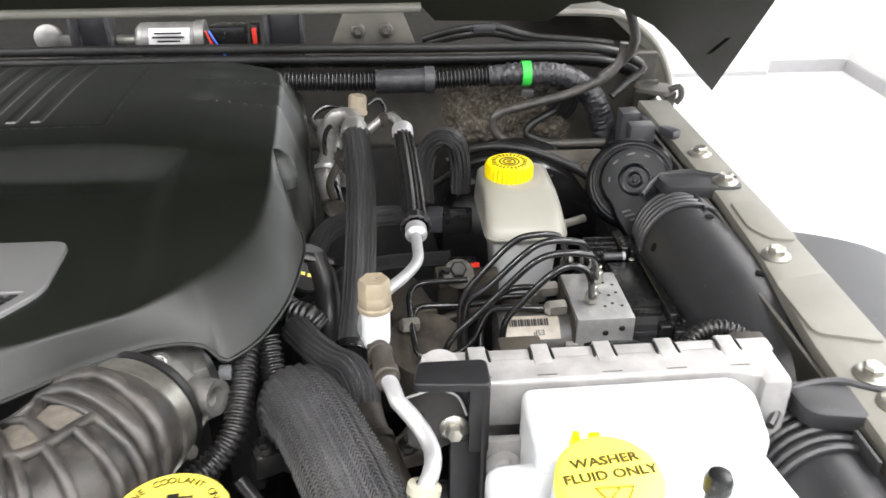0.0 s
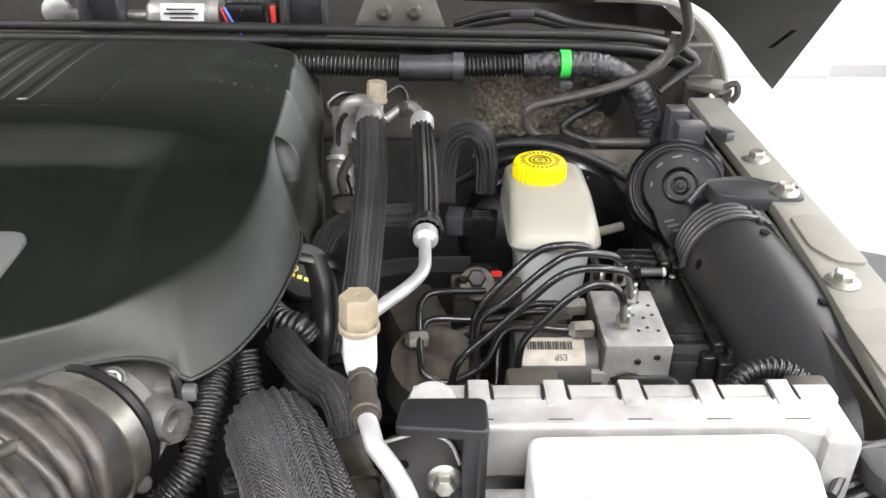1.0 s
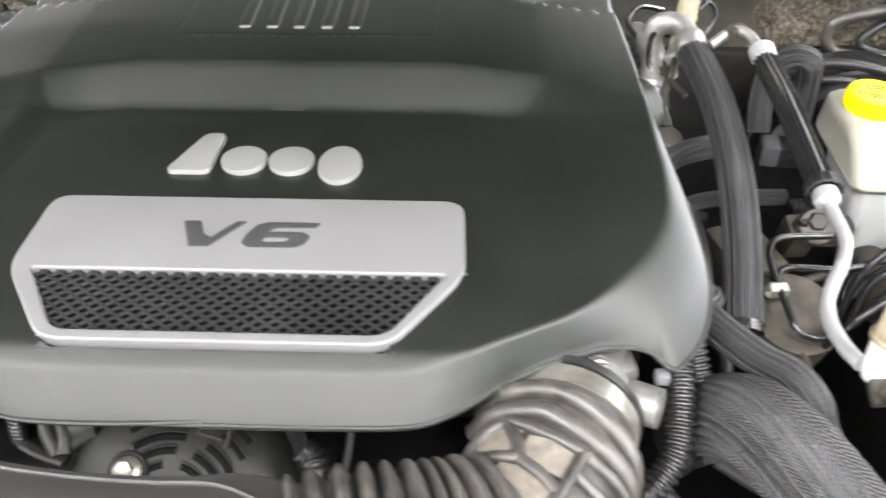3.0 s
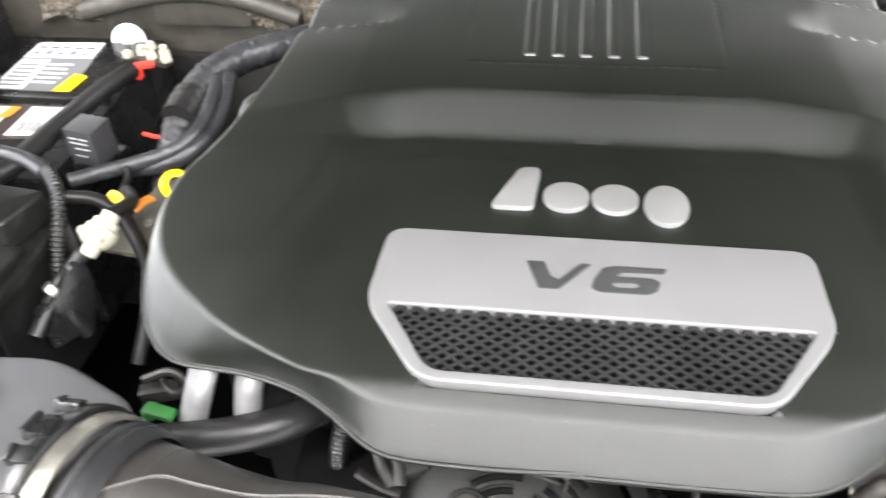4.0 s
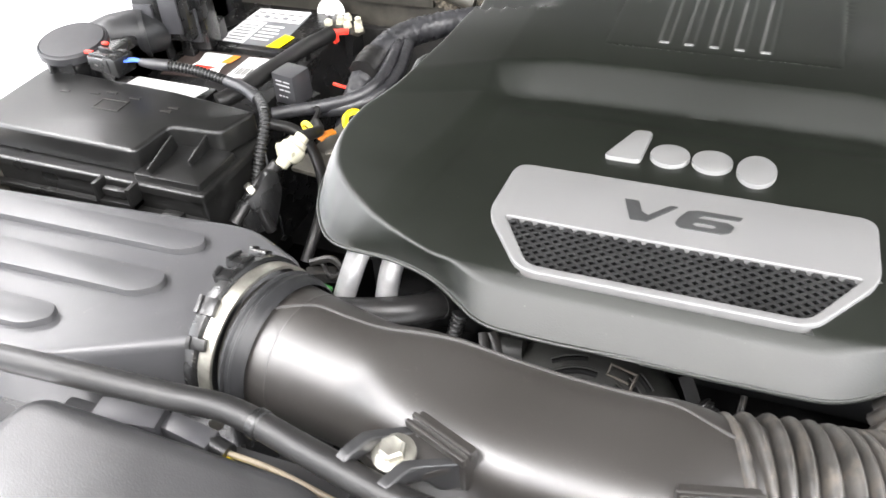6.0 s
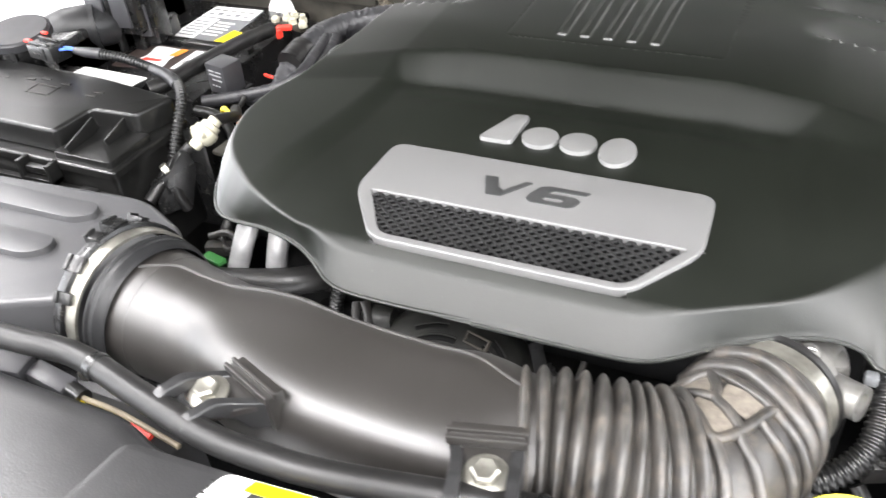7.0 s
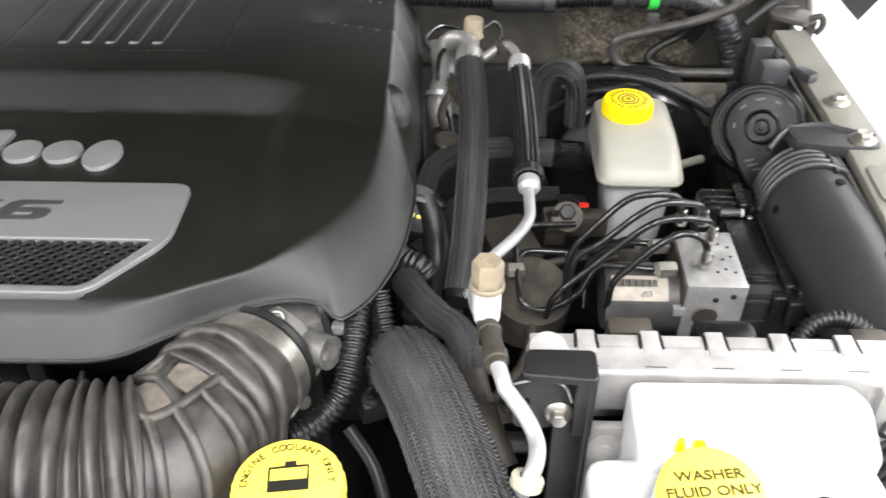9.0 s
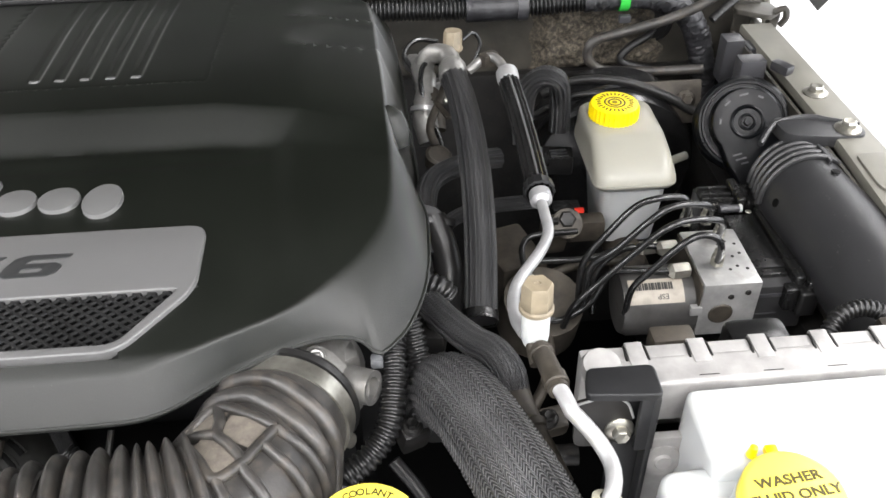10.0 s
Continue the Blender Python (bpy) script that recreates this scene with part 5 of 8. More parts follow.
part("label_field", prism([(-0.652, 0.316), (-0.615, 0.316), (-0.616, 0.382), (-0.651, 0.382)], 1.0477, 1.0482), WHITE_LABEL, labA, "white label field", False)
part("label_field", prism([(-0.578, 0.314), (-0.558, 0.314), (-0.553, 0.348), (-0.570, 0.352)], 1.0477, 1.0484), YELLOW, labA, "yellow label field", False)
for k in range(6):
    part("print_line", rbox(-0.647, -0.621, 0.322 + 0.009 * k, 0.325 + 0.009 * k, 1.0483, 1.0486, 0), BATTERY_GREY, labA, "", False)
for k in range(5):
    part("print_line", rbox(-0.645 + 0.015 * k, -0.636 + 0.015 * k, 0.394, 0.399 + 0.004 * (k % 2), 1.0483, 1.0486, 0), BATTERY_GREY, labA, "", False)
    part("print_line", rbox(-0.645 + 0.015 * k, -0.633 + 0.015 * k, 0.409, 0.412, 1.0483, 1.0486, 0), INK, labA, "", False)
    part("print_line", rbox(-0.612, -0.585 + 0.002 * (k % 3), 0.330 + 0.010 * k, 0.334 + 0.010 * k, 1.0477, 1.0480, 0), WHITE_LABEL, labA, "", False)
labB = part("label", prism(round_poly([(-0.675, 0.212), (-0.538, 0.224), (-0.535, 0.287), (-0.672, 0.284)], 0.004), 1.0465, 1.0475), BROWN_LABEL, battery, "brown battery label with white fields", False)
for k in range(9):
    part("print_line", rbox(-0.580 + 0.0038 * k, -0.5785 + 0.0038 * k + 0.0006 * (k % 2), 0.234, 0.252, 1.0484, 1.0487, 0), INK, labB, "", False)
for k in range(3):
    part("print_line", rbox(-0.578, -0.552 - 0.004 * k, 0.260 + 0.006 * k, 0.263 + 0.006 * k, 1.0484, 1.0487, 0), GREY_LABEL, labB, "", False)
part("label_field", prism([(-0.585, 0.226), (-0.541, 0.229), (-0.541, 0.282), (-0.583, 0.281)], 1.0477, 1.0483), WHITE_LABEL, labB, "white barcode field", False)
part("label_field", prism(round_poly([(-0.655, 0.222), (-0.597, 0.226), (-0.605, 0.250), (-0.598, 0.279), (-0.650, 0.280), (-0.642, 0.252)], 0.008), 1.0477, 1.0483), WHITE_LABEL, labB, "white emblem field", False)
part("label_field", prism(round_poly([(-0.612, 0.256), (-0.598, 0.258), (-0.594, 0.279), (-0.606, 0.279)], 0.003), 1.0485, 1.0489), ORANGE, labB, "orange stripe", False)
part("label_field", prism(round_poly([(-0.645, 0.236), (-0.615, 0.238), (-0.61, 0.244), (-0.64, 0.244)], 0.002), 1.0485, 1.0489), RED, labB, "red stripe", False)
part("terminal_guard", lathe([(0, 0), (0.019, 0.001), (0.0205, 0.004), (0.0205, 0.006), (0.007, 0.0065), (0.0065, 0.011), (0.003, 0.011), (0.0025, 0.008), (0, 0.008)], 32, (-0.543, 0.440, 1.046), (0.12, -0.93, 0.25)), WHITE_LABEL, battery, "round white plastic disc")
part("terminal_clamp", obox((0.062, 0.016, 0.008), Matrix.Translation((-0.498, 0.388, 1.050)) @ Matrix.Rotation(-0.25, 4, "Z"), 0.003), BROWN_METAL, battery, "grimy terminal clamp bar")
for sx, sy, sh in ((-0.520, 0.386, 0.012), (-0.505, 0.392, 0.020), (-0.490, 0.384, 0.014), (-0.478, 0.392, 0.022), (-0.500, 0.405, 0.016), (-0.470, 0.378, 0.012)):
    part("stud", join(disc(0.0065, 0.006, (sx, sy, 1.053), (0, 0, 1), 6), disc(0.0042, sh * 0.5, (sx, sy, 1.055), (0.1, -0.1, 1), 12)), NYLON, battery, "pale corroded terminal stud")
part("terminal_cover", join(obox((0.022, 0.010, 0.006), Matrix.Translation((-0.486, 0.356, 1.060)) @ Matrix.Rotation(0.35, 4, "Z"), 0.002), obox((0.006, 0.010, 0.012), Matrix.Translation((-0.490, 0.348, 1.054)), 0.002)), RED, battery, "red terminal cover")
tray = thing("battery_hold_down", (-0.62, 0.14, 0.98), "black battery hold-down with a white label", "bracket")
part("bar", rbox(-0.70, -0.545, 0.118, 0.158, 0.98, 1.074, 0.005), BLACK, tray)
part("label", prism(round_poly([(-0.662, 0.123), (-0.560, 0.121), (-0.552, 0.152), (-0.655, 0.155)], 0.004), 1.0742, 1.0752), WHITE_LABEL, tray, "blank white label", False)
relay = thing("relay", (-0.465, 0.19, 1.05), "dark grey relay cube with a printed diagram", "relay")
part("case", turn(rbox(-0.016, 0.016, -0.012, 0.018, -0.02, 0.018, 0.002), Matrix.Translation((-0.464, 0.186, 1.074)) @ Matrix.Rotation(radians(-12), 4, "Z")), GREY_PLASTIC, relay)
part("print", turn(join(*[rbox(x, x + w, -0.0127, -0.0122, z, z + 0.0015, 0) for x, w, z in ((-0.010, 0.009, 0.009), (0.002, 0.009, 0.009), (-0.010, 0.02, 0.004), (-0.006, 0.006, -0.002), (0.002, 0.008, -0.002), (-0.008, 0.003, -0.010), (-0.003, 0.003, -0.010), (0.002, 0.003, -0.010))]), Matrix.Translation((-0.464, 0.186, 1.074)) @ Matrix.Rotation(radians(-12), 4, "Z")), GREY_LABEL, relay, "pale printed diagram", False)
part("base", turn(rbox(-0.017, 0.017, -0.013, 0.03, -0.035, -0.0205, 0.002), Matrix.Translation((-0.464, 0.186, 1.074)) @ Matrix.Rotation(radians(-12), 4, "Z")), BLACK, relay)

solo("battery_cable_sleeve", tube([(-0.479, 0.317, 1.075), (-0.486, 0.272, 1.08), (-0.492, 0.228, 1.082), (-0.496, 0.184, 1.085), (-0.499, 0.13, 1.088), (-0.511, 0.11, 1.086)], 0.0098, 14, 0.006), RUBBER, "thick black cable sleeve across the battery", "cable sleeve")
sensor = thing("cap_sensor", (-0.65, 0.08, 1.09), "grey flat-topped sensor cap with red clips on a dark body", "sensor")
part("cap", lathe([(0.036, 0), (0.0385, 0.001), (0.0385, 0.009), (0.0365, 0.0105), (0.0355, 0.0095), (0.0345, 0.0115), (0, 0.0125)], 40, (-0.676, 0.097, 1.137), (0.05, -0.1, 1)), CAP_GREY, sensor, "flat grey cap with a stepped rim")
part("body", lathe([(0.030, 0), (0.0345, 0.045), (0, 0.045)], 26, (-0.676, 0.097, 1.093), (0, 0, 1)), BLACK, sensor)
for a in (-100, -60, -25):
    part("rib", turn(rbox(0.033, 0.0385, -0.003, 0.003, 1.105, 1.138, 0.001), Matrix.Translation((-0.676, 0.097, 0)) @ Matrix.Rotation(radians(a), 4, "Z")), BLACK, sensor)
part("connector", join(obox((0.030, 0.022, 0.016), Matrix.Translation((-0.613, 0.073, 1.141)) @ Matrix.Rotation(radians(-8), 4, "Z"), 0.002), obox((0.018, 0.026, 0.020), Matrix.Translation((-0.596, 0.074, 1.140)) @ Matrix.Rotation(radians(-8), 4, "Z"), 0.002), obox((0.034, 0.004, 0.004), Matrix.Translation((-0.611, 0.067, 1.150)) @ Matrix.Rotation(radians(-8), 4, "Z"), 0.001), obox((0.034, 0.004, 0.004), Matrix.Translation((-0.609, 0.080, 1.150)) @ Matrix.Rotation(radians(-8), 4, "Z"), 0.001)), BLACK, sensor)
part("clip", obox((0.010, 0.005, 0.003), Matrix.Translation((-0.629, 0.070, 1.151)), 0.001), RED, sensor, "red locking clip")
part("clip", obox((0.008, 0.004, 0.003), Matrix.Translation((-0.622, 0.089, 1.153)), 0.001), RED, sensor, "red locking clip")
loop = thing("sensor_wiring", (-0.5, 0.08, 1.05), "corrugated black wiring loom looping to the sensor", "wiring loom")
part("tape", tube([(-0.572, 0.079, 1.142), (-0.562, 0.080, 1.141), (-0.54, 0.085, 1.139)], [0.004, 0.0058, 0.0062], 12), TAPE, loop, "grey tape wrap")
for k in (-1, 1):
    part("wire", tube([(-0.592, 0.074 + 0.003 * k, 1.143), (-0.580, 0.077 + 0.002 * k, 1.1445), (-0.566, 0.080, 1.143)], 0.0016, 8), BLUE, loop, "blue wire")
part("conduit", tube([(-0.55, 0.083, 1.140), (-0.51, 0.090, 1.134), (-0.466, 0.088, 1.126), (-0.43, 0.072, 1.127), (-0.408, 0.050, 1.122), (-0.402, 0.032, 1.108), (-0.404, 0.018, 1.085), (-0.407, 0.004, 1.055), (-0.412, -0.01, 1.02)], 0.0050, 12, 0.002, rib=(0.004, 0.0008)), CONDUIT, loop)
part("tape", tube([(-0.475, 0.089, 1.1275), (-0.45, 0.082, 1.1265), (-0.425, 0.067, 1.126)], 0.0062, 12), TAPE, loop, "grey tape wrap")
fit_v = thing("cream_fitting", (-0.38, 0.03, 1.07), "cream plastic quick-connect fitting on a vapour line", "fitting")
FA = Vector((0.35, 0.78, 0.52)).normalized()
barrel = lathe([(0.004, -0.018), (0.0065, -0.0165), (0.0072, -0.009), (0.0100, -0.008), (0.0125, -0.004), (0.0135, 0.001), (0.0130, 0.006), (0.0105, 0.0085), (0.0100, 0.013), (0.0072, 0.014), (0.0072, 0.02), (0.0035, 0.021)], 28, (-0.373, 0.031, 1.0945), FA)
part("barrel", barrel, NYLON, fit_v)
part("ear", join(obox((0.010, 0.008, 0.014), Matrix.Translation((-0.386, 0.034, 1.0935)) @ Matrix.Rotation(0.4, 4, "Z"), 0.003), obox((0.012, 0.006, 0.006), Matrix.Translation((-0.369, 0.022, 1.100)) @ Matrix.Rotation(-0.3, 4, "Z"), 0.002)), NYLON, fit_v, "squeeze tabs of the fitting")
part("line", tube([(-0.383, 0.02, 1.086), (-0.394, 0.011, 1.075), (-0.401, 0.003, 1.068), (-0.405, -0.013, 1.058), (-0.41, -0.033, 1.045)], 0.0065, 12), RUBBER, fit_v, "black rubber line below the fitting")
part("line", tube([(-0.368, 0.046, 1.104), (-0.364, 0.065, 1.098), (-0.372, 0.085, 1.088), (-0.384, 0.10, 1.085)], 0.006, 12), RUBBER, fit_v)
part("clip", lathe([(0.0068, 0), (0.0085, 0.001), (0.0085, 0.007), (0.0068, 0.008)], 16, Vector((-0.401, -0.001, 1.068)), (-0.5, -0.7, -0.4)), STEEL, fit_v, "bright clip ring")
part("yellow_ring", lathe([(0.0045, 0), (0.0072, 0.001), (0.0072, 0.004), (0.0045, 0.004)], 16, (-0.386, 0.083, 1.089), (0.2, 0.9, 0.1)), YELLOW_PALE, fit_v, "yellow locking ring")
part("bracket", join(turn(prism(round_poly([(-0.030, -0.050), (0.004, -0.050), (0.018, -0.010), (0.016, 0.012), (0.006, 0.014), (-0.010, -0.004), (-0.030, -0.012)], 0.004), -0.004, 0.004, 0.001), Matrix.Translation((-0.392, 0.0, 1.072)) @ Matrix.Rotation(radians(52), 4, "Z") @ Matrix.Rotation(radians(90), 4, "X")), obox((0.012, 0.012, 0.02), Matrix.Translation((-0.404, -0.012, 1.052)) @ Matrix.Rotation(0.6, 4, "Z"), 0.003)), BLACK, fit_v, "black clip bracket beside the fitting")
solo("line_pair", tube([(-0.392, -0.002, 1.02), (-0.396, -0.006, 1.04), (-0.401, -0.001, 1.055)], 0.0065, 12), RUBBER, "second black rubber line beside the power box", "hose")
solo("side_cable", tube([(-0.441, 0.1, 1.075), (-0.415, 0.102, 1.072), (-0.391, 0.091, 1.065), (-0.365, 0.064, 1.055), (-0.352, 0.043, 1.04), (-0.357, 0.029, 1.01), (-0.362, 0.002, 0.98)], 0.0062, 12), RUBBER, "black cable hanging beside the engine cover", "cable")
loom = thing("main_loom", (-0.4, 0.25, 1.05), "thick grey-taped wiring loom beside the engine cover", "wiring loom")
part("branch", tube([(-0.463, 0.139, 1.062), (-0.44, 0.15, 1.064), (-0.405, 0.16, 1.07), (-0.37, 0.17, 1.08), (-0.352, 0.191, 1.09), (-0.352, 0.225, 1.097), (-0.358, 0.265, 1.1)], 0.0075, 16, 0.002, lump=0.0008), TAPE, loom)
part("branch", tube([(-0.415, 0.163, 1.06), (-0.382, 0.163, 1.068), (-0.354, 0.174, 1.078), (-0.341, 0.2, 1.086), (-0.343, 0.236, 1.092), (-0.351, 0.273, 1.098)], 0.0075, 16, 0.002, lump=0.0008), TAPE, loom)
part("trunk", tube([(-0.39, 0.155, 1.02), (-0.385, 0.185, 1.06), (-0.381, 0.224, 1.085), (-0.373, 0.264, 1.095), (-0.353, 0.301, 1.1), (-0.314, 0.324, 1.105), (-0.276, 0.351, 1.105), (-0.241, 0.396, 1.1)], [0.012, 0.0135, 0.0155, 0.017, 0.0155, 0.0145, 0.014, 0.014], 22, 0.002, lump=0.0018), TAPE, loom, "thick wrinkled taped trunk")
part("strap", tube([(-0.378, 0.207, 1.088), (-0.375, 0.239, 1.094)], 0.0185, 20, 0.002, lump=0.0012), RUBBER, loom, "dark tape band")
part("red_wire", tube([(-0.419, 0.208, 1.07), (-0.403, 0.201, 1.072), (-0.388, 0.202, 1.07)], 0.0022, 8), RED, loom, "red wire")
solo("loop_wire", tube([(-0.438, 0.148, 1.066), (-0.414, 0.153, 1.07), (-0.402, 0.132, 1.072), (-0.401, 0.11, 1.07), (-0.402, 0.095, 1.07)], 0.003, 8), RUBBER, "thin black wire loop", "wire")
solo("orange_clip", join(*[tube([(-0.381 + 0.004 * k, 0.094 - 0.002 * k, 1.070), (-0.375 + 0.004 * k, 0.101 - 0.002 * k, 1.074), (-0.369 + 0.004 * k, 0.108 - 0.002 * k, 1.074)], 0.0022, 8, 0.003) for k in range(2)]), ORANGE, "small orange wire clip with two prongs", "clip")
solo("dipstick_handle", lathe([(0.0075, -0.0035), (0.0125, -0.003), (0.0135, 0.001), (0.011, 0.004), (0.0075, 0.0035)], 28, (-0.3360, 0.0985, 1.0955), (0.55, -0.55, 0.62)), YELLOW, "yellow dipstick ring handle", "dipstick")
solo("engine_bracket", join(obox((0.072, 0.17, 0.006), Matrix.Translation((-0.356, 0.145, 1.047)) @ Matrix.Rotation(-0.12, 4, "Z"), 0.003), disc(0.0045, 0.004, (-0.372, 0.098, 1.050), (0, 0, 1), 16)), PAINT_MID_DUSTY, "dusty grey steel bracket beside the loom", "bracket")
far = thing("washer_pump_body", (-0.715, 0.222, 1.09), "matt black cylinder standing beyond the battery", "canister")
part("barrel", tube([(-0.753, 0.198, 1.085), (-0.726, 0.216, 1.09), (-0.703, 0.236, 1.09), (-0.693, 0.256, 1.085)], [0.026, 0.030, 0.030, 0.026], 28, 0.004), MATT_BLACK, far)
part("end_ring", tube([(-0.704, 0.234, 1.09), (-0.699, 0.238, 1.09)], 0.032, 28, 0.004), MATT_BLACK, far)
box = thing("relay_box", (-0.76, 0.36, 1.05), "dark grey relay box with moulded sides at the inner fender", "relay box")
for px, size in (((-0.694, 0.255, 1.115), (0.036, 0.034, 0.062)), ((-0.666, 0.268, 1.12), (0.044, 0.04, 0.068)), ((-0.654, 0.287, 1.1), (0.036, 0.034, 0.07)), ((-0.656, 0.31, 1.06), (0.02, 0.05, 0.05))):
    x, y, z = px
    part("case", obox(size, Matrix.Translation((x, y, z - 0.01)) @ Matrix.Rotation(0.15, 4, "Z"), 0.004), BLACK, box)
    part("rib", obox((size[0] * 0.7, 0.004, 0.045), Matrix.Translation((x, y - size[1] / 2 - 0.002, z - 0.01)) @ Matrix.Rotation(0.15, 4, "Z"), 0.001), GREY_PLASTIC, box)
    part("post", rbox(x - 0.008, x + 0.008, y - 0.004, y + 0.010, 0.96, z - 0.03, 0.002), BLACK, box)
part("clip", obox((0.007, 0.006, 0.005), Matrix.Translation((-0.699, 0.248, 1.1)), 0.001), RED, box, "red clip")
solo("inner_cover", rbox(-0.735, -0.69, 0.14, 0.44, 0.98, 1.1005, 0.006), BLACK, "black plastic cover strip inside the fender", "cover strip")
fb = thing("firewall_bracket", (-0.46, 0.455, 1.08), "dusty olive pressed bracket on the firewall", "bracket")
part("pressed_rim", tube([(-0.60, 0.455, 1.075), (-0.50, 0.452, 1.10), (-0.42, 0.452, 1.10), (-0.33, 0.45, 1.075)], 0.012, 10), BODY_DARK_DUSTY, fb)
part("plate", obox((0.12, 0.012, 0.05), Matrix.Translation((-0.45, 0.456, 1.085)), 0.006), BODY_DARK_DUSTY, fb)
solo("tag_strip", tube([(-0.46, 0.44, 1.115), (-0.43, 0.438, 1.112), (-0.40, 0.437, 1.106)], 0.005, 8), NYLON, "pale yellow plastic strip at the firewall", "strip")

# ---- front of the engine ----
for pts in ([(-0.248, -0.073, 1.088), (-0.256, -0.079, 1.066), (-0.268, -0.087, 1.03)], [(-0.218, -0.071, 1.084), (-0.225, -0.074, 1.058), (-0.23, -0.08, 1.028)]):
    solo("coolant_pipe", tube(pts, 0.0098, 16), ALU_PIPE, "pale aluminium pipe stub below the engine cover", "pipe", "pipe stubs")
lh = thing("lower_hose", [(-0.282, -0.109, 1.035), (-0.245, -0.105, 1.04), (-0.213, -0.094, 1.04), (-0.191, -0.077, 1.036), (-0.175, -0.046, 1.025)][0], "black rubber hose under the engine cover", "hose")
part("hose", tube([(-0.282, -0.109, 1.035), (-0.245, -0.105, 1.04), (-0.213, -0.094, 1.04), (-0.191, -0.077, 1.036), (-0.175, -0.046, 1.025)], 0.0128, 20, lump=0.0003), RUBBER, lh)
part("end_collar", tube([(-0.185, -0.067, 1.032), (-0.175, -0.046, 1.025)], 0.0142, 20, 0.004), RUBBER, lh, "thicker moulded hose end")
solo("green_clip", join(obox((0.024, 0.010, 0.005), Matrix.Translation((-0.286, -0.092, 1.046)) @ Matrix.Rotation(-0.2, 4, "Z"), 0.0015), obox((0.008, 0.012, 0.008), Matrix.Translation((-0.294, -0.090, 1.043)), 0.002)), GREENLEAF, "small green plastic clip", "clip")
solo("stub_bracket", join(tube([(-0.305, -0.070, 1.052), (-0.285, -0.066, 1.058), (-0.268, -0.072, 1.052)], 0.0035, 8, 0.004), tube([(-0.300, -0.060, 1.045), (-0.280, -0.076, 1.046), (-0.262, -0.066, 1.06)], 0.0028, 8, 0.004), obox((0.03, 0.012, 0.012), Matrix.Translation((-0.295, -0.070, 1.040)) @ Matrix.Rotation(0.3, 4, "Z"), 0.003)), DARK_METAL, "grimy bracket and wires by the pipe stubs", "bracket")
solo("small_hose", tube([(-0.159, -0.08, 1.04), (-0.163, -0.087, 1.02), (-0.168, -0.088, 0.99)], 0.006, 10, 0.002, rib=(0.004, 0.0007)), CONDUIT, "thin corrugated tube hanging under the cover", "hose")
alt = thing("alternator", (-0.02, -0.17, 0.95), "dark alternator end with curved cooling slots", "alternator")
AX = Vector((0.0, -0.55, 0.83)).normalized()
part("housing", lathe([(0.084, -0.09), (0.084, -0.040), (0.081, -0.026), (0.075, -0.014), (0.066, -0.006), (0.05, -0.0005), (0.02, 0.003), (0, 0.0035)], 56, (-0.042, -0.150, 1.018), AX), CASTING_BLACK, alt)
RA = Matrix.Translation((-0.042, -0.150, 1.018)) @ Vector((0, 0, 1)).rotation_difference(AX).to_matrix().to_4x4()
for r, h, arcs in ((0.026, 0.0018, ((100, 150), (30, 75))), (0.035, 0.0012, ((86, 134), (34, 66))), (0.044, 0.0003, ((80, 124), (30, 60))), (0.054, -0.0022, ((92, 122), (34, 56))), (0.063, -0.005, ((40, 54),))):
    for a0, a1 in arcs:
        arc = [radians(a) for a in np.linspace(a0, a1, 9)]
        # raised black strip; the shade of a recess is in its colour
        part("slot", turn(tube([(r * math.cos(a), r * math.sin(a), h) for a in arc], 0.0025, 10, 0.004, shape=lambda f, a: (1.0, 0.45)), RA), SHADOW_BLACK, alt, "curved cooling slot")
        part("slot_lip", turn(tube([((r + 0.0032) * math.cos(a), (r + 0.0032) * math.sin(a), h - 0.0002) for a in arc], 0.0011, 8, 0.004), RA), CASTING_BLACK, alt, "raised lip along the slot")
part("stud_recess", lathe([(0.009, -0.004), (0.0125, -0.003), (0.0135, 0.0), (0.0125, 0.002), (0.0105, 0.001)], 24, (-0.068, -0.1345, 1.033), (0, -0.45, 0.9)), CASTING_BLACK, alt)
part("stud", bolt((-0.068, -0.1345, 1.033), (0, -0.4, 0.9), 0.0062, 0.0095), STEEL, alt)
part("bearing_hump", tube([(-0.128, -0.098, 1.020), (-0.112, -0.101, 1.030), (-0.096, -0.100, 1.034)], [0.010, 0.014, 0.010], 18, 0.004), CASTING_BLACK, alt, "rounded casting hump")
clip_at = Matrix.Translation((-0.0155, -0.109, 1.044)) @ Matrix.Rotation(radians(-16), 4, "Z") @ Matrix.Rotation(radians(40), 4, "X") @ Matrix.Scale(0.75, 4)
part("wire_clip", turn(join(rbox(-0.015, 0.015, 0.004, 0.0065, 0.0, 0.005, 0.0008), rbox(-0.015, 0.010, -0.0075, -0.005, 0.0, 0.005, 0.0008), rbox(-0.0155, -0.013, -0.007, 0.006, 0.0, 0.004, 0.0008), rbox(0.0125, 0.015, -0.012, 0.006, 0.0, 0.005, 0.0008)), clip_at), BROWN_METAL, alt, "small folded wire clip")
for pts in ([(-0.131, -0.100, 1.045), (-0.126, -0.112, 1.040), (-0.118, -0.123, 1.032)], [(-0.124, -0.098, 1.046), (-0.115, -0.110, 1.040), (-0.113, -0.122, 1.032)], [(-0.142, -0.116, 1.034), (-0.128, -0.122, 1.032), (-0.112, -0.126, 1.030)]):
    part("bracket_strip", tube(pts, 0.0042, 10, 0.004, shape=lambda f, a: (1.0, 0.35)), DARK_METAL, alt, "grimy folded bracket strip")
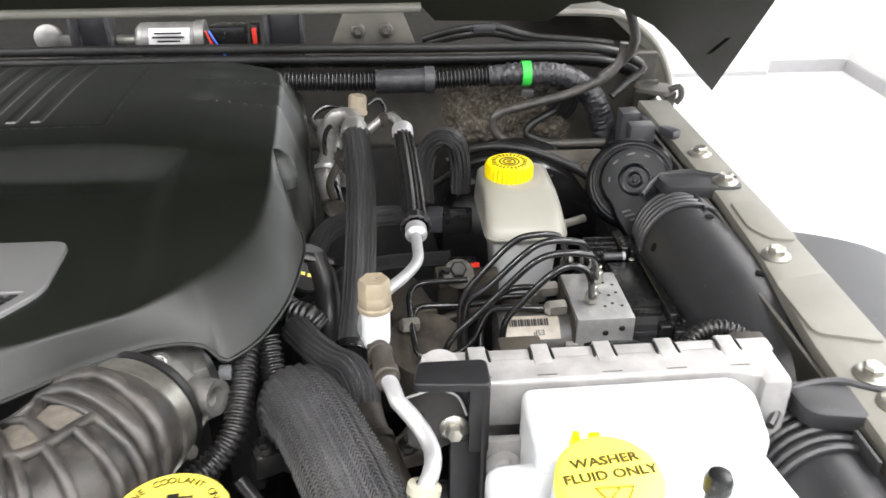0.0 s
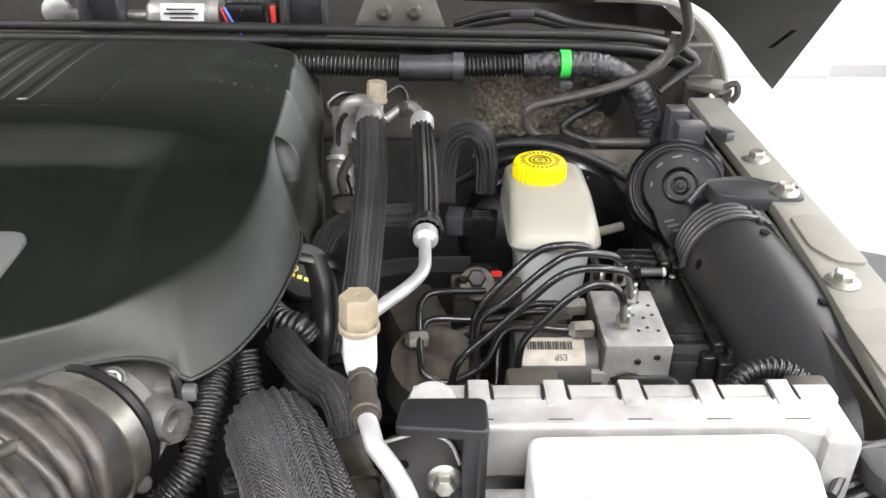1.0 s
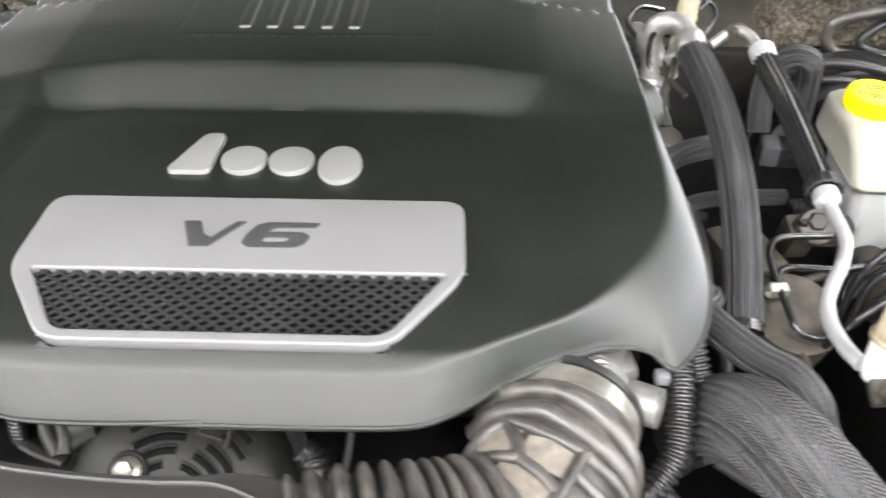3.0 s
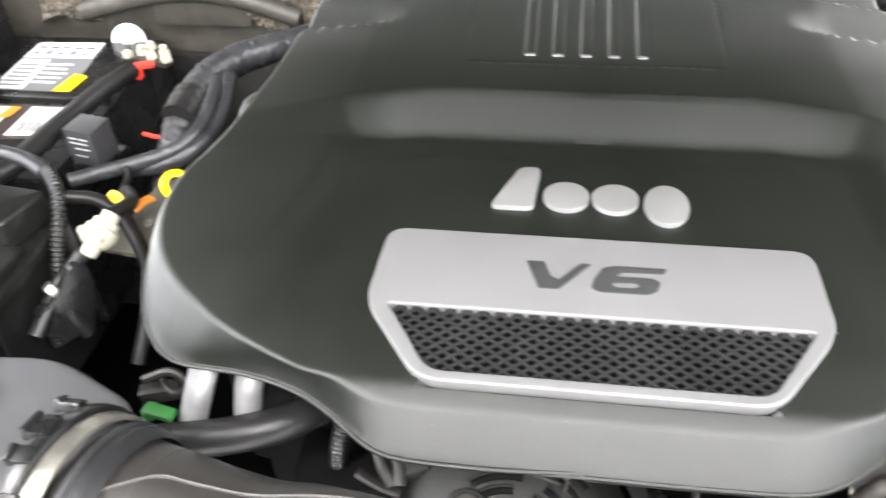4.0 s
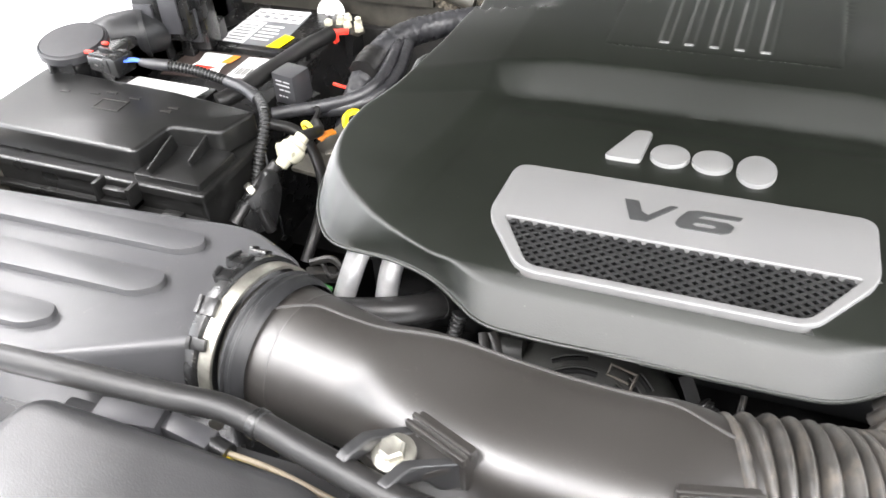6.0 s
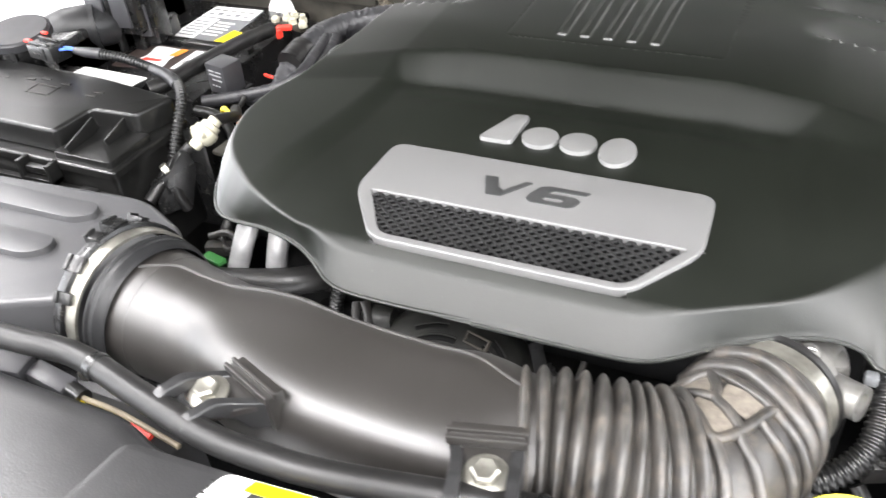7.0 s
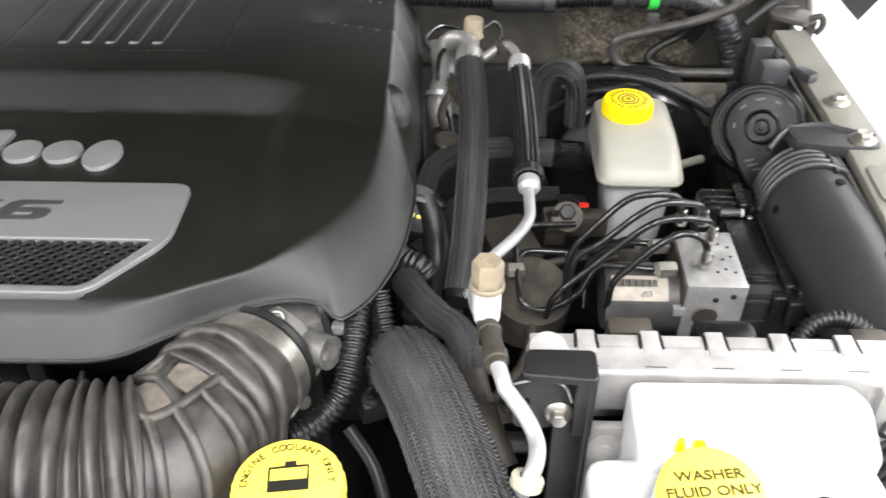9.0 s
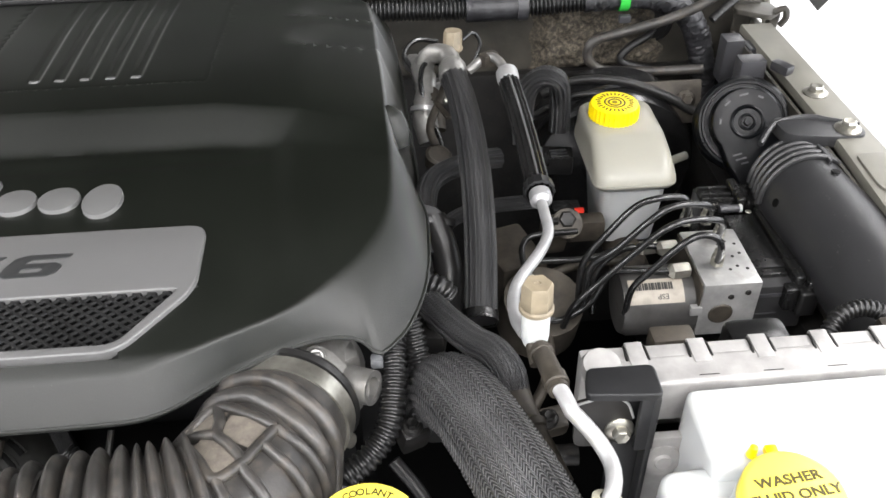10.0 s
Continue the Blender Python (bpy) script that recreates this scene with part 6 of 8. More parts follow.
solo("ground_strap", tube([(0.029, -0.100, 1.048), (0.037, -0.112, 1.040), (0.044, -0.126, 1.034), (0.050, -0.140, 1.024)], 0.0055, 12, 0.002, shape=lambda f, a: (1.0, 0.5)), SLEEVE_FINE, "grimy braided ground strap beside the alternator", "strap")
solo("front_wire", tube([(0.072, -0.110, 1.052), (0.070, -0.128, 1.040), (0.066, -0.140, 1.030)], 0.0025, 8), DARK_METAL, "thin grimy wire at the front of the engine", "wire")
solo("engine_hose", tube([(0.043, -0.126, 1.05), (0.05, -0.13, 1.045), (0.053, -0.138, 1.04), (0.057, -0.145, 1.02)], 0.008, 12, 0.002, rib=(0.004, 0.0008)), CONDUIT, "short corrugated hose at the front of the engine", "hose")

# ---- front crossmember ----
front = thing("radiator_support", (0.0, -0.4, 0.9), "black plastic radiator support along the front of the bay", "radiator support")
part("panel", prism(round_poly([(-0.36, -0.318), (-0.16, -0.322), (-0.125, -0.336), (0.20, -0.322), (0.20, -0.50), (-0.40, -0.50)], 0.02, 6), 1.05, 1.136, 0.016, 5), SUPPORT, front)
part("step", prism(round_poly([(-0.138, -0.345), (0.195, -0.332), (0.195, -0.49), (-0.16, -0.49)], 0.01), 1.13, 1.146, 0.005), SUPPORT, front)
part("fan_shroud", rbox(0.13, 0.20, -0.335, -0.285, 1.02, 1.10, 0.004), SUPPORT, front)
part("ledge", rbox(-0.38, -0.15, -0.335, -0.285, 1.0, 1.085, 0.005), SUPPORT, front)
for k in range(12):
    part("fin", rbox(0.085 + 0.011 * k, 0.089 + 0.011 * k, -0.335, -0.305, 1.075, 1.118, 0.001), BLACK, front)
label = thing("warning_label", (0.0, -0.36, 1.146), "white and yellow caution label on the radiator support", "label")
part("sheet", prism(round_poly([(-0.083, -0.392), (-0.066, -0.345), (0.092, -0.334), (0.098, -0.385)], 0.006), 1.1463, 1.147), WHITE_LABEL, label, "", False)
part("dark_panel", prism([(-0.058, -0.388), (-0.046, -0.352), (-0.012, -0.350), (-0.014, -0.386)], 1.1472, 1.1476), INK, label, "black pictogram panel", False)
part("yellow_band", prism([(-0.051, -0.352), (-0.048, -0.3445), (-0.012, -0.342), (-0.012, -0.3495)], 1.1472, 1.1477), YELLOW, label, "yellow caution band", False)
part("yellow_band", prism([(-0.010, -0.3495), (-0.010, -0.342), (0.012, -0.340), (0.014, -0.348)], 1.1472, 1.1477), YELLOW, label, "yellow caution band", False)
part("pictogram", prism(oval(-0.041, -0.367, 0.0095, 0.0095), 1.1478, 1.1482, holes=[oval(-0.041, -0.367, 0.0068, 0.0068)]), RED, label, "red prohibition ring", False)
part("pictogram", prism(oval(-0.041, -0.367, 0.006, 0.006, 12), 1.1478, 1.1481), WHITE_LABEL, label, "", False)
for px, py in ((-0.022, -0.366), (-0.022, -0.378)):
    part("pictogram", prism([(px - 0.007, py - 0.004), (px + 0.007, py - 0.0035), (px + 0.007, py + 0.004), (px - 0.006, py + 0.0035)], 1.1478, 1.1482), YELLOW, label, "yellow pictogram field", False)
part("print_line", join(*[turn(rbox(-0.0012, 0.0012, -0.0006, 0.0006, 1.1472, 1.1476, 0), Matrix.Translation((-0.0735 + 0.0004 * k, -0.386 + 0.0042 * k, 0))) for k in range(9)]), INK, label, "row of unreadable print", False)
fh = thing("front_hose", (-0.05, -0.33, 1.12), "thick black hood release cable along the front", "hose")
part("sheath", tube([(-0.42, -0.305, 1.135), (-0.36, -0.305, 1.140), (-0.27, -0.300, 1.140), (-0.22, -0.298, 1.140), (-0.154, -0.313, 1.142), (-0.095, -0.326, 1.1445), (-0.05, -0.3285, 1.146), (-0.012, -0.326, 1.146), (0.054, -0.314, 1.144), (0.10, -0.302, 1.138), (0.133, -0.300, 1.134), (0.165, -0.304, 1.130), (0.21, -0.315, 1.122), (0.26, -0.34, 1.11)], 0.0088, 18, lump=0.0002), RUBBER, fh)
part("clip", lathe([(0.0086, -0.004), (0.0098, -0.003), (0.0098, 0.003), (0.0086, 0.004)], 22, (-0.2, -0.3018, 1.1405), (0.96, -0.27, 0.02)), BLACK, fh, "black clip ring")
part("clip", lathe([(0.0086, -0.004), (0.0098, -0.003), (0.0098, 0.003), (0.0086, 0.004)], 22, (0.1, -0.302, 1.138), (0.95, 0.2, -0.12)), BLACK, fh, "black clip ring")
plug = thing("fan_connector", (-0.28, -0.3, 1.085), "grey electrical connector with short wires", "connector")
part("body", obox((0.05, 0.020, 0.018), Matrix.Translation((-0.312, -0.298, 1.097)) @ Matrix.Rotation(radians(8), 4, "Z"), 0.003), GREY_PLASTIC, plug)
part("socket", obox((0.042, 0.016, 0.014), Matrix.Translation((-0.268, -0.294, 1.094)) @ Matrix.Rotation(radians(-8), 4, "Z"), 0.003), GREY_PLASTIC, plug)
part("boot", tube([(-0.250, -0.296, 1.094), (-0.235, -0.299, 1.093)], 0.007, 12), BLACK, plug)
part("wire", tube([(-0.236, -0.299, 1.094), (-0.20, -0.300, 1.092), (-0.15, -0.305, 1.085)], 0.0022, 8), TAN_CAP, plug, "buff wire")
part("wire", tube([(-0.236, -0.302, 1.092), (-0.20, -0.308, 1.090), (-0.17, -0.312, 1.085)], 0.0018, 8), YELLOW, plug, "yellow wire")
part("wire", tube([(-0.19, -0.303, 1.088), (-0.172, -0.306, 1.086)], 0.003, 8), RED, plug, "red wire end")

# ---- radiator and tanks ----
rad = thing("radiator", (0.51, -0.15, 0.8), "pale alloy radiator end tank with crimped tabs", "radiator")
part("tank", prism(round_poly([(0.405, -0.162), (0.598, -0.160), (0.612, -0.168), (0.622, -0.150), (0.622, -0.135), (0.405, -0.137)], 0.006), 1.085, 1.1195, 0.0035, 3), RADTANK, rad)
part("header", rbox(0.398, 0.632, -0.139, -0.126, 1.05, 1.1185, 0.002), RADTANK, rad)
part("end_cap", lathe([(0, 0), (0.013, 0), (0.014, 0.004), (0.012, 0.009), (0, 0.011)], 24, (0.409, -0.144, 1.116), (0, -0.2, 1)), RADTANK, rad)
part("side_block", rbox(0.612, 0.632, -0.172, -0.126, 1.05, 1.117, 0.005), RADTANK, rad)
for k in range(5):
    tx = 0.4345 + 0.0418 * k
    part("clip", join(rbox(tx - 0.0058, tx + 0.0058, -0.1450, -0.1240, 1.1130, 1.1203, 0.0010), rbox(tx - 0.0058, tx + 0.0058, -0.1255, -0.1235, 1.104, 1.1195, 0.0006)), RADTANK, rad, "crimped spring clip")
    for sx in (-0.0070, 0.0070):
        part("slit", tube([(tx + sx * 1.05, -0.1405, 1.1190), (tx + sx, -0.1350, 1.1196), (tx + sx * 0.94, -0.1270, 1.1192), (tx + sx * 0.90, -0.1250, 1.1150)], 0.0010, 6, 0.003), DARK_METAL, rad, "dark gap beside the clip")
    part("clip_line", rbox(tx - 0.0065, tx + 0.0065, -0.1564, -0.1560, 1.1192, 1.1199, 0), DARK_METAL, rad, "", False)
# core painted near-black as the shade behind the plate
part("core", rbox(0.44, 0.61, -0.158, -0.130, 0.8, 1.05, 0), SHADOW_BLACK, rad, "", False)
part("front_plate", rbox(0.436, 0.60, -0.178, -0.172, 0.95, 1.086, 0.001), RADTANK, rad, "dull alloy plate below the tank")
part("plate_boss", lathe([(0, 0), (0.013, 0), (0.012, 0.003), (0.006, 0.004), (0.005, 0.006), (0, 0.006)], 22, (0.4465, -0.178, 1.066), (0, -1, 0.2)), RADTANK, rad)
brk = thing("radiator_bracket", (0.42, -0.2, 0.95), "black steel bracket beside the radiator with one bolt", "bracket")
UPRIGHT = Matrix(((1, 0, 0, 0), (0, 0, -1, 0), (0, 1, 0, 0), (0, 0, 0, 1)))
part("post", rbox(0.413, 0.435, -0.174, -0.1665, 0.92, 1.134, 0.002), MATT_BLACK, brk)
part("post_edge", rbox(0.4310, 0.4350, -0.186, -0.1745, 0.92, 1.134, 0.0015), MATT_BLACK, brk)
part("top", prism(round_poly([(0.390, -0.182), (0.4365, -0.186), (0.4365, -0.160), (0.394, -0.160)], 0.005), 1.1325, 1.138, 0.0018, 3), MATT_BLACK, brk, "flat top plate of the bracket")
part("top_fold", rbox(0.4235, 0.4360, -0.1855, -0.1805, 1.085, 1.134, 0.0018), MATT_BLACK, brk, "folded front edge")
ear = round_poly([(0.387, 1.084), (0.404, 1.082), (0.424, 1.09), (0.423, 1.109), (0.417, 1.124), (0.404, 1.13), (0.393, 1.127), (0.385, 1.124)], 0.006)
plate_ear = part("plate", turn(prism(ear, 0.1745, 0.1775, 0.0006), UPRIGHT), BLACK_DUSTY, brk, "black plate with a worn bare edge")
part("worn_edge", tube([(x, -0.1777, z) for x, z in [(0.385, 1.124), (0.393, 1.127), (0.404, 1.13), (0.417, 1.124), (0.423, 1.109)]], 0.0009, 6, 0.003), ALU_PIPE, plate_ear, "thin line of bare metal")
# black disc for the shade inside the hole
part("hole", disc(0.003, 0.0012, (0.394, -0.1772, 1.109), (0, -1, 0), 14, 0.0002), SHADOW_BLACK, plate_ear)
part("bolt", bolt((0.415, -0.1775, 1.099), (0.0, -1, 0.1), 0.0058, 0.0095), STEEL, brk, "zinc flange bolt")

washer = thing("washer_tank", (0.52, -0.28, 0.9), "white translucent washer fluid tank with a yellow cap", "washer tank")
part("rear_block", prism(round_poly([(0.4575, -0.165), (0.594, -0.163), (0.603, -0.178), (0.594, -0.225), (0.4575, -0.225)], 0.008), 0.95, 1.1185, 0.007, 3), WHITE_TANK, washer)
part("front_block", prism(round_poly([(0.4285, -0.213), (0.595, -0.205), (0.606, -0.28), (0.635, -0.42), (0.425, -0.42)], 0.012), 0.9, 1.1035, 0.009, 3), WHITE_TANK, washer)
part("neck", lathe([(0.030, 0), (0.029, 0.02), (0, 0.02)], 32, (0.490, -0.252, 1.098)), WHITE_TANK, washer)
WC = Matrix.Translation((0.490, -0.253, 1.1165)) @ Matrix.Rotation(radians(4), 4, "X") @ Matrix.Diagonal((0.89, 0.89, 1, 1))
wcap = part("cap", turn(lathe([(0.026, -0.002), (0.0325, -0.002), (0.0325, 0.010), (0.031, 0.0125), (0.0285, 0.0135), (0, 0.0135)], 48, (0, 0, 0)), WC), YELLOW_PALE, washer, "yellow washer fluid cap")
part("cap_tab", turn(join(rbox(-0.004, 0.004, 0.03, 0.040, 0.002, 0.008, 0.0015), lathe([(0, 0), (0.0035, 0), (0.0025, 0.008), (0, 0.009)], 12, (-0.012, 0.037, 0.002))), WC), YELLOW, wcap, "small yellow tether tab")
part("lettering", turn(join(lettering("WASHER", 0.0092, Matrix.Translation((0, 0.010, 0.0137)), 0.0003, 0, 1.15, 0.00025), lettering("FLUID ONLY", 0.0092, Matrix.Translation((0, -0.001, 0.0137)), 0.0003, 0, 1.12, 0.00025)), WC @ Matrix.Rotation(radians(6), 4, "Z")), DARK_PRINT, wcap, "WASHER FLUID ONLY lettering")
part("wiper_symbol", turn(join(prism([(-0.012, -0.010), (0.012, -0.010), (0.006, -0.021), (-0.006, -0.021)], 0.0135, 0.0141, holes=[[(-0.0105, -0.011), (0.0105, -0.011), (0.0052, -0.020), (-0.0052, -0.020)]]), tube([(-0.006, -0.021, 0.0139), (0.003, -0.011, 0.0139)], 0.0006, 6)), WC), YELLOW_INK, wcap, "windscreen wiper symbol", False)
part("nipple", lathe([(0.011, 0), (0.008, 0.004), (0.0055, 0.008), (0.0055, 0.024), (0.0075, 0.026), (0.0075, 0.032), (0.006, 0.036), (0, 0.037)], 20, (0.5425, -0.268, 1.103)), BLACK, washer, "black rubber vent nipple")

coolant = thing("coolant_filler", (0.255, -0.238, 1.05), "pale yellow coolant pressure cap on a black filler neck", "coolant cap")
CC = Matrix.Translation((0.256, -0.239, 1.0925)) @ Matrix.Diagonal((0.95, 0.95, 1, 1))
part("neck", turn(lathe([(0.022, -0.06), (0.024, -0.008), (0.030, -0.006), (0.030, -0.001), (0, -0.001)], 30, (0, 0, 0)), CC), BLACK, coolant)
ccap = part("cap", turn(lathe([(0.029, -0.004), (0.0345, -0.003), (0.0345, 0.008), (0.0335, 0.0105), (0.031, 0.0115), (0, 0.0115)], 60, (0, 0, 0), knurl=(24, 0.0004, -0.003, 0.008)), CC), YELLOW_PALE, coolant)
CT = CC @ Matrix.Translation((0, 0, 0.0117)) @ Matrix.Rotation(radians(8), 4, "Z")
part("lettering", arc_lettering("ENGINE COOLANT ONLY", 0.0068, 0.0265, 178, 9.9, CT, 0.0003), INK, ccap, "ENGINE COOLANT ONLY lettering")
tank_sym = [(-0.012, 0.012), (-0.002, 0.0125), (-0.002, 0.0155), (0.005, 0.0155), (0.005, 0.0125), (0.013, 0.012), (0.013, -0.006), (-0.012, -0.006)]
part("tank_symbol", turn(join(prism(tank_sym, 0.0, 0.0005, holes=[[(-0.0108, 0.0108), (0.0118, 0.0108), (0.0118, 0.002), (-0.0108, 0.002)]])), CT), INK, ccap, "coolant tank symbol", False)
part("book_symbol", turn(join(rbox(-0.005, -0.0004, -0.015, -0.011, 0, 0.0005, 0), rbox(0.0004, 0.005, -0.015, -0.011, 0, 0.0005, 0)), CT), INK, ccap, "manual symbol", False)
part("lower_cap", turn(lathe([(0.026, -0.024), (0.0325, -0.022), (0.034, -0.016), (0.033, -0.0055), (0.028, -0.0045)], 40, (0, 0, 0)), CC), YELLOW, coolant, "yellow cap skirt")

# ---- brake system ----
res = thing("brake_reservoir", (0.52, 0.2, 0.94), "yellowed white brake fluid reservoir with a yellow cap", "brake reservoir")


def loft(sections, seg=6):
    """Rounded rectangles (x0, x1, y0, y1, z, corner) joined into one skin."""
    bm = bmesh.new()
    rings = []
    for x0, x1, y0, y1, z, r in sections:
        p = round_poly([(x0, y0), (x1, y0), (x1, y1), (x0, y1)], r, seg)
        rings.append([bm.verts.new((x, y, z)) for x, y in p])
    for a, b in zip(rings, rings[1:]):
        for j in range(len(a)):
            bm.faces.new((a[j], a[(j + 1) % len(a)], b[(j + 1) % len(b)], b[j]))
    bm.faces.new(rings[0][::-1])
    bm.faces.new(rings[-1])
    return bm


part("bottle", loft([(0.490, 0.561, 0.178, 0.275, 1.0255, 0.014), (0.484, 0.567, 0.174, 0.287, 1.0285, 0.015), (0.4825, 0.5685, 0.172, 0.291, 1.032, 0.015), (0.4825, 0.5685, 0.1735, 0.293, 1.037, 0.015), (0.4835, 0.567, 0.180, 0.294, 1.045, 0.016), (0.4845, 0.565, 0.195, 0.294, 1.0555, 0.016), (0.4855, 0.563, 0.210, 0.294, 1.063, 0.016), (0.488, 0.560, 0.217, 0.292, 1.0665, 0.018), (0.494, 0.554, 0.224, 0.286, 1.068, 0.018)]), RESERVOIR, res)
part("rim", loft([(0.4824, 0.5686, 0.1719, 0.291, 1.0318, 0.016), (0.4820, 0.5690, 0.1715, 0.2915, 1.0325, 0.0165), (0.4820, 0.5690, 0.1715, 0.2915, 1.0340, 0.0165), (0.4824, 0.5686, 0.1719, 0.291, 1.0347, 0.016)]), RESERVOIR, res, "moulded seam round the bottle")
part("lower_tank", loft([(0.496, 0.556, 0.185, 0.25, 0.955, 0.014), (0.493, 0.559, 0.18, 0.262, 1.0, 0.014), (0.491, 0.560, 0.178, 0.272, 1.0253, 0.014)]), LOWER_TANK_GREY, res, "greyer lower chamber")
part("neck", lathe([(0.020, 0), (0.021, 0.012), (0, 0.012)], 28, (0.517, 0.256, 1.060)), RESERVOIR, res)
bcap = part("cap", lathe([(0.021, 0), (0.0255, 0.0), (0.0258, 0.002), (0.0258, 0.013), (0.0245, 0.0165), (0.021, 0.0175), (0, 0.0172)], 96, (0.517, 0.257, 1.0665), knurl=(32, 0.0008, 0.001, 0.014)), YELLOW, res, "ribbed yellow screw cap")
for r in (0.0105, 0.0065):
    part("cap_ring", lathe([(r - 0.0011, 0), (r, 0.0009), (r + 0.0011, 0)], 32, (0.517, 0.257, 1.0838)), DARK_PRINT, bcap, "printed ring")
part("cap_dot", disc(0.0028, 0.0006, (0.517, 0.257, 1.0836)), YELLOW_INK, bcap)
part("print", join(*[turn(rbox(-0.0009, 0.0009, 0.0150, 0.0188 + 0.0008 * (k % 3), 0, 0.0005, 0), Matrix.Translation((0.517, 0.257, 1.0838)) @ Matrix.Rotation(2 * math.pi * k / 26, 4, "Z")) for k in range(26)]), DARK_PRINT, bcap, "ring of unreadable dark print", False)
part("nipple", tube([(0.566, 0.245, 1.008), (0.585, 0.255, 1.006), (0.608, 0.266, 1.006)], 0.0048, 12), RESERVOIR, res)
part("level_plug", join(obox((0.03, 0.02, 0.016), Matrix.Translation((0.462, 0.205, 0.985)), 0.003)), BLACK, res)
part("level_plug_clip", obox((0.010, 0.004, 0.014), Matrix.Translation((0.474, 0.194, 0.988)), 0.001), RED, res, "red locking clip")
booster = thing("brake_booster", (0.545, 0.35, 0.86), "black brake booster drum behind the reservoir", "brake booster")
part("drum", lathe([(0.0, 0.0), (0.05, 0.002), (0.095, 0.014), (0.100, 0.03), (0.100, 0.08), (0, 0.085)], 48, (0.545, 0.31, 0.955), (0.0, 1, 0.06)), BLACK_GLOSS, booster)
part("seam_ring", lathe([(0.099, 0.034), (0.1035, 0.036), (0.1035, 0.042), (0.099, 0.044)], 48, (0.545, 0.31, 0.955), (0.0, 1, 0.06)), BLACK_GLOSS, booster)
part("flange_plate", obox((0.075, 0.006, 0.05), Matrix.Translation((0.605, 0.335, 1.035)) @ Matrix.Rotation(radians(-25), 4, "X"), 0.003), BROWN_METAL, booster, "pale grimy mounting plate")
part("nut", bolt((0.622, 0.33, 1.04), (0, -0.85, 0.5), 0.007, 0.011), BROWN_METAL, booster)
master = thing("master_cylinder", (0.5, 0.17, 0.9), "grimy cast master cylinder under the reservoir", "master cylinder")
part("barrel", lathe([(0, 0), (0.02, 0), (0.02, 0.16), (0, 0.16)], 24, (0.525, 0.12, 0.94), (0, 1, 0)), BROWN_METAL, master)
part("ear", join(disc(0.016, 0.02, (0.452, 0.165, 0.995), (0, -0.7, 0.7)), obox((0.045, 0.02, 0.026), Matrix.Translation((0.475, 0.178, 0.982)), 0.005)), BROWN_METAL, master)
part("nut", bolt((0.452, 0.158, 1.008), (0, -0.7, 0.7), 0.009, 0.012), DARK_METAL, master)

abs_unit = thing("brake_modulator", (0.56, 0.05, 0.97), "machined aluminium brake modulator block with a black control unit", "brake modulator")
part("block", rbox(0.538, 0.588, 0.003, 0.078, 0.99, 1.0485, 0.0015), MACHINED, abs_unit)
for dx, dz in ((0.563, 1.034), (0.577, 1.038)):
    part("plug", lathe([(0, 0.0), (0.0028, 0.0), (0.0022, 0.0012), (0, 0.0006)], 14, (dx, 0.003, dz), (0, -1, 0)), DARK_METAL, abs_unit, "small pressed plug")
part("plug", lathe([(0, 0.0015), (0.010, 0.0012), (0.011, 0.0)], 24, (0.557, 0.003, 1.015), (0, -1, 0)), BROWN_METAL, abs_unit, "round pressed plug")
part("foot", rbox(0.530, 0.540, 0.002, 0.01, 1.015, 1.024, 0.001), MACHINED, abs_unit)
for k in range(9):
    part("dimple", disc(0.0015, 0.0006, (0.566 + 0.0075 * (k % 3), 0.022 + 0.017 * (k // 3) + 0.004 * (k % 2), 1.0484), (0, 0, 1), 10, 0.0002), DARK_METAL, abs_unit)
# left side of the block covered in a darker brown
part("brown_side", rbox(0.5362, 0.5378, 0.0045, 0.0765, 0.992, 1.0472, 0.0005), BROWN_METAL, abs_unit, "thin brown sheet over the block's left side")
ecu = part("control_unit", rbox(0.589, 0.636, 0.010, 0.112, 0.985, 1.036, 0.003), SUPPORT, abs_unit, "black control unit housing")
part("lid", rbox(0.5905, 0.6195, 0.030, 0.107, 1.0355, 1.0415, 0.0012), BLACK, ecu, "flat recessed lid")
part("ridge", rbox(0.6200, 0.6295, 0.008, 0.113, 1.030, 1.0465, 0.0035, 3), BLACK, ecu)
part("ridge", rbox(0.6305, 0.6405, 0.004, 0.109, 1.024, 1.0425, 0.0035, 3), BLACK, ecu)
part("shelf", rbox(0.5905, 0.6185, 0.0215, 0.0295, 1.0355, 1.0400, 0.001), BLACK, ecu)
part("slot", rbox(0.591, 0.611, 0.0090, 0.0100, 1.0245, 1.0285, 0.0003), GREY_PLASTIC, ecu, "pale slot edge")
part("front_lobe", rbox(0.611, 0.6225, 0.0015, 0.013, 1.014, 1.0385, 0.003, 3), BLACK, ecu)
part("front_lobe", rbox(0.6235, 0.6405, -0.0010, 0.011, 1.008, 1.0345, 0.003, 3), BLACK, ecu)
part("seam", rbox(0.592, 0.611, 0.0090, 0.0100, 1.004, 1.0055, 0), GREY_PLASTIC, ecu, "", False)
part("connector", rbox(0.574, 0.606, 0.119, 0.152, 1.000, 1.0435, 0.003), BLACK, ecu, "black plug at the rear of the unit")
part("connector_ridge", rbox(0.6065, 0.6155, 0.117, 0.154, 1.006, 1.0515, 0.003, 3), BLACK, ecu)
part("connector_ridge", rbox(0.6165, 0.6280, 0.119, 0.151, 1.004, 1.0465, 0.003, 3), BLACK, ecu)
for yy in (0.1235, 0.1315, 0.1425):
    part("connector_bar", rbox(0.5755, 0.6050, yy, yy + 0.0042, 1.0435, 1.0482, 0.001), BLACK, ecu)
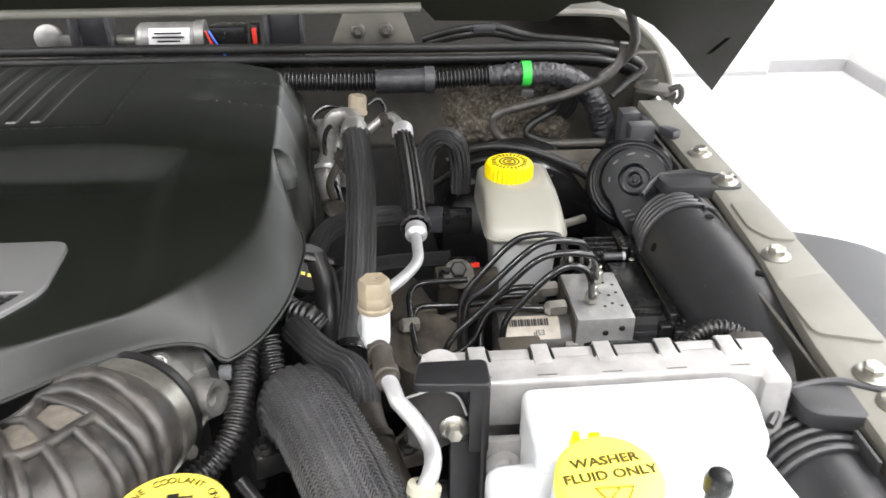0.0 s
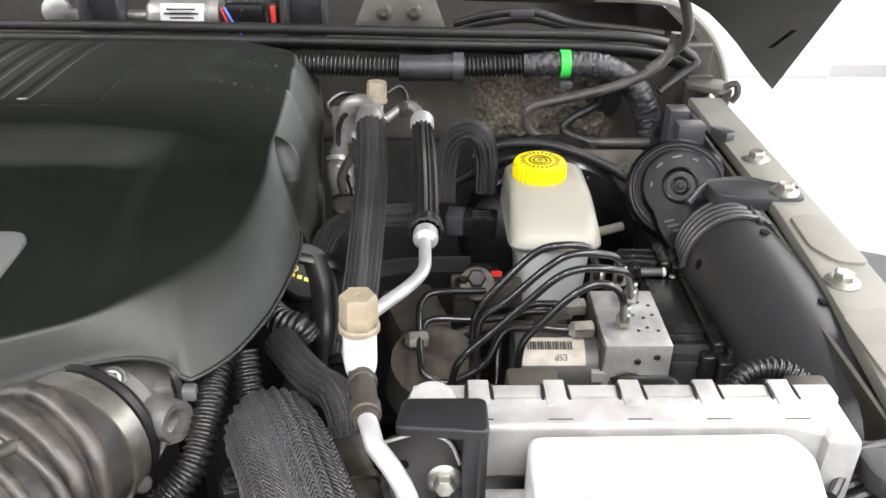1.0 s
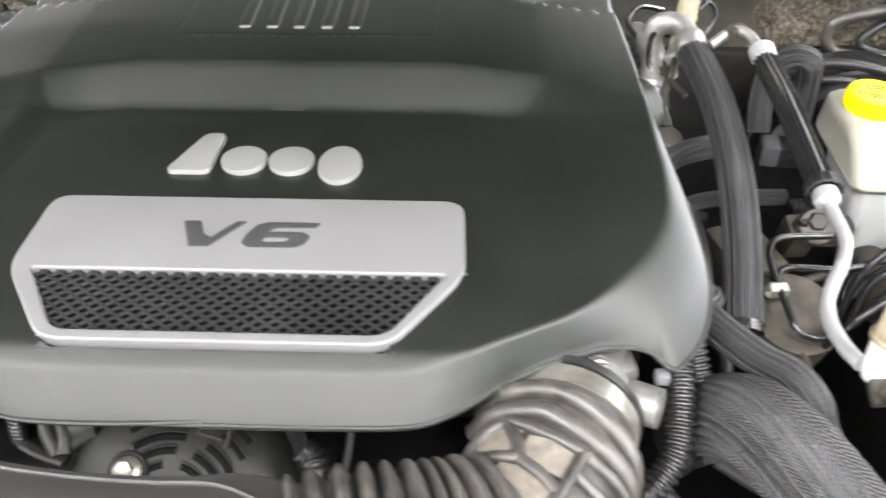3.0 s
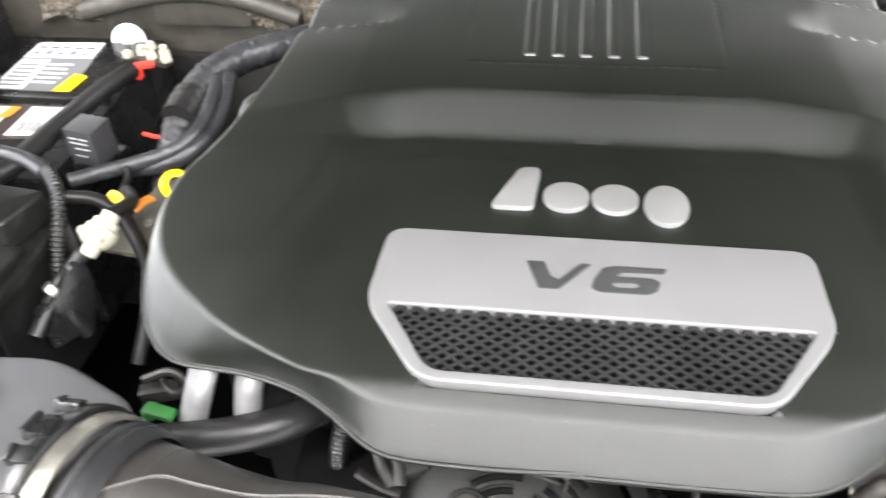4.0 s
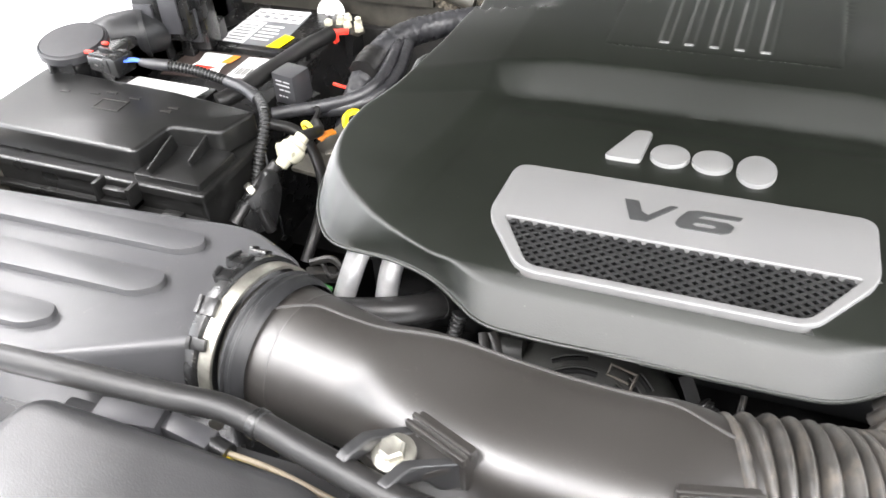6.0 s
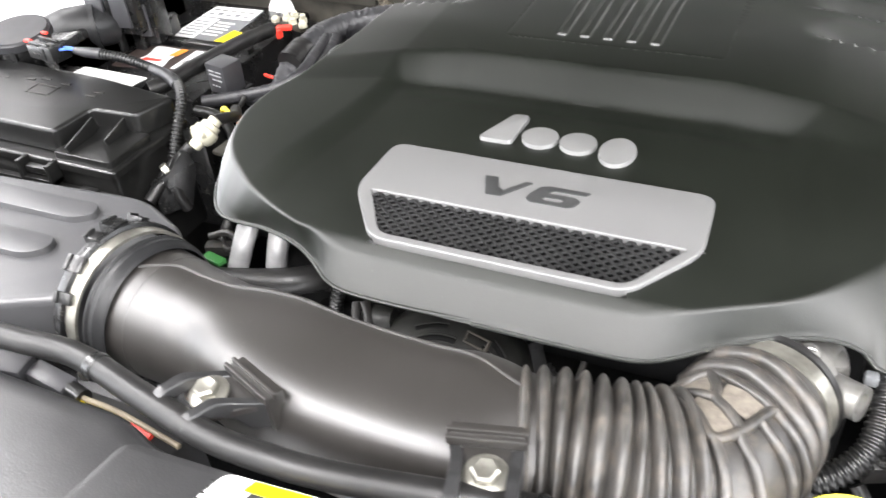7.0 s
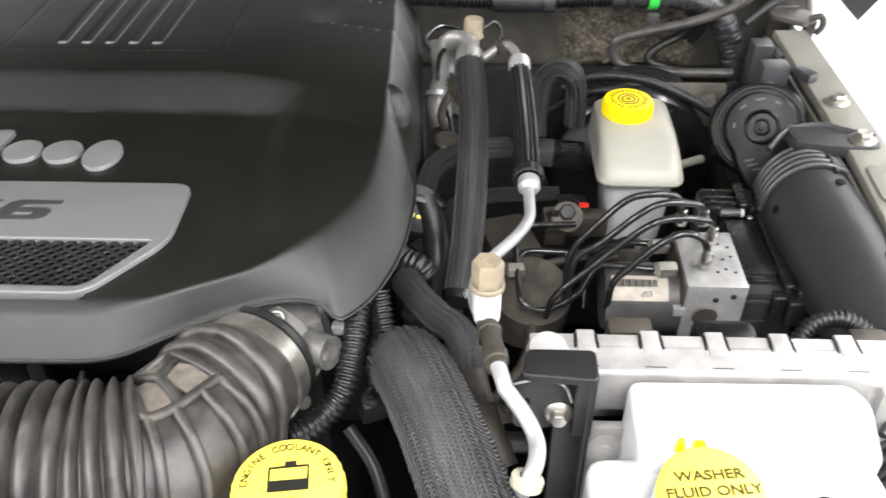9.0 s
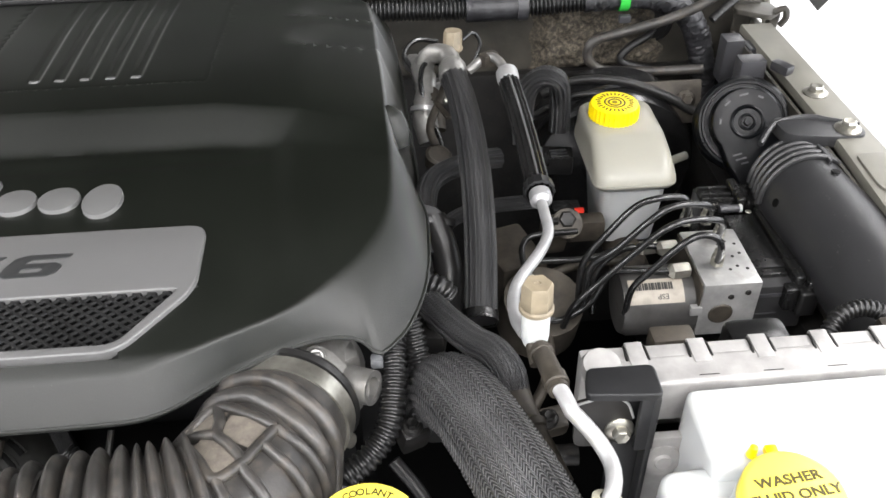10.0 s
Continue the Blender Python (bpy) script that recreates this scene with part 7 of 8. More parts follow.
part("lever_pin", tube([(0.588, 0.1135, 1.0440), (0.6065, 0.1135, 1.0440)], 0.0038, 14), GREY_PLASTIC, ecu, "round lever pin")
part("pin_head", disc(0.0042, 0.003, (0.6065, 0.1135, 1.0440), (1, 0, 0), 16), GREY_LABEL, ecu)
part("screw", disc(0.0030, 0.0015, (0.6150, 0.1095, 1.0415), (0, 0, 1), 14), STEEL, ecu)
mot = part("pump_motor", lathe([(0, 0), (0.028, 0.002), (0.031, 0.008), (0.031, 0.066), (0, 0.066)], 36, (0.472, 0.034, 1.008), (1, 0, 0)), MOTOR_GREY, abs_unit, "dark grey pump motor can")
lb = bmesh.new()
cols = [[lb.verts.new((x, 0.034 - 0.0314 * math.cos(a), 1.008 + 0.0314 * math.sin(a))) for a in np.linspace(0.62, 1.35, 9)] for x in (0.478, 0.526)]
for k in range(8):
    lb.faces.new((cols[0][k], cols[1][k], cols[1][k + 1], cols[0][k + 1]))
part("motor_label", lb, DIRTY_LABEL, mot, "grimy cream printed label")
LM = Matrix.Translation((0.5035, 0.034 - 0.0319 * math.cos(0.82), 1.008 + 0.0319 * math.sin(0.82))) @ Matrix.Rotation(radians(43), 4, "X") @ Matrix.Rotation(math.pi, 4, "Z")
part("motor_print", join(lettering("ESP", 0.0068, LM @ Matrix.Translation((-0.004, 0, 0)), 0.0002)), INK, mot, "ESP lettering")
BM = Matrix.Translation((0.4995, 0.034 - 0.0319 * math.cos(1.12), 1.008 + 0.0319 * math.sin(1.12))) @ Matrix.Rotation(radians(26), 4, "X")
part("barcode", turn(join(*[rbox(-0.017 + 0.0019 * k, -0.0162 + 0.0019 * k + 0.0004 * (k % 3), -0.0035, 0.003, 0, 0.0004, 0) for k in range(18)]), BM), INK, mot, "barcode", False)
LINES = [[(0.555, 0.027, 1.052), (0.548, 0.011, 1.082), (0.541, 0.009, 1.095), (0.527, 0.01, 1.098), (0.51, 0.007, 1.09), (0.49, 0.005, 1.068), (0.477, 0.007, 1.048), (0.475, 0.011, 1.015)],
         [(0.568, 0.063, 1.05), (0.558, 0.039, 1.085), (0.546, 0.032, 1.096), (0.522, 0.029, 1.099), (0.502, 0.024, 1.095), (0.479, 0.023, 1.072), (0.455, 0.02, 1.048), (0.431, 0.015, 1.025), (0.425, 0.025, 0.99)],
         [(0.565, 0.088, 1.05), (0.555, 0.06, 1.085), (0.544, 0.054, 1.096), (0.515, 0.048, 1.1), (0.494, 0.042, 1.09), (0.468, 0.037, 1.066), (0.448, 0.039, 1.046), (0.446, 0.04, 1)],
         [(0.546, 0.088, 1.05), (0.537, 0.067, 1.085), (0.528, 0.065, 1.097), (0.502, 0.06, 1.1), (0.487, 0.063, 1.09), (0.465, 0.056, 1.07), (0.448, 0.051, 1.05), (0.443, 0.051, 1.03), (0.444, 0.051, 0.98)]]
for k, pts in enumerate(LINES):
    ln = thing("brake_line", pts[0], "black coated steel brake line arching from the modulator", "brake line", "brake lines at the modulator")
    part("pipe", tube(pts, 0.0030, 10, 0.005), BLACK_GLOSS, ln)
    x, y, z = pts[0]
    part("flare_nut", join(lathe([(0.0062, -0.004), (0.0062, 0.004), (0.005, 0.006), (0.0035, 0.007)], 6, (x, y, z + 0.004)), lathe([(0.0042, 0.006), (0.0042, 0.011), (0.003, 0.012)], 16, (x, y, z + 0.004))), STEEL, ln, "zinc flare nut")
for pts in ([(0.528, 0.067, 1.040), (0.505, 0.070, 1.041), (0.487, 0.074, 1.035), (0.470, 0.078, 1.015), (0.462, 0.080, 0.985)], [(0.528, 0.031, 1.0435), (0.510, 0.031, 1.0435), (0.487, 0.034, 1.0435), (0.468, 0.042, 1.035), (0.454, 0.041, 1.005), (0.438, 0.036, 0.995), (0.422, 0.033, 0.99), (0.406, 0.036, 0.995), (0.402, 0.048, 1), (0.4, 0.104, 1.005), (0.402, 0.119, 1.01), (0.414, 0.131, 1.012), (0.459, 0.137, 1.01)], [(0.527, 0.111, 1.005), (0.492, 0.11, 1.005), (0.478, 0.107, 1), (0.471, 0.106, 0.98), (0.467, 0.08, 0.95)], [(0.402, 0.078, 1), (0.404, 0.093, 1.004), (0.414, 0.099, 1.006), (0.452, 0.099, 1.005), (0.477, 0.103, 1.005)]):
    ln = thing("brake_line", pts[0], "black brake line running low behind the radiator", "brake line", "low brake lines")
    part("pipe", tube(pts, 0.0031, 10, 0.005), BLACK_GLOSS, ln)
    x, y, z = pts[0]
    part("flare_nut", lathe([(0.0035, -0.014), (0.0055, -0.012), (0.0075, -0.010), (0.0075, 0.004), (0.005, 0.006)], 6, (x, y, z), (1, 0.1, 0)), STEEL, ln, "zinc flare nut")
solo("steering_shaft_boot", lathe([(0, 0), (0.03, 0.0), (0.04, 0.02), (0.038, 0.06), (0, 0.06)], 26, Vector((0.409, 0.081, 0.98)) - Vector((0, 0, 0.05)), (0.1, -0.3, 1)), BROWN_METAL, "dusty brown casting below the brake lines", "casting")
solo("frame_bracket", obox((0.05, 0.07, 0.05), Matrix.Translation((0.396, 0.151, 0.96)) @ Matrix.Rotation(0.3, 4, "Z"), 0.006), BROWN_METAL, "dusty steel bracket with a worn pale edge", "bracket")
small = thing("fan_module", (0.55, -0.07, 1.0), "small black module with a rounded top behind the radiator", "module")
part("case", rbox(0.520, 0.566, -0.098, -0.070, 1.02, 1.083, 0.008), BLACK, small)
part("rail", rbox(0.47, 0.63, -0.090, -0.083, 1.03, 1.072, 0.003), BLACK_DUSTY, small)
part("nut", bolt((0.592, -0.092, 1.070), (0, -0.5, 0.85), 0.008, 0.012), BROWN_METAL, small)
part("loom", tube([(0.585, -0.100, 1.078), (0.602, -0.085, 1.092), (0.625, -0.083, 1.095), (0.645, -0.095, 1.085), (0.655, -0.108, 1.07)], 0.006, 10, 0.002, rib=(0.004, 0.0008)), CONDUIT, small)
part("peg", rbox(0.452, 0.482, -0.118, -0.102, 1.08, 1.112, 0.003), BROWN_METAL, small, "pale square peg")
part("peg", rbox(0.615, 0.640, -0.118, -0.104, 1.08, 1.108, 0.003), BROWN_METAL, small, "pale square peg")

# ---- horn and ducts on the fender ----
horn = thing("horn", (0.645, 0.21, 1.0), "round black snail horn with moulded lettering", "horn")
HA = Vector((-0.16, -0.80, 0.58)).normalized()
HM = Matrix.Translation((0.645, 0.218, 1.074)) @ Vector((0, 0, 1)).rotation_difference(HA).to_matrix().to_4x4() @ Matrix.Rotation(radians(15), 4, "Z") @ Matrix.Diagonal((0.9, 0.9, 1, 1))
part("shell", turn(lathe([(0.040, -0.045), (0.050, -0.04), (0.053, -0.034), (0.053, -0.026), (0.0505, -0.024), (0.0505, -0.020), (0.0545, -0.018), (0.0545, -0.011), (0.051, -0.007), (0.046, -0.006), (0.0, -0.006)], 56, (0, 0, 0)), HM), HORN_PAINT, horn)
volute = [(0.040 * math.cos(radians(a)), 0.040 * math.sin(radians(a))) for a in range(-20, 201, 10)] + [(-0.0385, -0.034), (-0.034, -0.066), (0.026, -0.074), (0.030, -0.05), (0.027, -0.036)]
snail = part("snail", turn(prism(volute, -0.012, 0.0075, 0.005, 3), HM), HORN_PAINT, horn, "raised snail-shaped trumpet body")
part("crease", turn(tube([(0.017, -0.012, 0.0072), (0.022, -0.026, 0.0076), (0.028, -0.036, 0.0068)], 0.0014, 8, 0.003), HM), HORN_PAINT, snail)
part("rim_bead", turn(lathe([(0.0445, -0.0065), (0.0455, -0.0045), (0.0475, -0.0045), (0.0485, -0.0065)], 56, (0, 0, 0)), HM), HORN_PAINT, horn)
part("hub", turn(lathe([(0.0185, 0.007), (0.0195, 0.0085), (0.0175, 0.0095), (0.0155, 0.0085), (0.0145, 0.006), (0.0105, 0.006), (0.0095, 0.009), (0.0075, 0.0095), (0.006, 0.007), (0.0045, 0.007), (0.004, 0.0105), (0, 0.011)], 36, (0, 0, 0)), HM), HORN_PAINT, horn)
part("mouth", turn(prism(round_poly([(-0.038, -0.064), (0.029, -0.073), (0.030, -0.080), (-0.038, -0.071)], 0.002), -0.02, 0.0085, 0.002), HM), HORN_PAINT, horn)
for x, y, wd, rot in ((-0.024, -0.030, 0.010, -8), (-0.022, -0.036, 0.012, -8), (-0.020, -0.042, 0.008, -8), (-0.027, 0.012, 0.006, 60), (-0.012, 0.028, 0.008, 20), (0.008, 0.030, 0.010, -10), (0.024, 0.020, 0.006, -45)):
    part("marking", turn(rbox(-wd / 2, wd / 2, -0.0010, 0.0010, 0.0074, 0.0079, 0), HM @ Matrix.Translation((x, y, 0)) @ Matrix.Rotation(radians(rot), 4, "Z")), GREY_PLASTIC, snail, "", False)
part("bracket", join(obox((0.028, 0.02, 0.035), Matrix.Translation((0.668, 0.285, 1.095)), 0.003), obox((0.012, 0.022, 0.010), Matrix.Translation((0.695, 0.268, 1.108)) @ Matrix.Rotation(0.5, 4, "Z"), 0.002)), GREY_PLASTIC, horn, "grey connector block")
fwbox = thing("relay_block", (0.70, 0.37, 1.03), "pair of grey relays on the bracket post", "relay")
part("relay", rbox(0.668, 0.690, 0.355, 0.378, 1.045, 1.098, 0.002), GREY_PLASTIC, fwbox)
part("relay", rbox(0.692, 0.716, 0.345, 0.370, 1.05, 1.092, 0.002), GREY_PLASTIC, fwbox)


def fender_duct(y0, y1, xa, xb, za, drop, bolt_at, holes, label):
    """A fat moulded duct: plain barrel, then nested ribs under a bolted tab. y1 is where the ribs begin."""
    d = thing("fender_duct", ((xa + xb) / 2, (y0 + y1) / 2, 0.98), label, "air duct", "fender ducts")
    path = [(xa, y0, za - drop), (xa - 0.001, y0 + 0.006, za - drop * 0.95), (xa * 0.45 + xb * 0.55 + 0.002, (y0 + y1) / 2, za - drop * 0.18), (xb, y1, za), (xb + 0.004, y1 + 0.03, za - 0.003), (xb + 0.012, y1 + 0.05, za - 0.01)]
    part("barrel", tube(path, [0.041, 0.0435, 0.0445, 0.0445, 0.043, 0.036], 40, 0.006), DUCT, d)
    for k in range(5):
        yy, r = y1 - 0.006 + 0.010 * k, 0.0448 - 0.0006 * k
        pts = [(xb + 0.001 * k + r * math.cos(a), yy + 0.010 * math.sin(a), za - 0.001 * k + r * math.sin(a)) for a in np.linspace(0.35, 3.1, 15)]
        part("rib", tube(pts, 0.003, 8, 0.006), DUCT, d)
    bx, by, bz = bolt_at
    tab = part("tab", prism(round_poly([(xb - 0.012, by - 0.004), (bx - 0.016, by - 0.012), (bx + 0.016, by - 0.012), (bx + 0.016, by + 0.010), (bx - 0.012, by + 0.020), (xb - 0.015, by + 0.032)], 0.012), bz - 0.012, bz, 0.003), DUCT, d, "moulded mounting tab")
    part("rim", tube([(xb - 0.035, by - 0.002, bz - 0.010), (xb - 0.012, by + 0.022, bz - 0.003), (xb + 0.02, by + 0.026, bz), (bx - 0.01, by + 0.018, bz), (bx + 0.014, by + 0.006, bz)], 0.003, 8, 0.006), DUCT, tab)
    part("bolt", bolt((bx, by, bz), (0, 0, 1), 0.0075, 0.0125), STEEL, tab, "zinc flange bolt")
    part("gusset", rbox(bx - 0.036, bx - 0.033, by - 0.045, by - 0.016, bz - 0.03, bz - 0.004, 0.001), DUCT, d)
    for hx, hy, hz, n in holes:
        # black disc painted on as the dark of the hole
        part("hole", disc(0.0042, 0.001, (hx, hy, hz), n, 14, 0.0002), SHADOW_BLACK, d, "small round opening drawn as a black disc")
    return d


fender_duct(-0.090, 0.112, 0.684, 0.666, 1.052, 0.012, (0.714, 0.152, 1.101), ((0.676, 0.090, 1.0960, (0.12, 0, 0.99)), (0.684, -0.006, 1.0925, (0.40, 0, 0.92)), (0.6275, 0.088, 1.067, (-0.93, 0, 0.35))), "big matt black plastic duct strapped along the fender")
fender_duct(-0.40, -0.205, 0.644, 0.652, 1.042, 0.0, (0.700, -0.178, 1.098), (), "ribbed grey-black plastic duct near the headlamp")
solo("fender_nut", join(bolt((0.655, -0.128, 1.05), (-0.4, -0.3, 0.9), 0.009, 0.012), tube([(0.645, -0.13, 1.04), (0.665, -0.125, 1.045)], 0.008, 10)), BROWN_METAL, "rusty nut at the inner fender", "nut")
solo("drain_tube", tube([(0.66, -0.15, 1.04), (0.675, -0.135, 1.05), (0.69, -0.12, 1.045)], 0.016, 14), DUCT, "short grey tube beside the fender rail", "tube")

# ---- air conditioning and coolant hoses ----
ac1 = thing("suction_hose", (0.35, 0.15, 1.0), "fat black air-conditioning hose in a woven sleeve", "hose")
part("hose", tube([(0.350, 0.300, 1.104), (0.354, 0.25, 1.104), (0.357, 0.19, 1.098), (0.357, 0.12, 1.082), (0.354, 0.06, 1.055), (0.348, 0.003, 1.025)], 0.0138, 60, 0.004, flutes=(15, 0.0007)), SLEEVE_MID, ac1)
part("ferrule", lathe([(0.010, -0.004), (0.0148, -0.003), (0.0155, 0.002), (0.0148, 0.016), (0.012, 0.022), (0.009, 0.024), (0, 0.024)], 28, (0.350, 0.292, 1.104), (0.02, 0.97, 0.22)), ALU, ac1, "dull aluminium ferrule")
part("end_clamp", lathe([(0.013, -0.004), (0.0158, -0.004), (0.0158, 0.004), (0.013, 0.004)], 26, (0.348, 0.006, 1.027), (0.1, 0.9, 0.45)), BLACK, ac1, "black end clamp")
part("elbow", tube([(0.351, 0.315, 1.108), (0.345, 0.335, 1.110), (0.328, 0.345, 1.105), (0.318, 0.343, 1.085)], 0.011, 14), ALU, ac1, "cast aluminium elbow")
port = thing("service_port", (0.355, 0.35, 1.09), "white charging port with an aged nylon cap", "service port")
part("stem", lathe([(0.010, -0.03), (0.010, -0.004), (0.0085, 0.0), (0.0085, 0.014), (0, 0.014)], 22, (0.352, 0.345, 1.098), (0.06, 0.1, 1)), NYLON, port, "white stem")
part("cap", lathe([(0.010, 0.0), (0.0115, 0.001), (0.0118, 0.004), (0.0105, 0.006), (0.0105, 0.020), (0.0095, 0.023), (0, 0.023)], 8, (0.3535, 0.348, 1.108), (0.06, 0.1, 1)), TAN_CAP, port, "octagonal nylon cap")
part("tether", tube([(0.365, 0.352, 1.118), (0.378, 0.362, 1.122), (0.386, 0.36, 1.108), (0.378, 0.352, 1.092)], 0.0022, 8), BLACK, port)
ac2 = thing("liquid_line", (0.4, 0.1, 1.05), "slim black air-conditioning hose with an aluminium pipe", "hose")
part("hose", tube([(0.402, 0.250, 1.121), (0.404, 0.19, 1.118), (0.4055, 0.13, 1.112), (0.4055, 0.082, 1.107)], [0.0098, 0.0098, 0.0098, 0.0102], 40, 0.005, flutes=(13, 0.0009)), RIBBED, ac2)
part("ferrule", lathe([(0.008, -0.004), (0.0105, -0.003), (0.0112, 0.002), (0.0112, 0.012), (0.008, 0.016), (0, 0.016)], 24, (0.402, 0.247, 1.1215), (0, 0.98, 0.15)), ALU_PIPE, ac2, "bright ferrule")
part("pipe", tube([(0.402, 0.258, 1.123), (0.396, 0.283, 1.126), (0.385, 0.295, 1.124), (0.366, 0.290, 1.112)], 0.0048, 12), ALU, ac2)
part("block", obox((0.02, 0.014, 0.014), Matrix.Translation((0.388, 0.295, 1.122)) @ Matrix.Rotation(0.5, 4, "Z"), 0.004), BROWN_METAL, ac2)
part("sleeve_end", lathe([(0.0100, 0.006), (0.0125, 0.004), (0.0135, -0.006), (0.0115, -0.007)], 26, (0.4055, 0.078, 1.1065), (0, 0.98, 0.1), knurl=(13, 0.0006, -0.007, 0.005)), SLEEVE_FINE, ac2, "frayed sleeve end")
part("ferrule", lathe([(0, -0.010), (0.0055, -0.010), (0.0075, -0.007), (0.0095, -0.006), (0.0095, 0.003), (0.007, 0.005)], 24, (0.4055, 0.068, 1.105), (0, 0.98, 0.1)), ALU_PIPE, ac2, "bright crimped ferrule")
part("pipe", tube([(0.405, 0.066, 1.105), (0.405, 0.042, 1.105), (0.404, 0.019, 1.104), (0.393, -0.007, 1.106), (0.371, -0.044, 1.11), (0.363, -0.068, 1.114), (0.361, -0.095, 1.12), (0.364, -0.113, 1.124)], 0.0046, 14), ALU_PIPE, ac2, "bent aluminium pipe")
hexc = thing("high_side_port", (0.37, -0.118, 1.11), "aluminium charging port with a hexagonal tan cap", "service port")
part("cap", join(lathe([(0.0098, 0.0), (0.0106, 0.001), (0.0106, 0.0110), (0.0103, 0.0118)], 6, (0.3695, -0.119, 1.1502), (0.0, 0.05, 1)), lathe([(0.0104, 0.0116), (0.0104, 0.0200), (0.0094, 0.0222), (0.0026, 0.0222), (0.0020, 0.0212), (0, 0.0212)], 6, (0.3695, -0.119, 1.1502), (0.0, 0.05, 1)), lathe([(0.0100, 0.0), (0.0114, 0.001), (0.0114, 0.0035), (0.0100, 0.0045)], 28, (0.3695, -0.119, 1.1502), (0.0, 0.05, 1))), TAN_CAP, hexc, "hexagonal tan nylon cap")
part("stem", lathe([(0.005, -0.008), (0.0075, -0.006), (0.0086, -0.003), (0.0092, 0.002), (0.0094, 0.0235), (0, 0.0235)], 24, (0.3695, -0.120, 1.128), (0.0, 0.05, 1)), WHITE_TANK, hexc, "pale stem")
part("block", join(tube([(0.3695, -0.121, 1.130), (0.370, -0.128, 1.122), (0.371, -0.136, 1.118)], 0.007, 14), tube([(0.371, -0.131, 1.128), (0.3735, -0.150, 1.130), (0.376, -0.172, 1.132)], [0.0064, 0.0069, 0.0067], 16), disc(0.0082, 0.005, (0.3712, -0.133, 1.127), (0.1, -0.95, 0.1)), disc(0.0080, 0.010, (0.3745, -0.158, 1.131), (0.1, -0.95, 0.1))), BROWN_METAL, hexc, "grimy brown pipe coupling")
part("pipe", tube([(0.376, -0.170, 1.133), (0.379, -0.180, 1.132)] + [(0.38, -0.186, 1.131), (0.388, -0.195, 1.126), (0.395, -0.205, 1.121), (0.399, -0.217, 1.118), (0.398, -0.229, 1.116), (0.394, -0.237, 1.112), (0.391, -0.237, 1.1)], 0.0050, 14), ALU_PIPE, hexc, "bright bent aluminium pipe")
part("ring", lathe([(0.0052, -0.003), (0.0095, -0.002), (0.0095, 0.003), (0.0052, 0.004)], 20, Vector((0.393, -0.237, 1.11)), (-0.2, -0.3, -0.9)), NYLON, hexc, "white seal ring")

rh = thing("radiator_hose", (0.34, -0.2, 1.03), "thick woven-sleeved radiator hose with end clamps", "hose")
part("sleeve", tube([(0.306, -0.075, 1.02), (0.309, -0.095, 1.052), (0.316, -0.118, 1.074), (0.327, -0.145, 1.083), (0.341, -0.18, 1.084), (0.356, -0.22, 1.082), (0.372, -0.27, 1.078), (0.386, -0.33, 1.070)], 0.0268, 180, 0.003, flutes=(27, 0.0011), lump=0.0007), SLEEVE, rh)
part("clamp", lathe([(0.0265, -0.005), (0.0285, -0.004), (0.0285, 0.004), (0.0265, 0.005)], 40, (0.3665, -0.253, 1.0797), (0.3, -0.95, -0.06)), RUBBER, rh, "black sleeve clamp")
part("lower_end", tube([(0.3055, -0.074, 1.018), (0.303, -0.058, 0.985)], 0.0255, 24), RUBBER, rh)

by = thing("bypass_hose", (0.34, -0.1, 1.03), "black woven coolant hose ending in a grimy pipe", "hose")
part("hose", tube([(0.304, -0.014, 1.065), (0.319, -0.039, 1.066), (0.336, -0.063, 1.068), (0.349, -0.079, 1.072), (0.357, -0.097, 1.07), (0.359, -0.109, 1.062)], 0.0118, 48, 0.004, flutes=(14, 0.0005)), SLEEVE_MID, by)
part("pipe", tube([(0.359, -0.106, 1.062), (0.363, -0.125, 1.056), (0.372, -0.148, 1.045), (0.383, -0.17, 1.03)], 0.0115, 18), BROWN_METAL, by, "grimy steel pipe")
part("band", lathe([(0.0118, -0.003), (0.0130, -0.002), (0.0130, 0.003), (0.0118, 0.004)], 22, Vector((0.366, -0.134, 1.053)), (0.2, -0.9, -0.3)), BROWN_METAL, by)
solo("vertical_hose", tube([(0.314, 0.107, 1.06), (0.323, 0.086, 1.04), (0.326, 0.061, 1.02), (0.322, 0.049, 0.99)], 0.013, 18), RUBBER, "dark rubber hose beside the engine cover", "hose")
for pts, r in (([(0.278, -0.066, 1.095), (0.275, -0.08, 1.086), (0.275, -0.096, 1.078), (0.273, -0.114, 1.068), (0.268, -0.132, 1.058), (0.254, -0.147, 1.048), (0.237, -0.158, 1.042)], 0.0085), ([(0.287, -0.051, 1.085), (0.29, -0.062, 1.072), (0.294, -0.075, 1.058)], 0.0090)):
    cc = thing("corrugated_conduit", pts[0], "black corrugated wiring conduit under the cover's corner", "conduit", "wiring conduits")
    part("conduit", tube(pts, r, 16, 0.002, rib=(0.0048, 0.0009)), CONDUIT, cc)
    part("tape_end", tube([pts[-1], (pts[-1][0] - 0.006, pts[-1][1] - 0.004, pts[-1][2] - 0.012)], r * 1.05, 14, 0.003), TAPE, cc, "taped conduit end")
solo("conduit_clip", obox((0.009, 0.008, 0.009), Matrix.Translation((0.263, -0.092, 1.085)), 0.002), BATTERY_GREY, "pale grey clip on the conduit", "clip")
oil = thing("oil_filler_cap", (0.308, 0.06, 1.05), "black oil filler cap with yellow symbols", "oil cap")
OIL_AXIS = Vector((0.35, -0.60, 0.72)).normalized()
OIL_AT = Matrix.Translation((0.304, 0.100, 1.050)) @ Vector((0, 0, 1)).rotation_difference(OIL_AXIS).to_matrix().to_4x4()
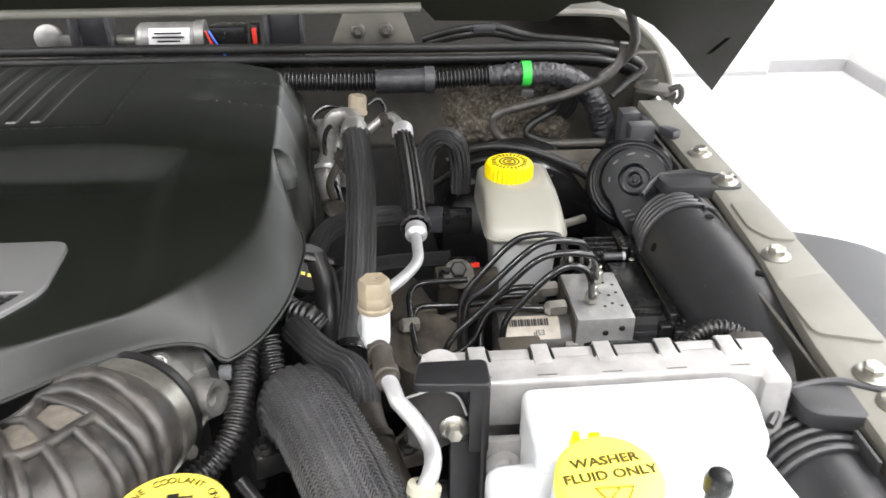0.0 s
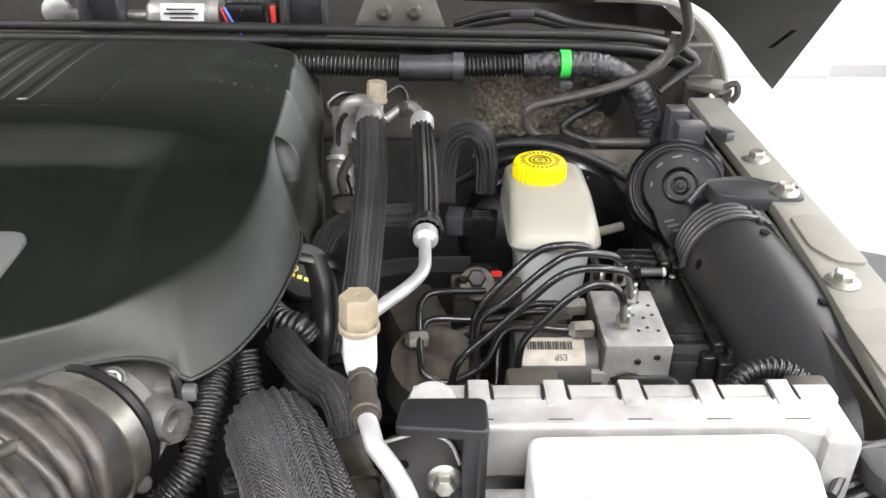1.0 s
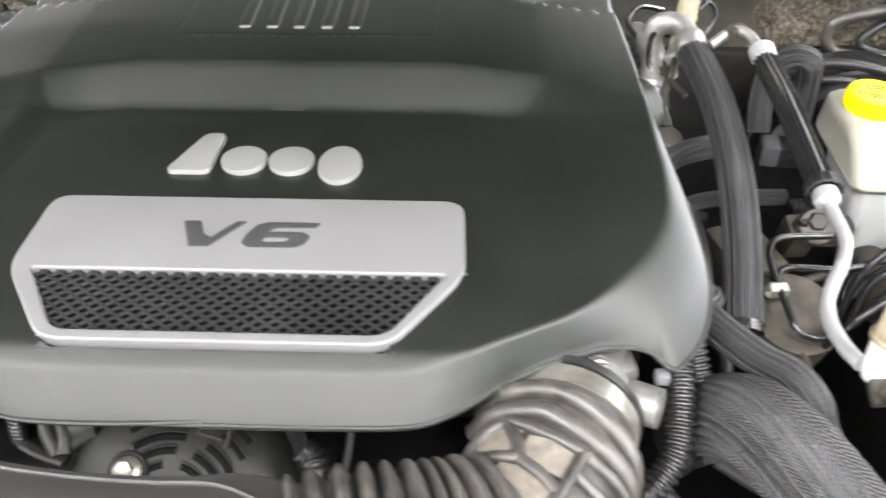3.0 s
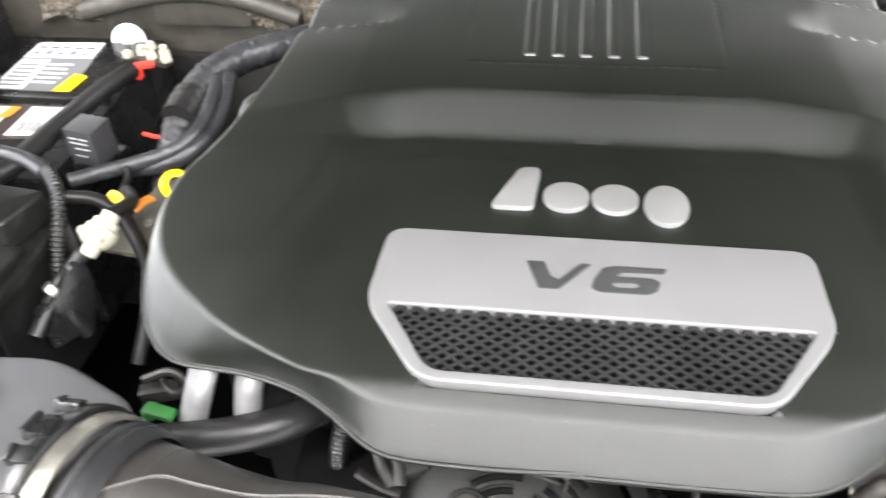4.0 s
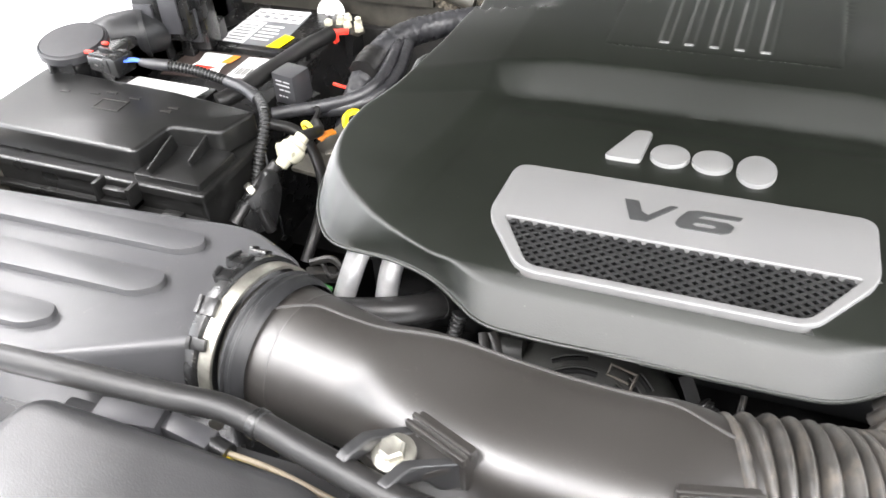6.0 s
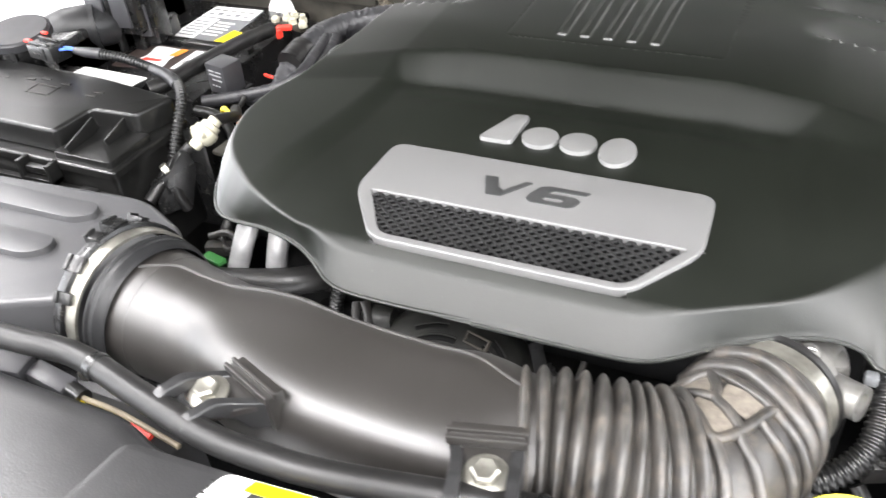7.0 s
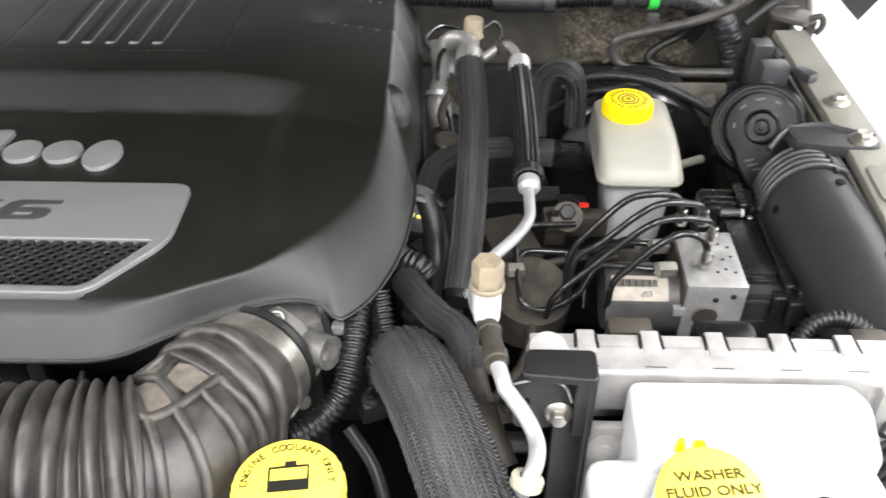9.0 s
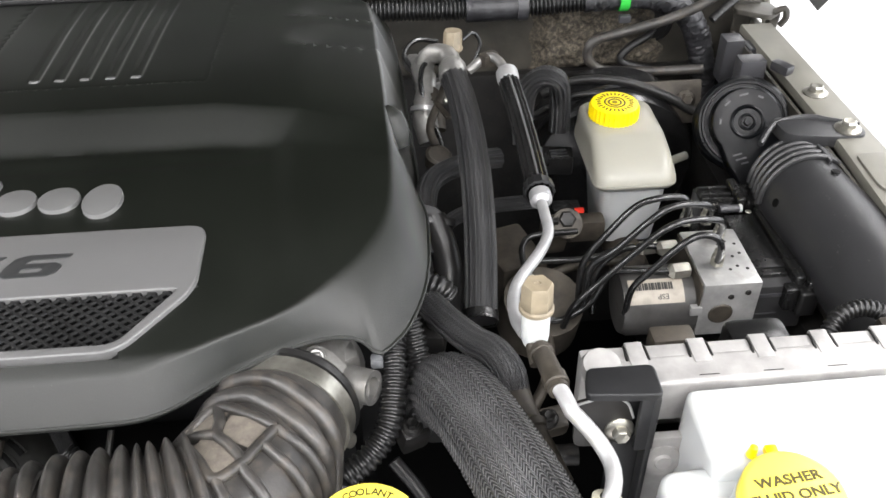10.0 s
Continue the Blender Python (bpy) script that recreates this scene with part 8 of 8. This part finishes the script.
part("cap", turn(lathe([(0.016, -0.035), (0.018, -0.006), (0.0225, -0.003), (0.0240, 0.0), (0.0240, 0.0095), (0.0225, 0.012), (0.0215, 0.0115), (0, 0.0112)], 40, (0, 0, 0), (0, 0, 1)), OIL_AT), MATT_BLACK, oil, "flat black cap with a raised rim")
part("grip", turn(rbox(-0.026, 0.026, 0.004, 0.012, 0.010, 0.0185, 0.002), OIL_AT), FUSE_PLASTIC, oil, "upright grip across the cap")
for k, (sx, sw) in enumerate(((-0.014, 0.006), (-0.006, 0.004), (0.000, 0.005), (0.008, 0.004))):
    part("symbol", turn(rbox(sx, sx + sw, -0.0080 - 0.0006 * k, -0.0048 - 0.0006 * k, 0.0112, 0.0116, 0), OIL_AT), YELLOW_PALE, oil, "yellow printed symbol", False)
part("symbol", turn(prism(oval(-0.010, -0.0005, 0.0042, 0.0030, 18), 0.0112, 0.0116, holes=[oval(-0.010, -0.0005, 0.0026, 0.0016, 12)]), OIL_AT), YELLOW_PALE, oil, "yellow printed symbol", False)
solo("breather_hose", tube([(0.289, 0.031, 1.06), (0.3, 0.017, 1.06), (0.314, 0.01, 1.058), (0.321, 0.007, 1.05)], 0.011, 14, 0.002, rib=(0.0045, 0.0008)), CONDUIT, "short corrugated breather hose", "hose")
solo("heater_hose", tube([(0.307, 0.138, 1.03), (0.315, 0.19, 1.035), (0.333, 0.218, 1.035), (0.37, 0.242, 1.03), (0.395, 0.254, 1.025)], 0.0108, 36, 0.003, flutes=(9, 0.0006)), SLEEVE_FINE, "ribbed black hose crossing behind the lines", "hose")
snake = thing("sensor_loop", (0.44, 0.28, 1.0), "black braided cable looped to a grey connector", "cable")
part("loop", tube([(0.424, 0.27, 1.03), (0.425, 0.287, 1.06), (0.431, 0.294, 1.085), (0.446, 0.291, 1.1), (0.46, 0.285, 1.098), (0.467, 0.293, 1.07), (0.467, 0.286, 1.035)], 0.0112, 36, 0.003, flutes=(9, 0.0006)), SLEEVE_FINE, snake)
part("connector", obox((0.036, 0.026, 0.022), Matrix.Translation((0.460, 0.262, 1.012)) @ Matrix.Rotation(radians(-8), 4, "Z"), 0.003), BLACK, snake)
part("lock", obox((0.018, 0.026, 0.022), Matrix.Translation((0.436, 0.262, 1.014)) @ Matrix.Rotation(radians(-8), 4, "Z"), 0.003), GREY_PLASTIC, snake, "grey lock slide")
part("slot", join(*[obox((0.018, 0.003, 0.001), Matrix.Translation((0.462, 0.252 + 0.006 * k, 1.0236)), 0) for k in range(3)]), GREY_PLASTIC, snake, "", False)
solo("firewall_tube", tube([(0.46, 0.36, 1.04), (0.50, 0.35, 1.062), (0.55, 0.34, 1.062), (0.60, 0.33, 1.045), (0.63, 0.32, 1.03)], 0.0055, 10), RUBBER, "black vacuum hose curving over the booster", "hose")
solo("firewall_tube", tube([(0.44, 0.34, 1.02), (0.49, 0.335, 1.05), (0.54, 0.33, 1.05), (0.58, 0.32, 1.035)], 0.004, 10), RUBBER, "thin black pipe over the booster", "hose")
expv = thing("expansion_valve", (0.32, 0.3, 1.03), "dusty aluminium valve fittings behind the engine cover", "valve")
part("body", lathe([(0, 0), (0.014, 0), (0.016, 0.008), (0.013, 0.016), (0.009, 0.018), (0.009, 0.024), (0, 0.024)], 22, (0.322, 0.318, 1.06), (0.2, -0.5, 0.8)), BROWN_METAL, expv)
part("flange", obox((0.032, 0.012, 0.026), Matrix.Translation((0.334, 0.33, 1.07)) @ Matrix.Rotation(0.3, 4, "Z"), 0.004), ALU, expv)
part("casting", tube([(0.308, 0.365, 1.088), (0.318, 0.345, 1.088), (0.322, 0.32, 1.078), (0.318, 0.296, 1.058), (0.322, 0.275, 1.035)], [0.010, 0.013, 0.012, 0.014, 0.012], 18, 0.003, lump=0.0016), ALU, expv, "lumpy cast elbow")
part("casting", tube([(0.336, 0.35, 1.07), (0.330, 0.325, 1.055), (0.332, 0.30, 1.035)], [0.009, 0.012, 0.010], 16, 0.003, lump=0.0014), BROWN_METAL, expv, "grimy cast stub")
part("ring", lathe([(0.012, -0.003), (0.016, -0.002), (0.016, 0.003), (0.012, 0.004)], 24, (0.319, 0.30, 1.062), (0.1, 0.6, 0.7)), ALU_PIPE, expv, "bright clamp ring")
for k, (bx, bz) in enumerate(((0.324, 1.076), (0.343, 1.064))):
    part("bolt", bolt((bx, 0.322, bz), (0.2, -0.9, 0.3), 0.0045, 0.007), STEEL, expv)
part("cup", lathe([(0, 0.0), (0.012, 0.0), (0.014, 0.016), (0.011, 0.018), (0, 0.015)], 20, (0.326, 0.24, 1.03), (0.2, -0.3, 1)), BROWN_METAL, expv)
part("stalk", tube([(0.342, 0.31, 1.085), (0.332, 0.285, 1.076), (0.322, 0.262, 1.062), (0.327, 0.245, 1.05)], 0.0045, 12), BROWN_METAL, expv)
part("lever", obox((0.006, 0.04, 0.004), Matrix.Translation((0.336, 0.272, 1.078)) @ Matrix.Rotation(0.3, 4, "Z"), 0.0015), BROWN_METAL, expv)
for k, pts in enumerate(([(0.31, 0.34, 1.09), (0.30, 0.36, 1.10), (0.315, 0.385, 1.105), (0.34, 0.39, 1.10)], [(0.325, 0.29, 1.06), (0.316, 0.31, 1.085), (0.322, 0.335, 1.10), (0.345, 0.35, 1.09)], [(0.335, 0.25, 1.04), (0.328, 0.275, 1.055), (0.318, 0.30, 1.05)])):
    part("wire", tube(pts, 0.0028, 8), BLACK, expv)

# ---- low pipes and wires in the gaps ----
for pts, r, m, lab in (
        ([(0.31, -0.06, 1.0), (0.335, -0.03, 0.99), (0.345, 0.02, 0.985), (0.34, 0.08, 0.98)], 0.006, RUBBER, "dark rubber pipe low beside the engine"),
        ([(0.36, -0.09, 0.985), (0.39, -0.05, 0.98), (0.41, 0.0, 0.975), (0.415, 0.07, 0.97)], 0.005, BROWN_METAL, "grimy steel pipe low in the bay"),
        ([(0.30, 0.10, 1.0), (0.325, 0.14, 0.995), (0.335, 0.19, 0.99), (0.38, 0.22, 0.985), (0.45, 0.225, 0.985)], 0.008, SLEEVE_FINE, "woven black hose crossing low behind the lines"),
        ([(0.42, 0.10, 0.985), (0.46, 0.11, 0.99), (0.50, 0.112, 0.99)], 0.0045, BROWN_METAL, "grimy steel pipe beside the master cylinder"),
        ([(0.27, -0.13, 1.02), (0.29, -0.15, 1.0), (0.30, -0.18, 0.985), (0.29, -0.21, 0.98)], 0.005, RUBBER, "dark wire under the filler neck"),
        ([(0.33, -0.06, 0.96), (0.37, -0.08, 0.95), (0.42, -0.085, 0.95)], 0.009, DARK_METAL, "dark pipe behind the radiator hose")):
    solo("low_pipe", tube(pts, r, 14, 0.004), m, lab, "pipe")
for at, size, rot, m in (((0.285, -0.10, 1.01), (0.022, 0.016, 0.03), 0.4, DARK_METAL), ((0.39, -0.09, 1.0), (0.03, 0.02, 0.02), 0.2, BROWN_METAL), ((0.31, 0.02, 1.0), (0.02, 0.03, 0.03), -0.2, DARK_METAL), ((0.44, 0.16, 0.99), (0.022, 0.03, 0.03), 0.1, BROWN_METAL), ((0.345, -0.05, 0.97), (0.03, 0.02, 0.02), 0.7, BROWN_METAL)):
    lug = thing("engine_lug", at, "small grimy cast lug with one bolt", "lug", "cast lugs in the gaps")
    part("lug_body", obox(size, Matrix.Translation(at) @ Matrix.Rotation(rot, 4, "Z") @ Matrix.Rotation(0.3, 4, "X"), 0.004), m, lug)
    part("bolt", bolt((at[0], at[1] - 0.004, at[2] + size[2] / 2), (0, -0.3, 0.95), 0.005, 0.008), DARK_METAL, lug)
